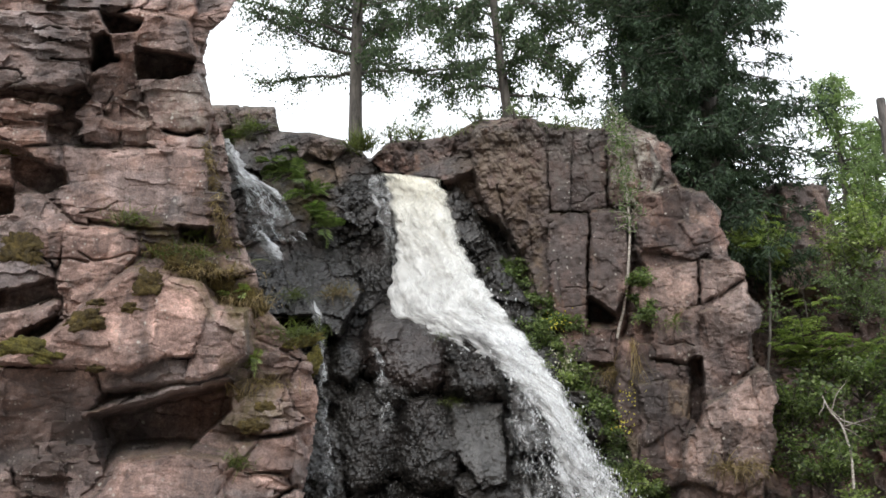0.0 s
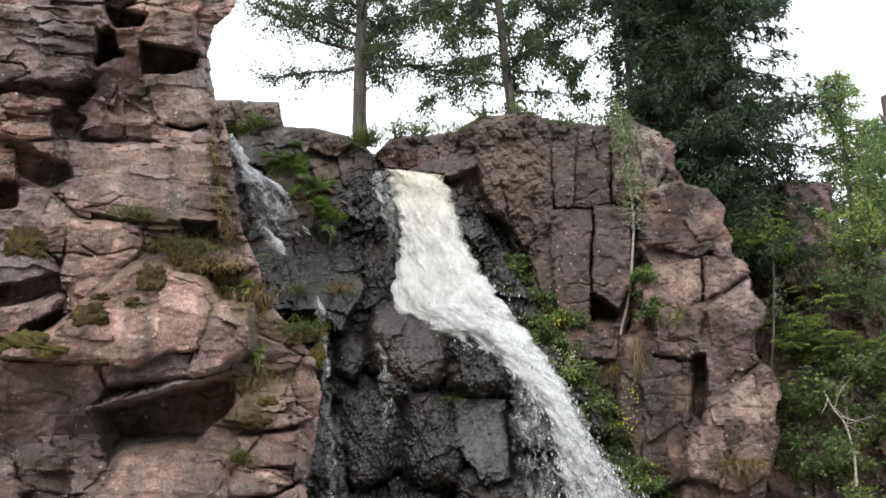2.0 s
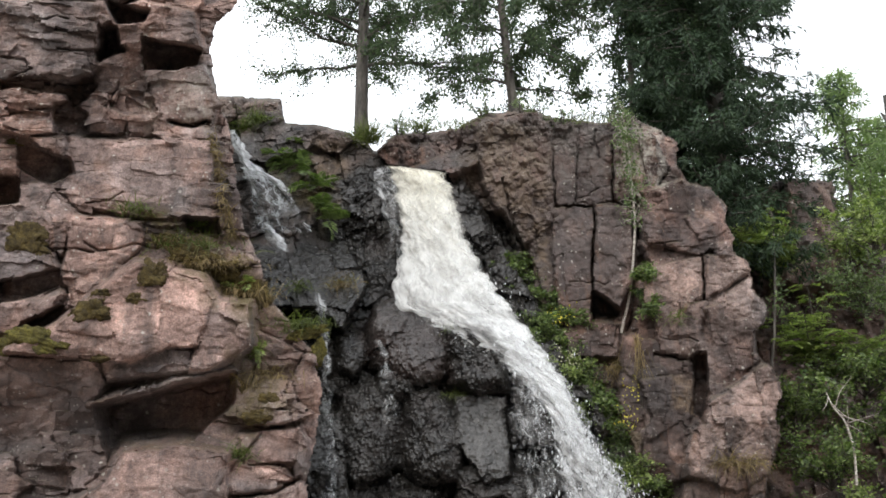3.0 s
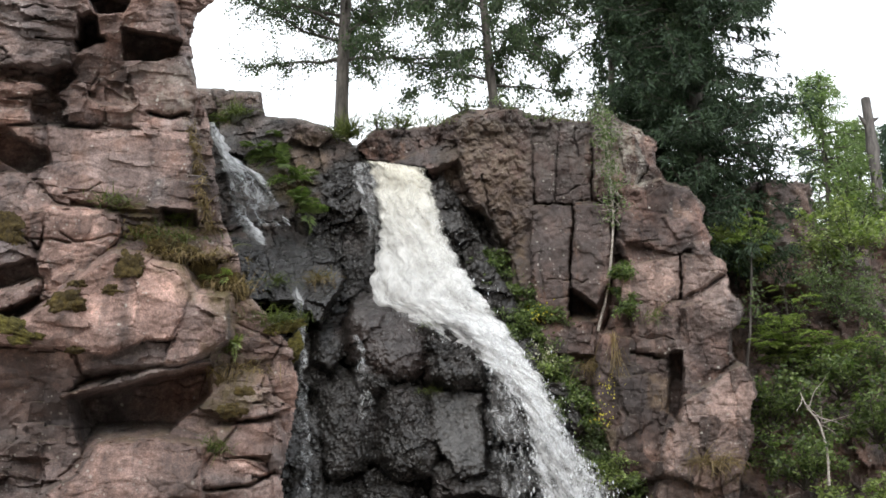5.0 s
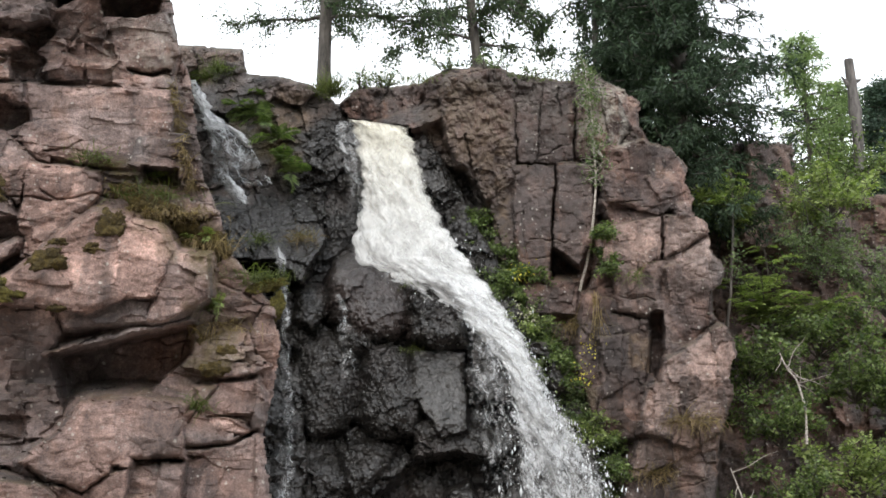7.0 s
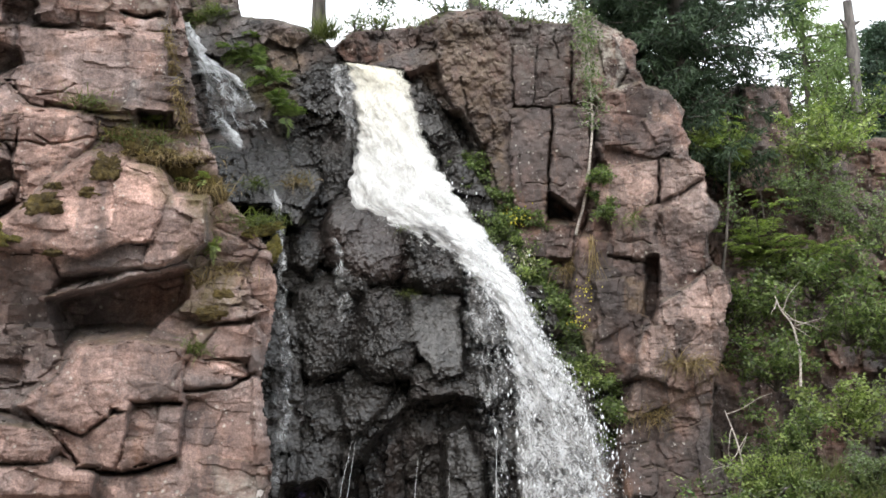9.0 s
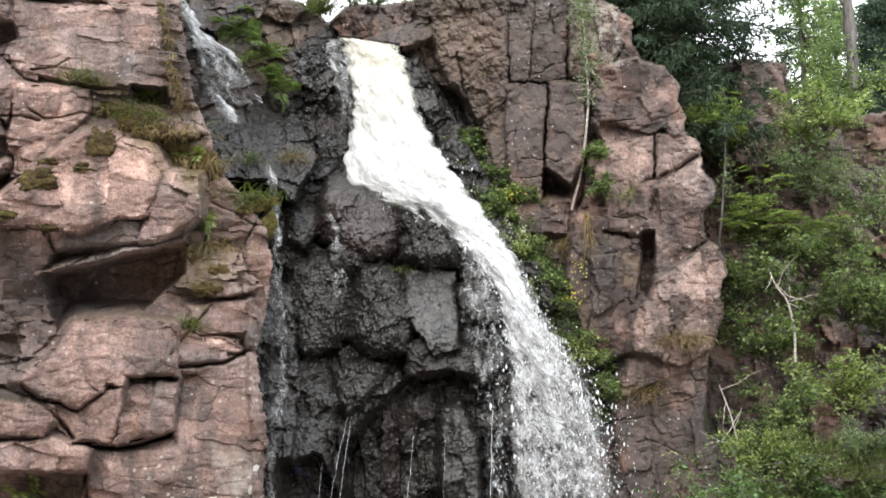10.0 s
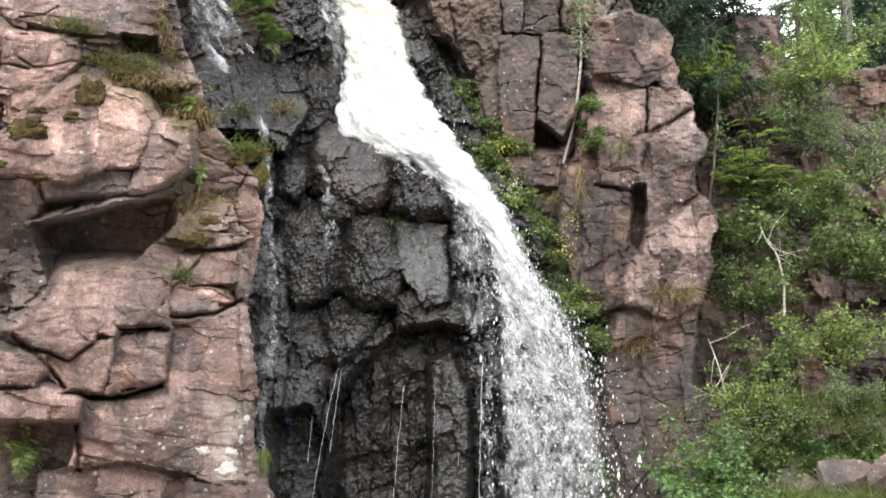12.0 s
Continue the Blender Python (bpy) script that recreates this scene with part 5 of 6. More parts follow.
sheet("water_sheet", [(-2.78, 8.5), (-2.53, 8.32), (-2.34, 8.12), (-2.17, 7.81), (-2.0, 7.55)], [(-2.5, 8.43), (-2.31, 8.25), (-2.21, 8.13), (-2.06, 7.82), (-1.9, 7.55)], lambda x, z: rock_y(x, z) - 0.34, [0.54, 0.5, 0.44, 0.42, 0.42], THIN_WATER, CASCADE, 0.04, 16, 110, 7, 0.2)
sheet("water_sheet", [(-2.7, 7.67), (-2.53, 7.47), (-2.42, 7.25)], [(-2.46, 7.65), (-2.27, 7.47), (-2.2, 7.25)], lambda x, z: rock_y(x, z) - 0.4, [0.46, 0.52, 0.46], THIN_WATER, CASCADE, 0.04, 20, 50, 11, 0.2)

TRICKLE = empty("trickle", (-1.7, 15.2, 7.2), "thin white trickle dropping beside the corner of the cliff", "waterfall")
sheet("water_sheet", [(-1.85, 6.62), (-1.76, 6.28), (-1.68, 5.8), (-1.68, 5.34), (-1.64, 4.88), (-1.66, 4.35), (-1.67, 3.84)], [(-1.73, 6.64), (-1.62, 6.28), (-1.56, 5.8), (-1.54, 5.34), (-1.46, 4.88), (-1.39, 4.35), (-1.35, 3.84)], lambda x, z: rock_y(x, z) - 0.85, [0.46, 0.43, 0.42, 0.4, 0.39], THIN_WATER, TRICKLE, 0.03, 14, 200, 8, 0.25)
sheet("water_sheet", [(-1.64, 3.91), (-1.66, 3.31), (-1.65, 2.73), (-1.63, 2.15)], [(-1.36, 3.92), (-1.37, 3.32), (-1.45, 2.73), (-1.45, 2.15)], lambda x, z: rock_y(x, z) - 0.85, [0.4, 0.4, 0.39, 0.37], THIN_WATER, TRICKLE, 0.03, 14, 120, 9, 0.2)
RILL = empty("rill", (-0.8, 15.3, 6.6), "thin film of water running down knobbly black rock", "waterfall")
sheet("water_sheet", [(-1.01, 5.96), (-0.95, 5.73), (-0.91, 5.41), (-0.9, 5.11), (-0.9, 4.76)], [(-0.86, 5.96), (-0.76, 5.73), (-0.68, 5.49), (-0.6, 5.18), (-0.63, 4.88)], lambda x, z: rock_y(x, z) - 0.95, [0.37, 0.4, 0.385, 0.37], THIN_WATER, RILL, 0.02, 16, 90, 10, 0.2)


def jet(top, bottom, wide, parent, seed):
    """A thin thread of water in free fall, swelling and thinning."""
    n = 110
    t = np.linspace(0, 1, n)
    x = top[0] + (bottom[0] - top[0]) * t ** 0.8
    z = top[2] + (bottom[2] - top[2]) * t
    y = top[1] + (bottom[1] - top[1]) * t + 0 * t
    r = 0.6 * wide * (0.4 + 0.6 * np.abs(vnoise(t * 41, t * 0 + seed, seed)))
    x = x + 0.006 * vnoise(t * 14, t * 0, seed + 3)
    ring = np.linspace(0, 2 * np.pi, 6, endpoint=False)
    v = np.stack([x[:, None] + r[:, None] * np.cos(ring), y[:, None] + r[:, None] * np.sin(ring), np.repeat(z[:, None], 6, 1)], -1).reshape(-1, 3)
    idx = np.arange(n * 6).reshape(n, 6)
    q = np.stack([idx[:-1], np.roll(idx[:-1], -1, 1), np.roll(idx[1:], -1, 1), idx[1:]], -1)
    q = q.reshape(-1, 4)
    add("water_thread", mesh_from("water_thread", v, q), DROPS, parent)


THREADS = empty("dripping_threads", (-0.9, 15.0, 4.4), "thin threads of water dripping off the undercut rock", "waterfall")
for k, (a, b, w) in enumerate([
    ((-0.56, 15.3, 3.19), (-0.83, 15.2, 1.56), 0.006), ((-0.52, 15.3, 3.19), (-0.64, 15.25, 2.14), 0.006),
    ((0.26, 15.3, 2.97), (0.16, 15.2, 1.58), 0.005), ((1.24, 15.3, 3.31), (1.21, 15.2, 1.6), 0.006),
    ((0.96, 15.3, 2.17), (0.92, 15.2, 1.59), 0.004), ((0.65, 15.3, 2.94), (0.63, 15.2, 1.59), 0.003),
    ((-0.84, 15.3, 2.9), (-0.9, 15.2, 2), 0.005)]):
    jet(a, b, w, THREADS, k + 3)

# loose drops thrown off along both edges, and off the lower spray
dn = 3200
tt = RNG.random(dn) ** 0.6
ea, eb = pick(main_left, tt), pick(main_right, tt)
side = np.where(RNG.random(dn) < 0.1, RNG.normal(0.05, 0.05, dn), RNG.normal(0.9, 0.16, dn))
inner = RNG.random(dn) < 0.4
side = np.where(inner, RNG.random(dn), side)
dp = ea * (1 - side[:, None]) + eb * side[:, None]
dy = rock_y(dp[:, 0], dp[:, 1]) - 0.5 - 0.25 * RNG.random(dn)
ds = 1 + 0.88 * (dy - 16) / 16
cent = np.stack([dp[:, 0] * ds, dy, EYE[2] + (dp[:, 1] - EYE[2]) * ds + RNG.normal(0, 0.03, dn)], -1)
v, f = octahedra(cent, RNG.gamma(2.0, 0.0018, dn) * (0.6 + 0.8 * tt), 1.2 + 2.2 * RNG.random(dn))
tagged(add("spray", mesh_from("spray", v, f, False), DROPS), "loose white drops thrown off the waterfall", "water spray", kind="stuff")


# ---------------------------------------------------------------- plants
def unit(v):
    return v / (np.linalg.norm(v, axis=-1, keepdims=True) + 1e-9)


def leaf_mesh(name, base, way, size, wide, rng, fold=0.25, flat=0.0):
    """Many leaves: a folded diamond each, of four corners and two triangles, from base along way."""
    n = len(base)
    way = unit(way)
    side = rng.normal(size=(n, 3))
    side[:, 2] *= 1 - flat
    side = unit(np.cross(way, np.cross(side, way)))
    up = np.cross(way, side)
    size = np.broadcast_to(size, (n,))[:, None]
    half = size * wide / 2
    midp = base + way * size * 0.45
    tip = base + way * size + up * size * fold * 0.4 - np.array([0, 0, 1.0]) * size * 0.12
    v = np.stack([base, midp + side * half + up * half * fold, tip, midp - side * half + up * half * fold], 1).reshape(-1, 3)
    f = np.array([(0, 1, 2), (0, 2, 3)])[None] + (np.arange(n) * 4)[:, None, None]
    return mesh_from(name, v, f.reshape(-1, 3), False)


class Wood:
    """Gathers tapered tubes into one mesh."""

    def __init__(self):
        self.v, self.f, self.n = [], [], 0

    def tube(self, pts, radii, sides=6):
        pts, radii = np.asarray(pts, float), np.asarray(radii, float)
        d = unit(np.gradient(pts, axis=0))
        ref = np.array([0.3, 1.0, 0.1]) if abs(d[0][2]) > 0.7 else np.array([0, 0, 1.0])
        a = unit(np.cross(d, ref))
        b = np.cross(d, a)
        ang = np.linspace(0, 2 * np.pi, sides, endpoint=False)
        ring = pts[:, None] + radii[:, None, None] * (np.cos(ang)[None, :, None] * a[:, None] + np.sin(ang)[None, :, None] * b[:, None])
        idx = self.n + np.arange(len(pts) * sides).reshape(-1, sides)
        self.v.append(ring.reshape(-1, 3))
        self.f.append(np.stack([idx[:-1], np.roll(idx[:-1], -1, 1), np.roll(idx[1:], -1, 1), idx[1:]], -1).reshape(-1, 4))
        self.n += len(pts) * sides

    def mesh(self, name):
        return mesh_from(name, np.concatenate(self.v), np.concatenate(self.f))


def curve(p0, d0, length, n, droop, wander, rng):
    pts, d = [np.array(p0, float)], unit(np.array(d0, float))
    for _ in range(n - 1):
        d = unit(d + np.array([0, 0, -droop / n]) + rng.normal(0, wander / math.sqrt(n), 3))
        pts.append(pts[-1] + d * length / (n - 1))
    return np.array(pts)


def tree(name, base, height, radius, lean, limbs, first, reach, rise, droop, twigs, per_twig, leaf, wide, bark, leaves, label, seed, clump=0.16, hang=0.3, taper=0.75):
    """A broad-leaved or larch-like tree: trunk, limbs, twigs and single leaves. first: share of the height where limbs begin; reach(s): limb length at the share s of the crown."""
    rng = np.random.default_rng(seed)
    top = empty(name, base, label, "tree")
    wood = Wood()
    n = 14
    t = np.linspace(0, 1, n)
    trunk = np.array(base) + np.stack([lean[0] * t + 0.05 * height / 8 * np.sin(5 * t + seed), lean[1] * t, height * t], -1)
    trunk[0, 2] -= 0.25
    wood.tube(trunk, radius * (1 - taper * t) * (1 + 0.35 * np.exp(-t * 14)), 10)
    anchors, ways = [], []
    for k in range(limbs):
        s = (k + rng.random()) / limbs
        h = first + (1 - first) * s
        p = pick(trunk, np.array([h]))[0]
        ang = k * 2.4 + rng.normal(0, 0.4)
        length = reach(s) * (0.7 + 0.6 * rng.random())
        limb = curve(p, (math.cos(ang), math.sin(ang), rise), length, 9, droop, 0.45, rng)
        wood.tube(limb, np.linspace(radius * 0.28 * (1 - 0.6 * s), 0.008, 9), 5)
        for j in range(twigs):
            u = 0.12 + 0.88 * rng.random() ** 0.8
            q = pick(limb, np.array([u]))[0]
            d = unit(limb[min(8, int(u * 8) + 1)] - limb[max(0, int(u * 8) - 1)]) + rng.normal(0, 0.7, 3)
            tw = curve(q, d, length * (0.15 + 0.25 * rng.random()), 5, hang, 0.3, rng)
            wood.tube(tw, np.linspace(0.009, 0.003, 5), 3)
            c = rng.random(per_twig)
            anchors.append(pick(tw, c) + rng.normal(0, clump, (per_twig, 3)) * (0.35 + 0.65 * c[:, None]))
            ways.append(rng.normal(0, 1, (per_twig, 3)) + unit(d)[None] * 0.5 - np.array([0, 0, hang])[None])
    add("trunk", wood.mesh("trunk"), bark, top)
    a, w = np.concatenate(anchors), np.concatenate(ways)
    add("crown", leaf_mesh("crown", a, w, leaf * (0.6 + 0.8 * rng.random(len(a))), wide, rng), leaves, top)
    return top


def spruce(base, height, radius, reach, label, seed, whorls=46, per=11, needle=0.085, sprays=26, blades=14, leaves=None, name="spruce"):
    """A spruce: whorls of drooping boughs carrying hanging sprays of needles."""
    rng = np.random.default_rng(seed)
    top = empty(name, base, label, "tree")
    wood = Wood()
    t = np.linspace(0, 1, 10)
    trunk = np.array(base) + np.stack([0 * t, 0 * t, height * t], -1)
    trunk[0, 2] -= 0.3
    wood.tube(trunk, radius * (1 - 0.9 * t), 9)
    anchors, ways = [], []
    for k in range(whorls):
        s = (k + 0.5) / whorls
        for j in range(per):
            p = pick(trunk, np.array([0.03 + 0.96 * s]))[0]
            ang = rng.random() * 6.283
            length = reach(s) * (0.55 + 0.6 * rng.random())
            bough = curve(p, (math.cos(ang), math.sin(ang), 0.15), length, 8, 0.75, 0.25, rng)
            bough[-2:, 2] += np.array([0.04, 0.12]) * length
            wood.tube(bough, np.linspace(0.022, 0.005, 8), 4)
            u = 0.12 + 0.88 * rng.random(sprays)
            q = pick(bough, u)
            d = rng.normal(0, 0.8, (sprays, 3)) + np.array([math.cos(ang), math.sin(ang), -0.9])
            for m in range(sprays):
                c = rng.random(blades)
                anchors.append(q[m] + unit(d[m]) * c[:, None] * 0.22 + rng.normal(0, 0.03, (blades, 3)))
                ways.append(unit(d[m])[None] + rng.normal(0, 0.45, (blades, 3)))
    add("trunk", wood.mesh("trunk"), BARK, top)
    a, w = np.concatenate(anchors), np.concatenate(ways)
    add("crown", leaf_mesh("crown", a, w, needle * (0.6 + 0.8 * rng.random(len(a))), 0.24, rng), leaves or NEEDLE, top)
    return top


def shrub(name, base, height, spread, stems, twigs, per_twig, leaf, wide, leaves, label, seed, way=(0, -0.35, 1), bark=None, droop=0.5, clump=0.07, category="shrub"):
    """A shrub of arching stems with leafy twigs."""
    rng = np.random.default_rng(seed)
    top = empty(name, base, label, category)
    wood = Wood()
    anchors, ways = [], []
    for k in range(stems):
        d = np.array(way) + rng.normal(0, 1, 3) * np.array([spread, spread * 0.8, 0.15])
        length = height * (0.55 + 0.55 * rng.random())
        st = curve(np.array(base) + rng.normal(0, 0.05, 3), d, length, 8, droop, 0.35, rng)
        st[0] = np.array(base) + np.array([0, 0.12, -0.05])
        wood.tube(st, np.linspace(0.013, 0.004, 8), 4)
        for j in range(twigs):
            u = 0.25 + 0.75 * rng.random()
            q = pick(st, np.array([u]))[0]
            tw = curve(q, rng.normal(0, 1, 3) + np.array([0, -0.3, 0.3]), length * (0.12 + 0.2 * rng.random()), 4, 0.5, 0.2, rng)
            wood.tube(tw, np.linspace(0.006, 0.002, 4), 3)
            c = rng.random(per_twig)
            anchors.append(pick(tw, c) + rng.normal(0, 0.7 * clump, (per_twig, 3)) * np.array([1, 1, 0.6]))
            ways.append(rng.normal(0, 1, (per_twig, 3)) * np.array([1, 1, 0.5]) + np.array([0, -0.5, -0.1]))
    add("branchwork", wood.mesh("branchwork"), bark or BARK, top)
    a, w = np.concatenate(anchors), np.concatenate(ways)
    add("foliage", leaf_mesh("foliage", a, w, 0.95 * leaf * (0.5 + 0.8 * rng.random(len(a))), wide, rng, flat=0.35), leaves, top)
    return top


def rowan(base, height, spread, stems, per_stem, frond, leaves, label, seed, way=(0, -0.5, 0.8)):
    """A rowan shrub: arching stems that carry flat sprays of feathered leaves in tiers."""
    rng = np.random.default_rng(seed)
    top = empty("rowan_shrub", base, label, "shrub")
    wood = Wood()
    anchors, ways, sizes = [], [], []
    for k in range(stems):
        d = np.array(way) + rng.normal(0, 1, 3) * np.array([spread, 0.4 * spread, 0.2])
        st = curve(np.array(base) + rng.normal(0, 0.08, 3), d, height * (0.5 + 0.6 * rng.random()), 9, 0.7, 0.3, rng)
        st[0] = np.array(base) + np.array([0, 0.15, -0.05])
        wood.tube(st, np.linspace(0.014, 0.004, 9), 4)
        for j in range(per_stem):
            q = pick(st, np.array([0.35 + 0.65 * rng.random()]))[0]
            a = rng.random() * 6.283
            rib = curve(q, (math.cos(a), 0.7 * math.sin(a) - 0.3, 0.25), frond * (0.6 + 0.7 * rng.random()), 6, 0.7, 0.1, rng)
            wood.tube(rib, np.linspace(0.003, 0.001, 6), 3)
            u = np.repeat(np.linspace(0.25, 1.0, 7), 2)
            g = unit(pick(np.gradient(rib, axis=0), u))
            side = unit(np.cross(g, np.array([0, 0, 1.0])))
            side[::2] *= -1
            anchors.append(pick(rib, u))
            ways.append(side + 0.4 * g + rng.normal(0, 0.12, (14, 3)))
            sizes.append(frond * 0.34 * np.sin(np.pi * np.clip(u * 0.85, 0.1, 1)) ** 0.5)
    add("branchwork", wood.mesh("branchwork"), BARK, top)
    a, w, z = np.concatenate(anchors), np.concatenate(ways), np.concatenate(sizes)
    add("foliage", leaf_mesh("foliage", a, w, z, 0.42, rng, flat=0.95), leaves, top)
    return top


def fronds(name, base, count, length, spread, leaflets, material, label, seed, way=(0, -0.6, 0.7), droop=1.2, category="fern", leaflet=0.28):
    """A fern or a pinnate spray: arching ribs with paired leaflets."""
    rng = np.random.default_rng(seed)
    top = empty(name, base, label, category)
    for k in range(count):
        d = np.array(way) + rng.normal(0, spread, 3)
        L = length * (0.6 + 0.6 * rng.random())
        rib = curve(base, d, L, 9, droop, 0.15, rng)
        wood = Wood()
        wood.tube(rib, np.linspace(0.005, 0.0015, 9), 3)
        u = np.repeat(np.linspace(0.12, 1.0, leaflets), 2)
        p = pick(rib, u)
        g = pick(np.gradient(rib, axis=0), u)
        side = unit(np.cross(g, np.array([0, 0.4, 1.0])))
        side[::2] *= -1
        size = L * leaflet * np.sin(np.pi * np.clip(0.12 + 0.85 * u, 0, 1)) ** 0.8 + 0.006
        n = len(u)
        w = unit(side + 0.45 * unit(g) + rng.normal(0, 0.1, (n, 3)))
        half = (size * 0.17)[:, None]
        sd = unit(np.cross(w, np.cross(unit(g), w)))
        midp = p + w * (size * 0.4)[:, None]
        tip = p + w * size[:, None] - np.array([0, 0, 1]) * (size * 0.15)[:, None]
        v = np.stack([p, midp + sd * half, tip, midp - sd * half], 1).reshape(-1, 3)
        f = (np.array([(0, 1, 2), (0, 2, 3)])[None] + (np.arange(n) * 4)[:, None, None]).reshape(-1, 3)
        wv, wf = np.concatenate(wood.v), np.concatenate(wood.f)
        wt = np.concatenate([wf[:, [0, 1, 2]], wf[:, [0, 2, 3]]])
        add("frond", mesh_from("frond", np.concatenate([v, wv]), np.concatenate([f, wt + len(v)]), False), material, top)
    return top


def grass(name, base, count, length, wide_spread, material, label, seed, way=(0, -0.4, 0.8), droop=1.6, blade=0.006, category="grass", depth=0.06):
    """A tuft of grass blades, each a tapering bent strip, over a patch of the ledge."""
    rng = np.random.default_rng(seed)
    n, k = count, 6
    root = np.array(base)[None] + rng.normal(0, 1, (n, 3)) * np.array([wide_spread, depth, 0.03])
    stray = 0.14 if way[2] < -0.45 else 0.45
    d = unit(np.array(way)[None] + rng.normal(0, stray, (n, 3)))
    L = length * (0.45 + 0.75 * rng.random(n))
    pts = [root]
    for j in range(k - 1):
        d = unit(d + np.array([0, 0, -droop / k])[None] + rng.normal(0, 0.06, (n, 3)))
        pts.append(pts[-1] + d * (L / (k - 1))[:, None])
    pts = np.stack(pts, 1)
    side = unit(np.cross(d, rng.normal(0, 1, (n, 3))))
    w = blade * np.linspace(1, 0.12, k)[None, :, None]
    v = np.concatenate([pts + side[:, None] * w, pts - side[:, None] * w], 1).reshape(-1, 3)
    q = np.array([(j, j + 1, k + j + 1, k + j) for j in range(k - 1)])
    f = (q[None] + (np.arange(n) * 2 * k)[:, None, None]).reshape(-1, 4)
    return add(name, mesh_from(name, v, f, False), material, None, label, category, kind="stuff")


def moss(at, w, d, h, material, label, seed):
    """A lumpy cushion of moss."""
    bm = bmesh.new()
    bmesh.ops.create_icosphere(bm, subdivisions=5, radius=1.0)
    for v in bm.verts:
        c = v.co.copy()
        k = 0.9 + 0.55 * noise.noise(c * 1.5 + Vector((seed * 3.1, 0, 0))) + 0.3 * noise.noise(c * 3.7 + Vector((seed, 2, 0))) + 0.18 * noise.noise(c * 9) + 0.09 * noise.noise(c * 22)
        v.co = Vector((c.x * w * k, c.y * d * k, c.z * h * k))
    for f in bm.faces:
        f.smooth = True
    me = bpy.data.meshes.new("moss_cushion")
    bm.to_mesh(me)
    bm.free()
    ob = add("moss_cushion", me, material, None, label, "moss", "moss cushions on the cliff")
    ob.location = at
    ob.rotation_euler = (0.2, 0.3 * math.sin(seed * 2.3), 0.0)
    return ob


def on(face, xz, out=0.0):
    return tuple(face.at(xz[0], xz[1], out))


# trees on the plateau
def ground_at(x, y):
    return float(terrain(np.array([float(x)]), np.array([float(y)]))[0])


def rooted(p):
    return (p[0], p[1], ground_at(p[0], p[1]))


tree("pine_tree", rooted((-1.47, 19.5, 10.87)), 8.2, 0.13, (-0.22, 0.2), 56, 0.25, lambda s: 1.9 * (1 - 0.3 * s), 0.15, 0.3, 20, 80, 0.05, 0.6, BARK, LEAF_BROAD,
     "tall tree with a grey trunk and layered green boughs", 4, 0.1, 0.2, 0.5)
tree("birch_tree", rooted((1.22, 18.6, 10.45)), 7.6, 0.09, (-0.62, 0.1), 46, 0.2, lambda s: 1.35 + 0.4 * s, 0.5, 1.4, 16, 80, 0.046, 0.7, BARK, LEAF_BROAD,
     "slender birch with hanging leafy twigs on the rim", 9, 0.1, 1.0, 0.55)
tree("birch_tree", rooted((3.24, 19.4, 10.83)), 8.2, 0.07, (-0.1, 0.1), 40, 0.36, lambda s: 1.6, 0.4, 1.5, 15, 74, 0.048, 0.7, BARK, LEAF_BROAD,
     "slender birch with drooping green branches", 12, 0.1, 1.1, 0.55)
spruce(rooted((4.52, 18.6, 9.17)), 10.5, 0.2, lambda s: 2.05 * (1 - 0.38 * s) + 0.1, "dense dark green spruce behind the cliff's shoulder", 5, needle=0.095, blades=15)
spruce(rooted((3.89, 19.4, 10.13)), 8.5, 0.16, lambda s: 1.1 * (1 - 0.5 * s) + 0.1, "dark green spruce standing behind another one", 6, 40, 8, sprays=20, blades=11, needle=0.1)
spruce(rooted((8.05, 22.5, 10.4)), 4.3, 0.08, lambda s: 1.3 * (1 - 0.85 * s) + 0.1, "soft light green young larch behind the rocks", 16, 22, 6, 0.1, 12, 8, NEEDLE_PINE, "larch_tree")
spruce(rooted((9.3, 24, 11.0)), 3.9, 0.08, lambda s: 1.1 * (1 - 0.75 * s) + 0.12, "light green larch behind the dead trunk", 17, 22, 6, 0.1, 12, 8, NEEDLE_PINE, "larch_tree")
spruce(rooted((9.7, 22.5, 9.5)), 3.2, 0.09, lambda s: 1.2 * (1 - 0.8 * s) + 0.1, "blue-green spruce farther back on the slope", 18, 26, 8, 0.1, 18, 9, NEEDLE_BLUE)


def snag(base, height, r, seed):
    """A dead broken trunk with stubs."""
    rng = np.random.default_rng(seed)
    top = empty("dead_tree_trunk", base, "grey broken dead trunk with a branch stub", "dead tree")
    w = Wood()
    n = 14
    t = np.linspace(0, 1, n)
    pts = np.array(base) + np.stack([0.05 * np.sin(3 * t), 0 * t, height * t - 0.2], -1)
    w.tube(pts, r * (1 - 0.25 * t) * (1 + 0.08 * rng.normal(size=n)), 10)
    body = add("trunk", w.mesh("trunk"), BARK_DEAD, top)
    for d, h, ln in (((-0.8, -0.2, 0.9), 0.82, 0.35), ((0.9, -0.1, 0.3), 0.86, 0.22), ((0.25, -0.3, 1.0), 0.97, 0.14), ((-0.3, 0.2, 1.0), 0.97, 0.1)):
        s = Wood()
        p = pick(pts, np.array([h]))[0]
        s.tube(curve(p, d, ln, 5, -0.3, 0.1, rng), np.linspace(r * 0.6, r * 0.12, 5), 6)
        add("branch_stub", s.mesh("branch_stub"), BARK_DEAD, body)


sn = (8.8, 22, 12.92)
sb = rooted(sn)
snag(sb, sn[2] - sb[2] + 0.1, 0.13, 3)

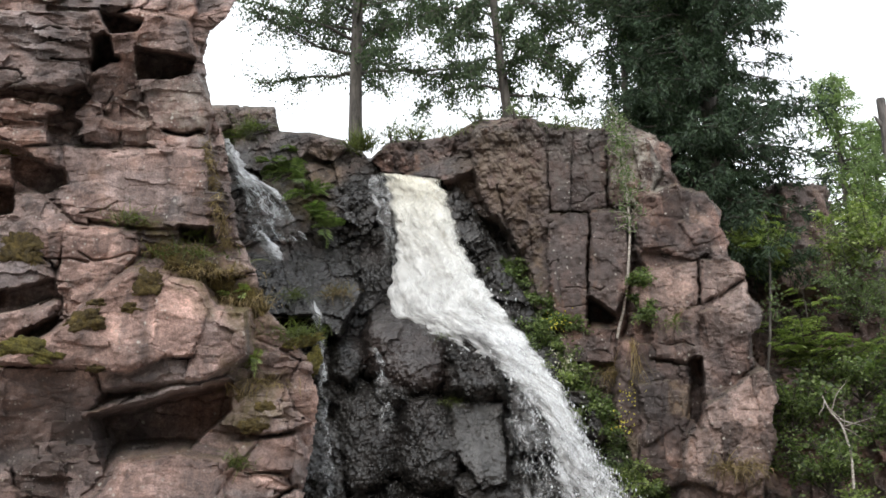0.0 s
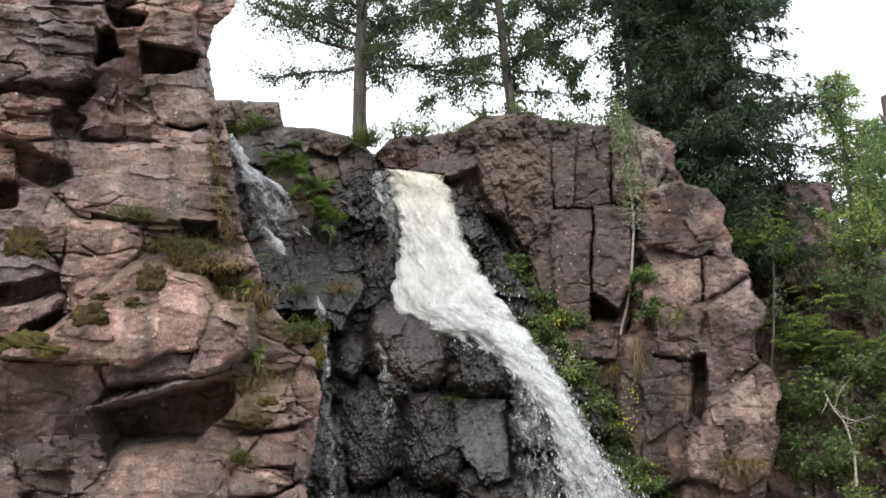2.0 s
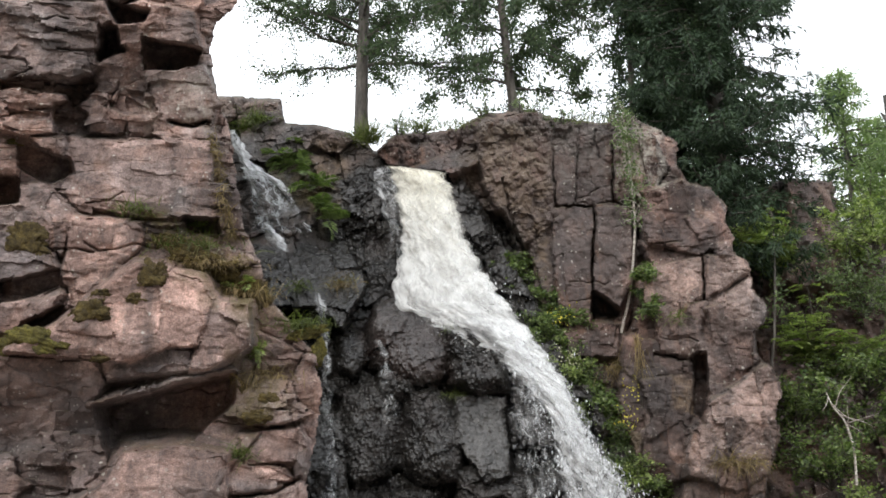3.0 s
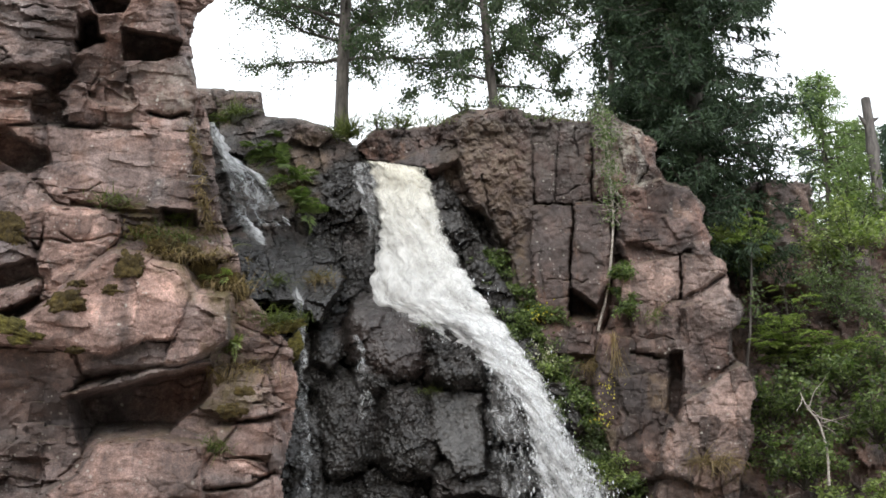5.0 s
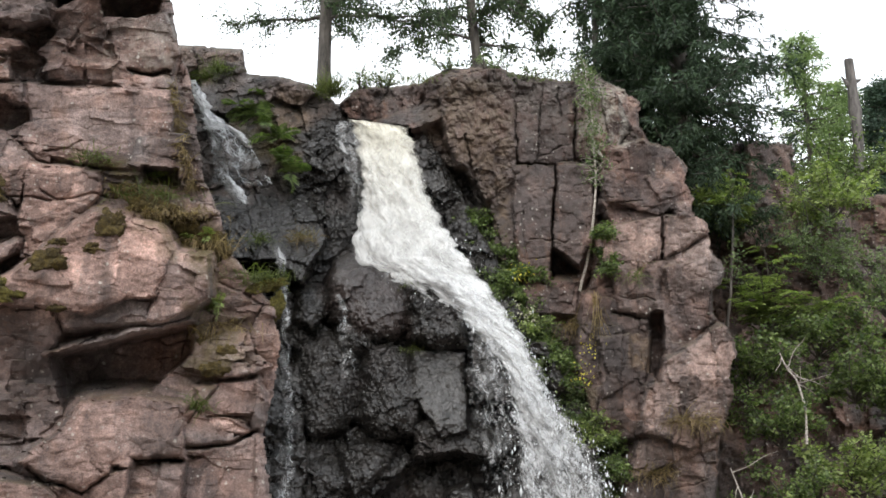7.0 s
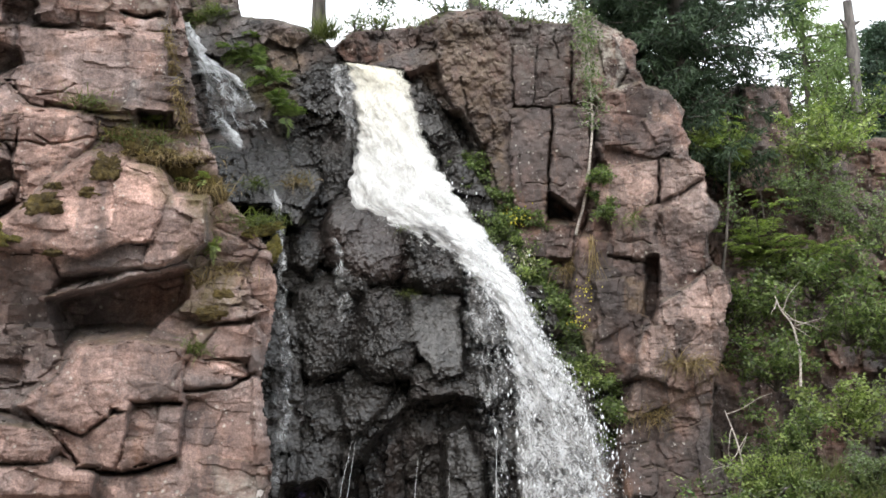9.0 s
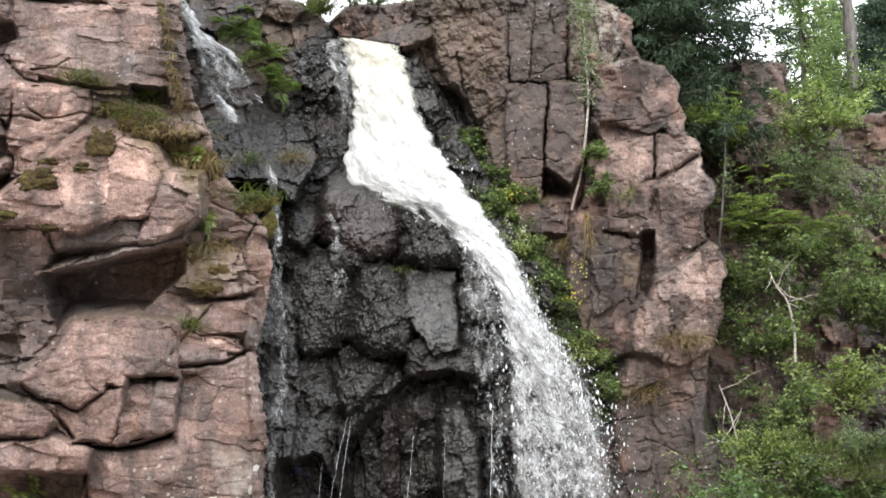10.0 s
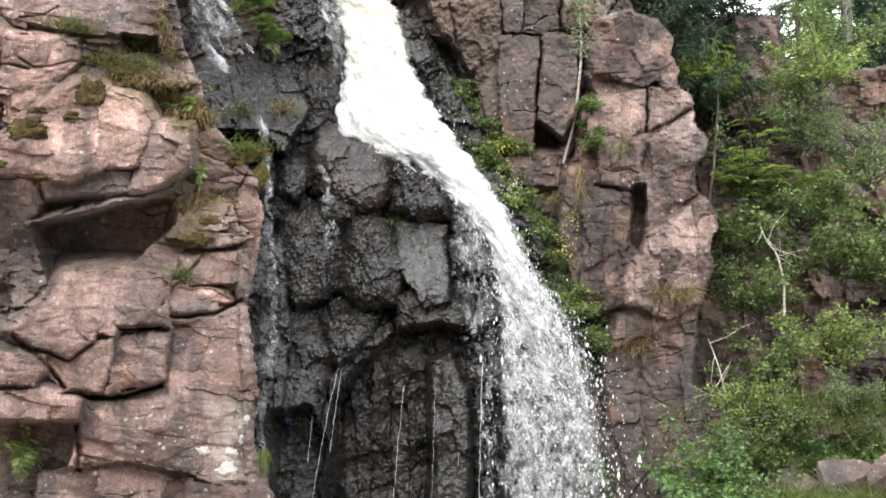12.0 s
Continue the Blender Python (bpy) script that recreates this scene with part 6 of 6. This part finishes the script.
# shrubs on the shaded slope beside the cliff
SL = "leafy green shrub growing on the rocky slope"
for k, (at, h, sp, st, tw, pt, lf, wd, mat, lab) in enumerate([
    ((5.05, 17.2, 5.12), 1.1, 0.8, 15, 12, 10, 0.07, 0.6, LEAF_MID, SL),
    ((6.14, 17.4, 5.66), 1.4, 0.8, 18, 12, 11, 0.07, 0.6, LEAF_MID, SL),
    ((6.43, 17.8, 6.99), 1.3, 0.7, 16, 12, 11, 0.06, 0.5, LEAF_GREY, "greyish green willow shrub on the slope"),
    ((5, 18, 7.78), 0.6, 0.6, 14, 10, 10, 0.08, 0.55, LEAF_BRIGHT, "light green young shrub below the spruce"),
    ((6.48, 18.4, 8.02), 0.7, 0.7, 14, 10, 10, 0.075, 0.6, LEAF_BRIGHT, "light green shrub above the reddish rock"),
    ((5.26, 16.6, 4.18), 1.0, 0.8, 16, 12, 11, 0.065, 0.6, LEAF_MID, SL),
    ((6.41, 16.8, 4.89), 1.2, 0.8, 18, 12, 11, 0.07, 0.6, LEAF_MID, SL),
    ((6.12, 16.4, 3.54), 1.1, 0.8, 16, 12, 11, 0.07, 0.6, LEAF_BRIGHT, SL),
    ((5.1, 16.2, 3.12), 1.0, 0.8, 16, 12, 11, 0.06, 0.6, LEAF_MID, SL),
    ((7.05, 16.6, 4.54), 1.3, 0.8, 18, 12, 11, 0.07, 0.6, LEAF_MID, SL),
    ((7.22, 17.4, 6.32), 1.3, 0.8, 18, 12, 11, 0.06, 0.55, LEAF_GREY, "greyish green willow shrub on the slope"),
    ((3.99, 14.6, 1.15), 1.4, 0.42, 26, 12, 14, 0.075, 0.62, LEAF_FRESH, "green leafy bush at the foot of the cliff"),
    ((4.03, 14.9, 1.54), 1.45, 0.42, 16, 12, 10, 0.05, 0.65, LEAF_MID, "dull green bush at the foot of the cliff"),
    ((4.73, 14.8, 1.16), 0.8, 0.6, 14, 12, 12, 0.06, 0.6, LEAF_MID, "green bush at the foot of the slope"),
    ((5.19, 15.4, 2.47), 0.8, 0.8, 16, 12, 13, 0.05, 0.6, LEAF_MID, SL),
    ((5.93, 15.4, 2.63), 0.75, 0.8, 16, 12, 13, 0.045, 0.5, LEAF_GREY, SL),
    ((4.75, 15.6, 2.55), 0.8, 0.8, 16, 12, 13, 0.05, 0.6, LEAF_BRIGHT, SL),
    ((4.83, 17.6, 7.92), 0.65, 0.6, 13, 10, 10, 0.08, 0.55, LEAF_BRIGHT, "light green young shrub below the spruce"),
    ((6.56, 17.6, 7.92), 1.0, 0.7, 14, 10, 10, 0.075, 0.6, LEAF_BRIGHT, "light green shrub above the reddish rock"),
    ((4.85, 15.3, 2.0), 0.75, 0.9, 16, 12, 12, 0.06, 0.6, LEAF_MID, SL),
    ((5.55, 15.2, 2.0), 0.6, 0.9, 16, 12, 12, 0.055, 0.6, LEAF_FRESH, SL),
    ((6.2, 15.3, 2.15), 0.6, 0.9, 16, 12, 12, 0.055, 0.6, LEAF_MID, SL),
    ((7.31, 19, 8.73), 1.4, 0.8, 18, 12, 11, 0.065, 0.55, LEAF_MID, SL),
]):
    shrub("shrub", at, h, sp, st, tw, int(pt * 1.7), lf, wd, mat, lab, 100 + k)
rowan((5.45, 17.5, 6.05), 1.25, 0.8, 20, 20, 0.24, LEAF_BRIGHT, "bright green rowan shrub clinging to the rock", 151)
rowan((4.95, 17.6, 7.75), 0.7, 0.6, 10, 14, 0.2, LEAF_BRIGHT, "light green young rowan below the spruce", 152)
for k, xz in enumerate([(-0.75, 9.15), (-0.42, 9.22), (0.49, 9.45), (1.65, 9.35), (1.1, 9.5), (2.44, 9.42)]):
    shrub("shrub", on(right, xz, -0.1), 0.32, 0.6, 9, 6, 9, 0.035, 0.6, LEAF_GREY, "low thin shrub on the cliff's rim", 170 + k, clump=0.04)
# green strip beside the falling water
HERB = "lush green herbs on wet rock beside the falling water"
for k, (xz, h, n, mat) in enumerate([
    ([(0.87, 7.12)], 0.3, 8, LEAF_MID), ([(0.96, 6.83)], 0.35, 9, LEAF_MID), ([(1.03, 6.54)], 0.4, 10, LEAF_MID), ([(1.16, 6.26)], 0.45, 11, LEAF_MID), ([(1.29, 6)], 0.45, 11, LEAF_BRIGHT),
    ([(1.45, 5.78)], 0.45, 11, LEAF_BRIGHT), ([(1.63, 5.6)], 0.45, 11, LEAF_BRIGHT), ([(1.73, 5.34)], 0.45, 11, LEAF_BRIGHT), ([(1.95, 5.15)], 0.45, 11, LEAF_BRIGHT), ([(2.09, 4.88)], 0.4, 9, LEAF_MID),
    ([(2.27, 4.61)], 0.4, 9, LEAF_MID), ([(2.44, 4.31)], 0.4, 9, LEAF_GREY), ([(2.58, 4.13)], 0.45, 10, LEAF_BRIGHT), ([(2.73, 3.75)], 0.4, 10, LEAF_BRIGHT), ([(2.82, 3.37)], 0.4, 10, LEAF_BRIGHT),
    ([(2.87, 1.8)], 0.5, 9, LEAF_MID), ([(2.76, 2.02)], 0.4, 8, LEAF_MID), ([(2.78, 6.6)], 0.2, 6, LEAF_MID), ([(2.78, 7)], 0.2, 5, LEAF_MID), ([(1.69, 6.38)], 0.25, 6, LEAF_BRIGHT), ([(1.38, 6.46)], 0.25, 6, LEAF_GREY), ([(1.2, 6.66)], 0.4, 9, LEAF_MID), ([(1.4, 6.15)], 0.4, 9, LEAF_FRESH), ([(1.56, 5.9)], 0.4, 9, LEAF_FRESH), ([(1.79, 5.48)], 0.4, 9, LEAF_MID), ([(1.99, 5.03)], 0.4, 9, LEAF_MID), ([(2.17, 4.75)], 0.4, 9, LEAF_FRESH), ([(2.4, 4.5)], 0.4, 8, LEAF_GREY), ([(2.65, 4.0)], 0.4, 9, LEAF_MID)]):
    shrub("herb_clump", on(right, xz[0], 0.02), h * 1.15, 0.8, int(n * 1.5), 10, 16, 0.05, 0.55, LEAF_MID if k % 3 else mat, HERB, 200 + k, (0, -0.7, 0.6), droop=1.2, clump=0.05, category="herbs")
for k, (xz, n, mat) in enumerate([([(1.57, 6.42)], 14, FLOWER), ([(2.4, 4.96)], 10, FLOWER), ([(2.5, 5.38)], 6, FLOWER), ([(1.67, 5.86)], 16, PETAL_PALE), ([(2.52, 4.39)], 14, PETAL_PALE)]):
    rng = np.random.default_rng(600 + k)
    c = np.array(on(right, xz[0], 0.2))[None] + rng.normal(0, 0.09, (n * 5, 3))
    top = add("flower_cluster", leaf_mesh("flower_cluster", c, rng.normal(0, 1, (n * 5, 3)), 0.03, 0.8, rng), mat, None, "small yellow flowers among the herbs" if mat is FLOWER else "small pale flower heads among the herbs", "flowers", kind="stuff")

rng = np.random.default_rng(640)
c = np.array(on(mid, (-1.2, 2.57), 0.08))[None] + rng.normal(0, 0.05, (50, 3))
add("flower_cluster", leaf_mesh("flower_cluster", c, rng.normal(0, 1, (50, 3)), 0.03, 0.7, rng), VIOLET, None, "small violet flowers on dark wet rock", "flowers", kind="stuff")

# the near cliff: cushions of moss, dry grass and ferns
OLIVE = "olive brown cushion of moss on pink granite"
for k, (xz, w, h, mat) in enumerate([
    ([(-4.4, 5.94)], 0.21, 0.16, MOSS), ([(-3.64, 5.15)], 0.16, 0.11, MOSS), ([(-3.04, 5.55)], 0.14, 0.15, MOSS), ([(-3.21, 5.3)], 0.12, 0.055, MOSS),
    ([(-3.57, 5.34)], 0.09, 0.05, MOSS), ([(-4.15, 4.85)], 0.26, 0.1, MOSS_GREEN), ([(-4.43, 4.8)], 0.14, 0.08, MOSS_GREEN), ([(-2.95, 5.97)], 0.16, 0.12, MOSS),
    ([(-2.68, 5.79)], 0.2, 0.12, MOSS), ([(-2.25, 5.57)], 0.24, 0.16, MOSS), ([(-2.01, 5.35)], 0.16, 0.2, MOSS), ([(-4.72, 7.07)], 0.1, 0.04, MOSS_GREEN),
    ([(-2.01, 4.4)], 0.09, 0.1, MOSS), ([(-1.78, 4.26)], 0.1, 0.08, MOSS), ([(-1.88, 4.09)], 0.12, 0.07, MOSS), ([(-1.43, 4.98)], 0.17, 0.07, MOSS_GREEN), ([(-1.31, 4.75)], 0.07, 0.16, MOSS_GREEN),
    ([(-3.5, 4.68)], 0.1, 0.05, MOSS)]):
    moss(on(left, xz[0], -0.02), w * 1.15, 0.06, h * 1.05, mat, OLIVE if mat is MOSS else "green cushion of moss on a rock ledge", k + 1)
for k, (xz, n, ln, ws, mat, way, dr) in enumerate([
    ([(-2.87, 5.97)], 240, 0.12, 0.2, STRAW, (0.1, -0.5, 0.2), 1.8), ([(-2.5, 5.72)], 420, 0.13, 0.28, STRAW, (0.1, -0.5, 0.2), 1.9), ([(-2.1, 5.41)], 340, 0.16, 0.16, STRAW, (0.1, -0.4, 0.0), 1.9),
    ([(-2.56, 7.10)], 60, 0.14, 0.03, STRAW, (0.05, -0.3, -0.4), 0.9), ([(-2.51, 6.98)], 60, 0.14, 0.03, STRAW, (0.05, -0.3, -0.4), 0.9), ([(-2.50, 6.87)], 60, 0.14, 0.03, STRAW, (0.05, -0.3, -0.4), 0.9), ([(-2.45, 6.75)], 60, 0.14, 0.03, STRAW, (0.05, -0.3, -0.4), 0.9), ([(-2.44, 6.63)], 60, 0.14, 0.03, STRAW, (0.05, -0.3, -0.4), 0.9), ([(-2.39, 6.52)], 60, 0.14, 0.03, STRAW, (0.05, -0.3, -0.4), 0.9), ([(-2.38, 6.40)], 60, 0.14, 0.03, STRAW, (0.05, -0.3, -0.4), 0.9), ([(-2.33, 6.28)], 60, 0.14, 0.03, STRAW, (0.05, -0.3, -0.4), 0.9), ([(-2.32, 6.17)], 60, 0.14, 0.03, STRAW, (0.05, -0.3, -0.4), 0.9), ([(-2.27, 6.05)], 60, 0.14, 0.03, STRAW, (0.05, -0.3, -0.4), 0.9), ([(-1.87, 4.52)], 240, 0.22, 0.16, STRAW, (0, -0.4, -0.3), 1.4),
    ([(-2.69, 5.88)], 180, 0.28, 0.22, GRASS, (0.1, -0.5, 0.5), 1.4), ([(-3.31, 6.28)], 120, 0.2, 0.1, GRASS, (0, -0.5, 0.5), 1.4), ([(-2.61, 6.11)], 70, 0.16, 0.08, GRASS, (0, -0.5, 0.8), 1.0),
    ([(-1.97, 4.75)], 90, 0.25, 0.06, GRASS, (0, -0.5, 0.3), 1.6), ([(-1.47, 5.05)], 200, 0.2, 0.16, GRASS, (0, -0.4, 0.6), 1.4), ([(-2.01, 3.71)], 120, 0.2, 0.06, GRASS, (0, -0.4, 0.6), 1.2),
    ([(-1.14, 2.01)], 90, 0.25, 0.03, GRASS, (0, -0.3, -0.5), 1.0), ([(-1.85, 5.26)], 26, 0.4, 0.02, STRAW, (0.05, -0.1, 0.9), 0.2)]):
    grass("grass_tuft", on(left, xz[0], 0.02), n, ln, ws, mat, "dry straw-coloured grass hanging over the rock ledge" if mat is STRAW else "small tuft of green grass on the ledge", 300 + k, way, dr)
for k, xz in enumerate([[(-3.58, 2.02)], [(-3.42, 2.05)], [(-3.33, 1.97)]]):
    fronds("fern", on(left, xz[0], 0.12), 5, 0.4, 0.35, 12, LEAF_BRIGHT, "small bright green fern under the overhang", 330 + k, (0, -0.6, 0.2), 1.6)
for k, xz in enumerate([(-2.05, 5.5), (-2.16, 5.41), (-1.92, 4.77), (-2.65, 6.12)]):
    fronds("fern", on(left, xz, 0.06), 5, 0.22, 0.4, 9, LEAF_BRIGHT, "small yellow-green fern sprig on the mossy ledge", 335 + k, (0.1, -0.6, 0.3), 1.2)
# ferns and herbs on the ridge by the side cascade
for k, xz in enumerate([[(-2.46, 8.64)], [(-2.22, 8.59)], [(-2.05, 8.46)], [(-1.79, 7.9)], [(-1.66, 7.73)], [(-1.88, 8.24)], [(-2.14, 8.73)]]):
    fronds("fern", on(mid, xz[0], 0.03), 7, 0.42, 0.4, 14, FERN, "bright green fern on the wet ridge", 340 + k, (0, -0.6, 0.6), 1.4)
for k, (xz, n, ln, mat) in enumerate([([(-1.43, 6.73)], 110, 0.35, STRAW), ([(-2.02, 6.69)], 90, 0.3, GRASS), ([(-2.74, 9.31)], 200, 0.3, GRASS), ([(-2.94, 9.17)], 160, 0.3, GRASS), ([(0.12, 5.22)], 80, 0.12, GRASS), ([(0.05, 6.12)], 60, 0.12, GRASS)]):
    grass("grass_tuft", on(mid, xz[0], 0.02), n, ln, 0.09, mat, "tuft of grass on dark wet rock", 360 + k, (0, -0.5, 0.4), 1.6)

for k, (xz, w, h) in enumerate([([(-1.73, 2.01)], 0.06, 0.045), ([(-1.46, 1.99)], 0.07, 0.05), ([(-1.49, 1.83)], 0.1, 0.07), ([(-1.35, 2.14)], 0.03, 0.06), ([(-1.32, 2.33)], 0.03, 0.05)]):
    ob = moss(on(left, xz[0], 0.0), w, 0.02, h, LICHEN, "crusty pinkish white lichen patch on the rock", 60 + k)
    ob.name = "lichen_patch"
    tagged(ob, category="lichen", group="lichen patches on the cliff")


def sapling(pts, r, label, seed, leaves, count, spread, leaf, mat):
    """A thin leaning stem with a few leaves about its top."""
    rng = np.random.default_rng(seed)
    pts = np.array(pts, float)
    top = empty("birch_sapling", tuple(pts[0]), label, "tree")
    wd = Wood()
    wd.tube(pick(pts, np.linspace(0, 1, 16)) + rng.normal(0, 0.006, (16, 3)), np.linspace(r, r * 0.35, 16), 7)
    anchors, ways = [], []
    for k in range(count):
        u = leaves[0] + (leaves[1] - leaves[0]) * rng.random()
        q = pick(pts, np.array([u]))[0]
        tw = curve(q, rng.normal(0, 1, 3) + np.array([0, -0.4, 0.3]), spread * (0.4 + 0.8 * rng.random()), 5, 0.7, 0.3, rng)
        wd.tube(tw, np.linspace(0.006, 0.002, 5), 3)
        c = rng.random(16)
        anchors.append(pick(tw, c) + rng.normal(0, 0.04, (16, 3)))
        ways.append(rng.normal(0, 1, (16, 3)))
    add("trunk", wd.mesh("trunk"), mat, top)
    a, w = np.concatenate(anchors), np.concatenate(ways)
    add("crown", leaf_mesh("crown", a, w, leaf * (0.6 + 0.7 * rng.random(len(a))), 0.6, rng), LEAF_GREY, top)


sapling([on(right, p, o) for p, o in zip([(2.4, 6.18), (2.53, 6.67), (2.61, 7.17), (2.66, 7.85), (2.63, 8.55), (2.58, 9.18), (2.56, 9.5)], (0.02, 0.12, 0.14, 0.14, 0.14, 0.14, 0.14))], 0.024,
        "thin pale birch sapling leaning on the cliff", 71, (0.45, 1.0), 90, 0.34, 0.045, BARK_BIRCH)
sapling([(4.58, 17, 4.92), (4.62, 17, 5.57), (4.73, 17, 6.4), (4.82, 17, 7.27), (4.91, 17.2, 8.05)], 0.03, "slim grey stem beside the cliff's outer edge", 72, (0.6, 1.0), 14, 0.3, 0.06, BARK)


def dead_branch(pts, r, label, seed):
    rng = np.random.default_rng(seed)
    pts = np.array(pts, float)
    top = empty("dead_branch", tuple(pts[0]), label, "branch")
    wd = Wood()
    wd.tube(pick(pts, np.linspace(0, 1, 12)), np.linspace(r, r * 0.3, 12), 6)
    stem = add("stem", wd.mesh("stem"), BARK_BIRCH, top)
    for k in range(7):
        q = pick(pts, np.array([0.35 + 0.6 * rng.random()]))[0]
        tw = Wood()
        tw.tube(curve(q, (rng.normal(0, 1), -0.2, rng.normal(-0.1, 0.7)), 0.25 + 0.4 * rng.random(), 7, 0.2, 0.4, rng), np.linspace(r * 0.4, 0.002, 7), 4)
        add("twig", tw.mesh("twig"), BARK_BIRCH, stem)


dead_branch([(5.33, 15.9, 4.08), (5.35, 15.9, 4.54), (5.27, 15.9, 4.92), (5.12, 15.9, 5.11), (5.05, 15.9, 5.31)], 0.02, "bare pale dead branch among the shrubs", 81)
dead_branch([(4.48, 15.4, 2.39), (4.4, 15.4, 2.81), (4.29, 15.4, 3.32), (4.16, 15.4, 3.68)], 0.018, "bare grey dead branch leaning on the bush", 82)


def boulder(at, sx, sy, sz, material, label, seed):
    """An angular boulder."""
    rng = np.random.default_rng(seed)
    bm = bmesh.new()
    bmesh.ops.create_icosphere(bm, subdivisions=5, radius=1.0)
    cuts = [(Vector(unit(rng.normal(size=3))), 0.55 + 0.3 * rng.random()) for _ in range(30)]
    for v in bm.verts:
        c = v.co.copy()
        for nrm, off in cuts:
            over = c.dot(nrm) - off
            if over > 0:
                c -= nrm * over * 0.99
        c *= 1 + 0.05 * noise.noise(c * 3 + Vector((seed, 0, 0))) + 0.03 * noise.noise(c * 9)
        v.co = Vector((c.x * sx, c.y * sy, c.z * sz))
    me = bpy.data.meshes.new("boulder")
    bm.to_mesh(me)
    bm.free()
    me.polygons.foreach_set("use_smooth", np.full(len(me.polygons), True))
    me.set_sharp_from_angle(angle=radians(16))
    ob = add("boulder", me, material, None, label, "boulder", "boulders on the slope")
    ob.location = at
    ob.rotation_euler = (0, 0, seed * 1.3)


boulder((5.6, 14.7, 1.85), 0.55, 0.4, 0.36, ROCK_RIGHT, "pale reddish boulder on the grassy slope", 5)
boulder((5, 14.9, 1.76), 0.45, 0.45, 0.36, ROCK_RIGHT, "reddish boulder half hidden by grass", 6)
boulder((6.13, 14.4, 1.91), 0.45, 0.4, 0.4, ROCK_RIGHT, "dark boulder at the edge of the slope", 7)
for k, (at, n, ln, ws) in enumerate([((5.02, 14.2, 1.63), 500, 0.35, 0.35), ((5.3, 15.0, 2.05), 200, 0.35, 0.4), ((5.69, 14.2, 1.64), 500, 0.3, 0.3), ((5.63, 15, 2.53), 260, 0.35, 0.4), ((5.29, 15.2, 2.82), 220, 0.35, 0.3), ((6.15, 15.2, 2.77), 300, 0.3, 0.2)]):
    grass("grass_tuft", at, n, ln, ws, GRASS, "tuft of long green grass on the slope", 400 + k, (0, -0.3, 0.9), 1.0, 0.006, "grass", 0.15)
for k, (xz, n, ln, ws, mat, way, dr) in enumerate([
    ([(2.6, 6.1)], 70, 0.7, 0.04, STRAW, (0, -0.12, -1), 0.2), ([(3.18, 6.38)], 60, 0.3, 0.06, GRASS, (0, -0.5, 0.5), 1.6), ([(3.88, 4.39)], 220, 0.3, 0.16, STRAW, (0, -0.5, 0.2), 1.6),
    ([(2.36, 5.7)], 160, 0.4, 0.1, STRAW, (0, -0.4, -0.2), 1.2), ([(3.34, 3.68)], 220, 0.3, 0.14, STRAW, (0, -0.4, 0.3), 1.4), ([(-0.45, 9.29)], 160, 0.25, 0.25, GRASS, (0, -0.2, 0.9), 0.8),
    ([(0.13, 9.29)], 140, 0.2, 0.2, GRASS, (0, -0.2, 0.9), 0.8), ([(1.96, 9.4)], 140, 0.25, 0.25, GRASS, (0, -0.2, 0.9), 0.8), ([(-1.19, 9.07)], 320, 0.4, 0.1, GRASS, (0, -0.2, 0.9), 0.7)]):
    grass("grass_tuft", on(right, xz[0], 0.02), n, ln, ws, mat, "dry grass hanging on the brown cliff" if mat is STRAW else "green grass on the cliff's rim and ledges", 420 + k, way, dr)
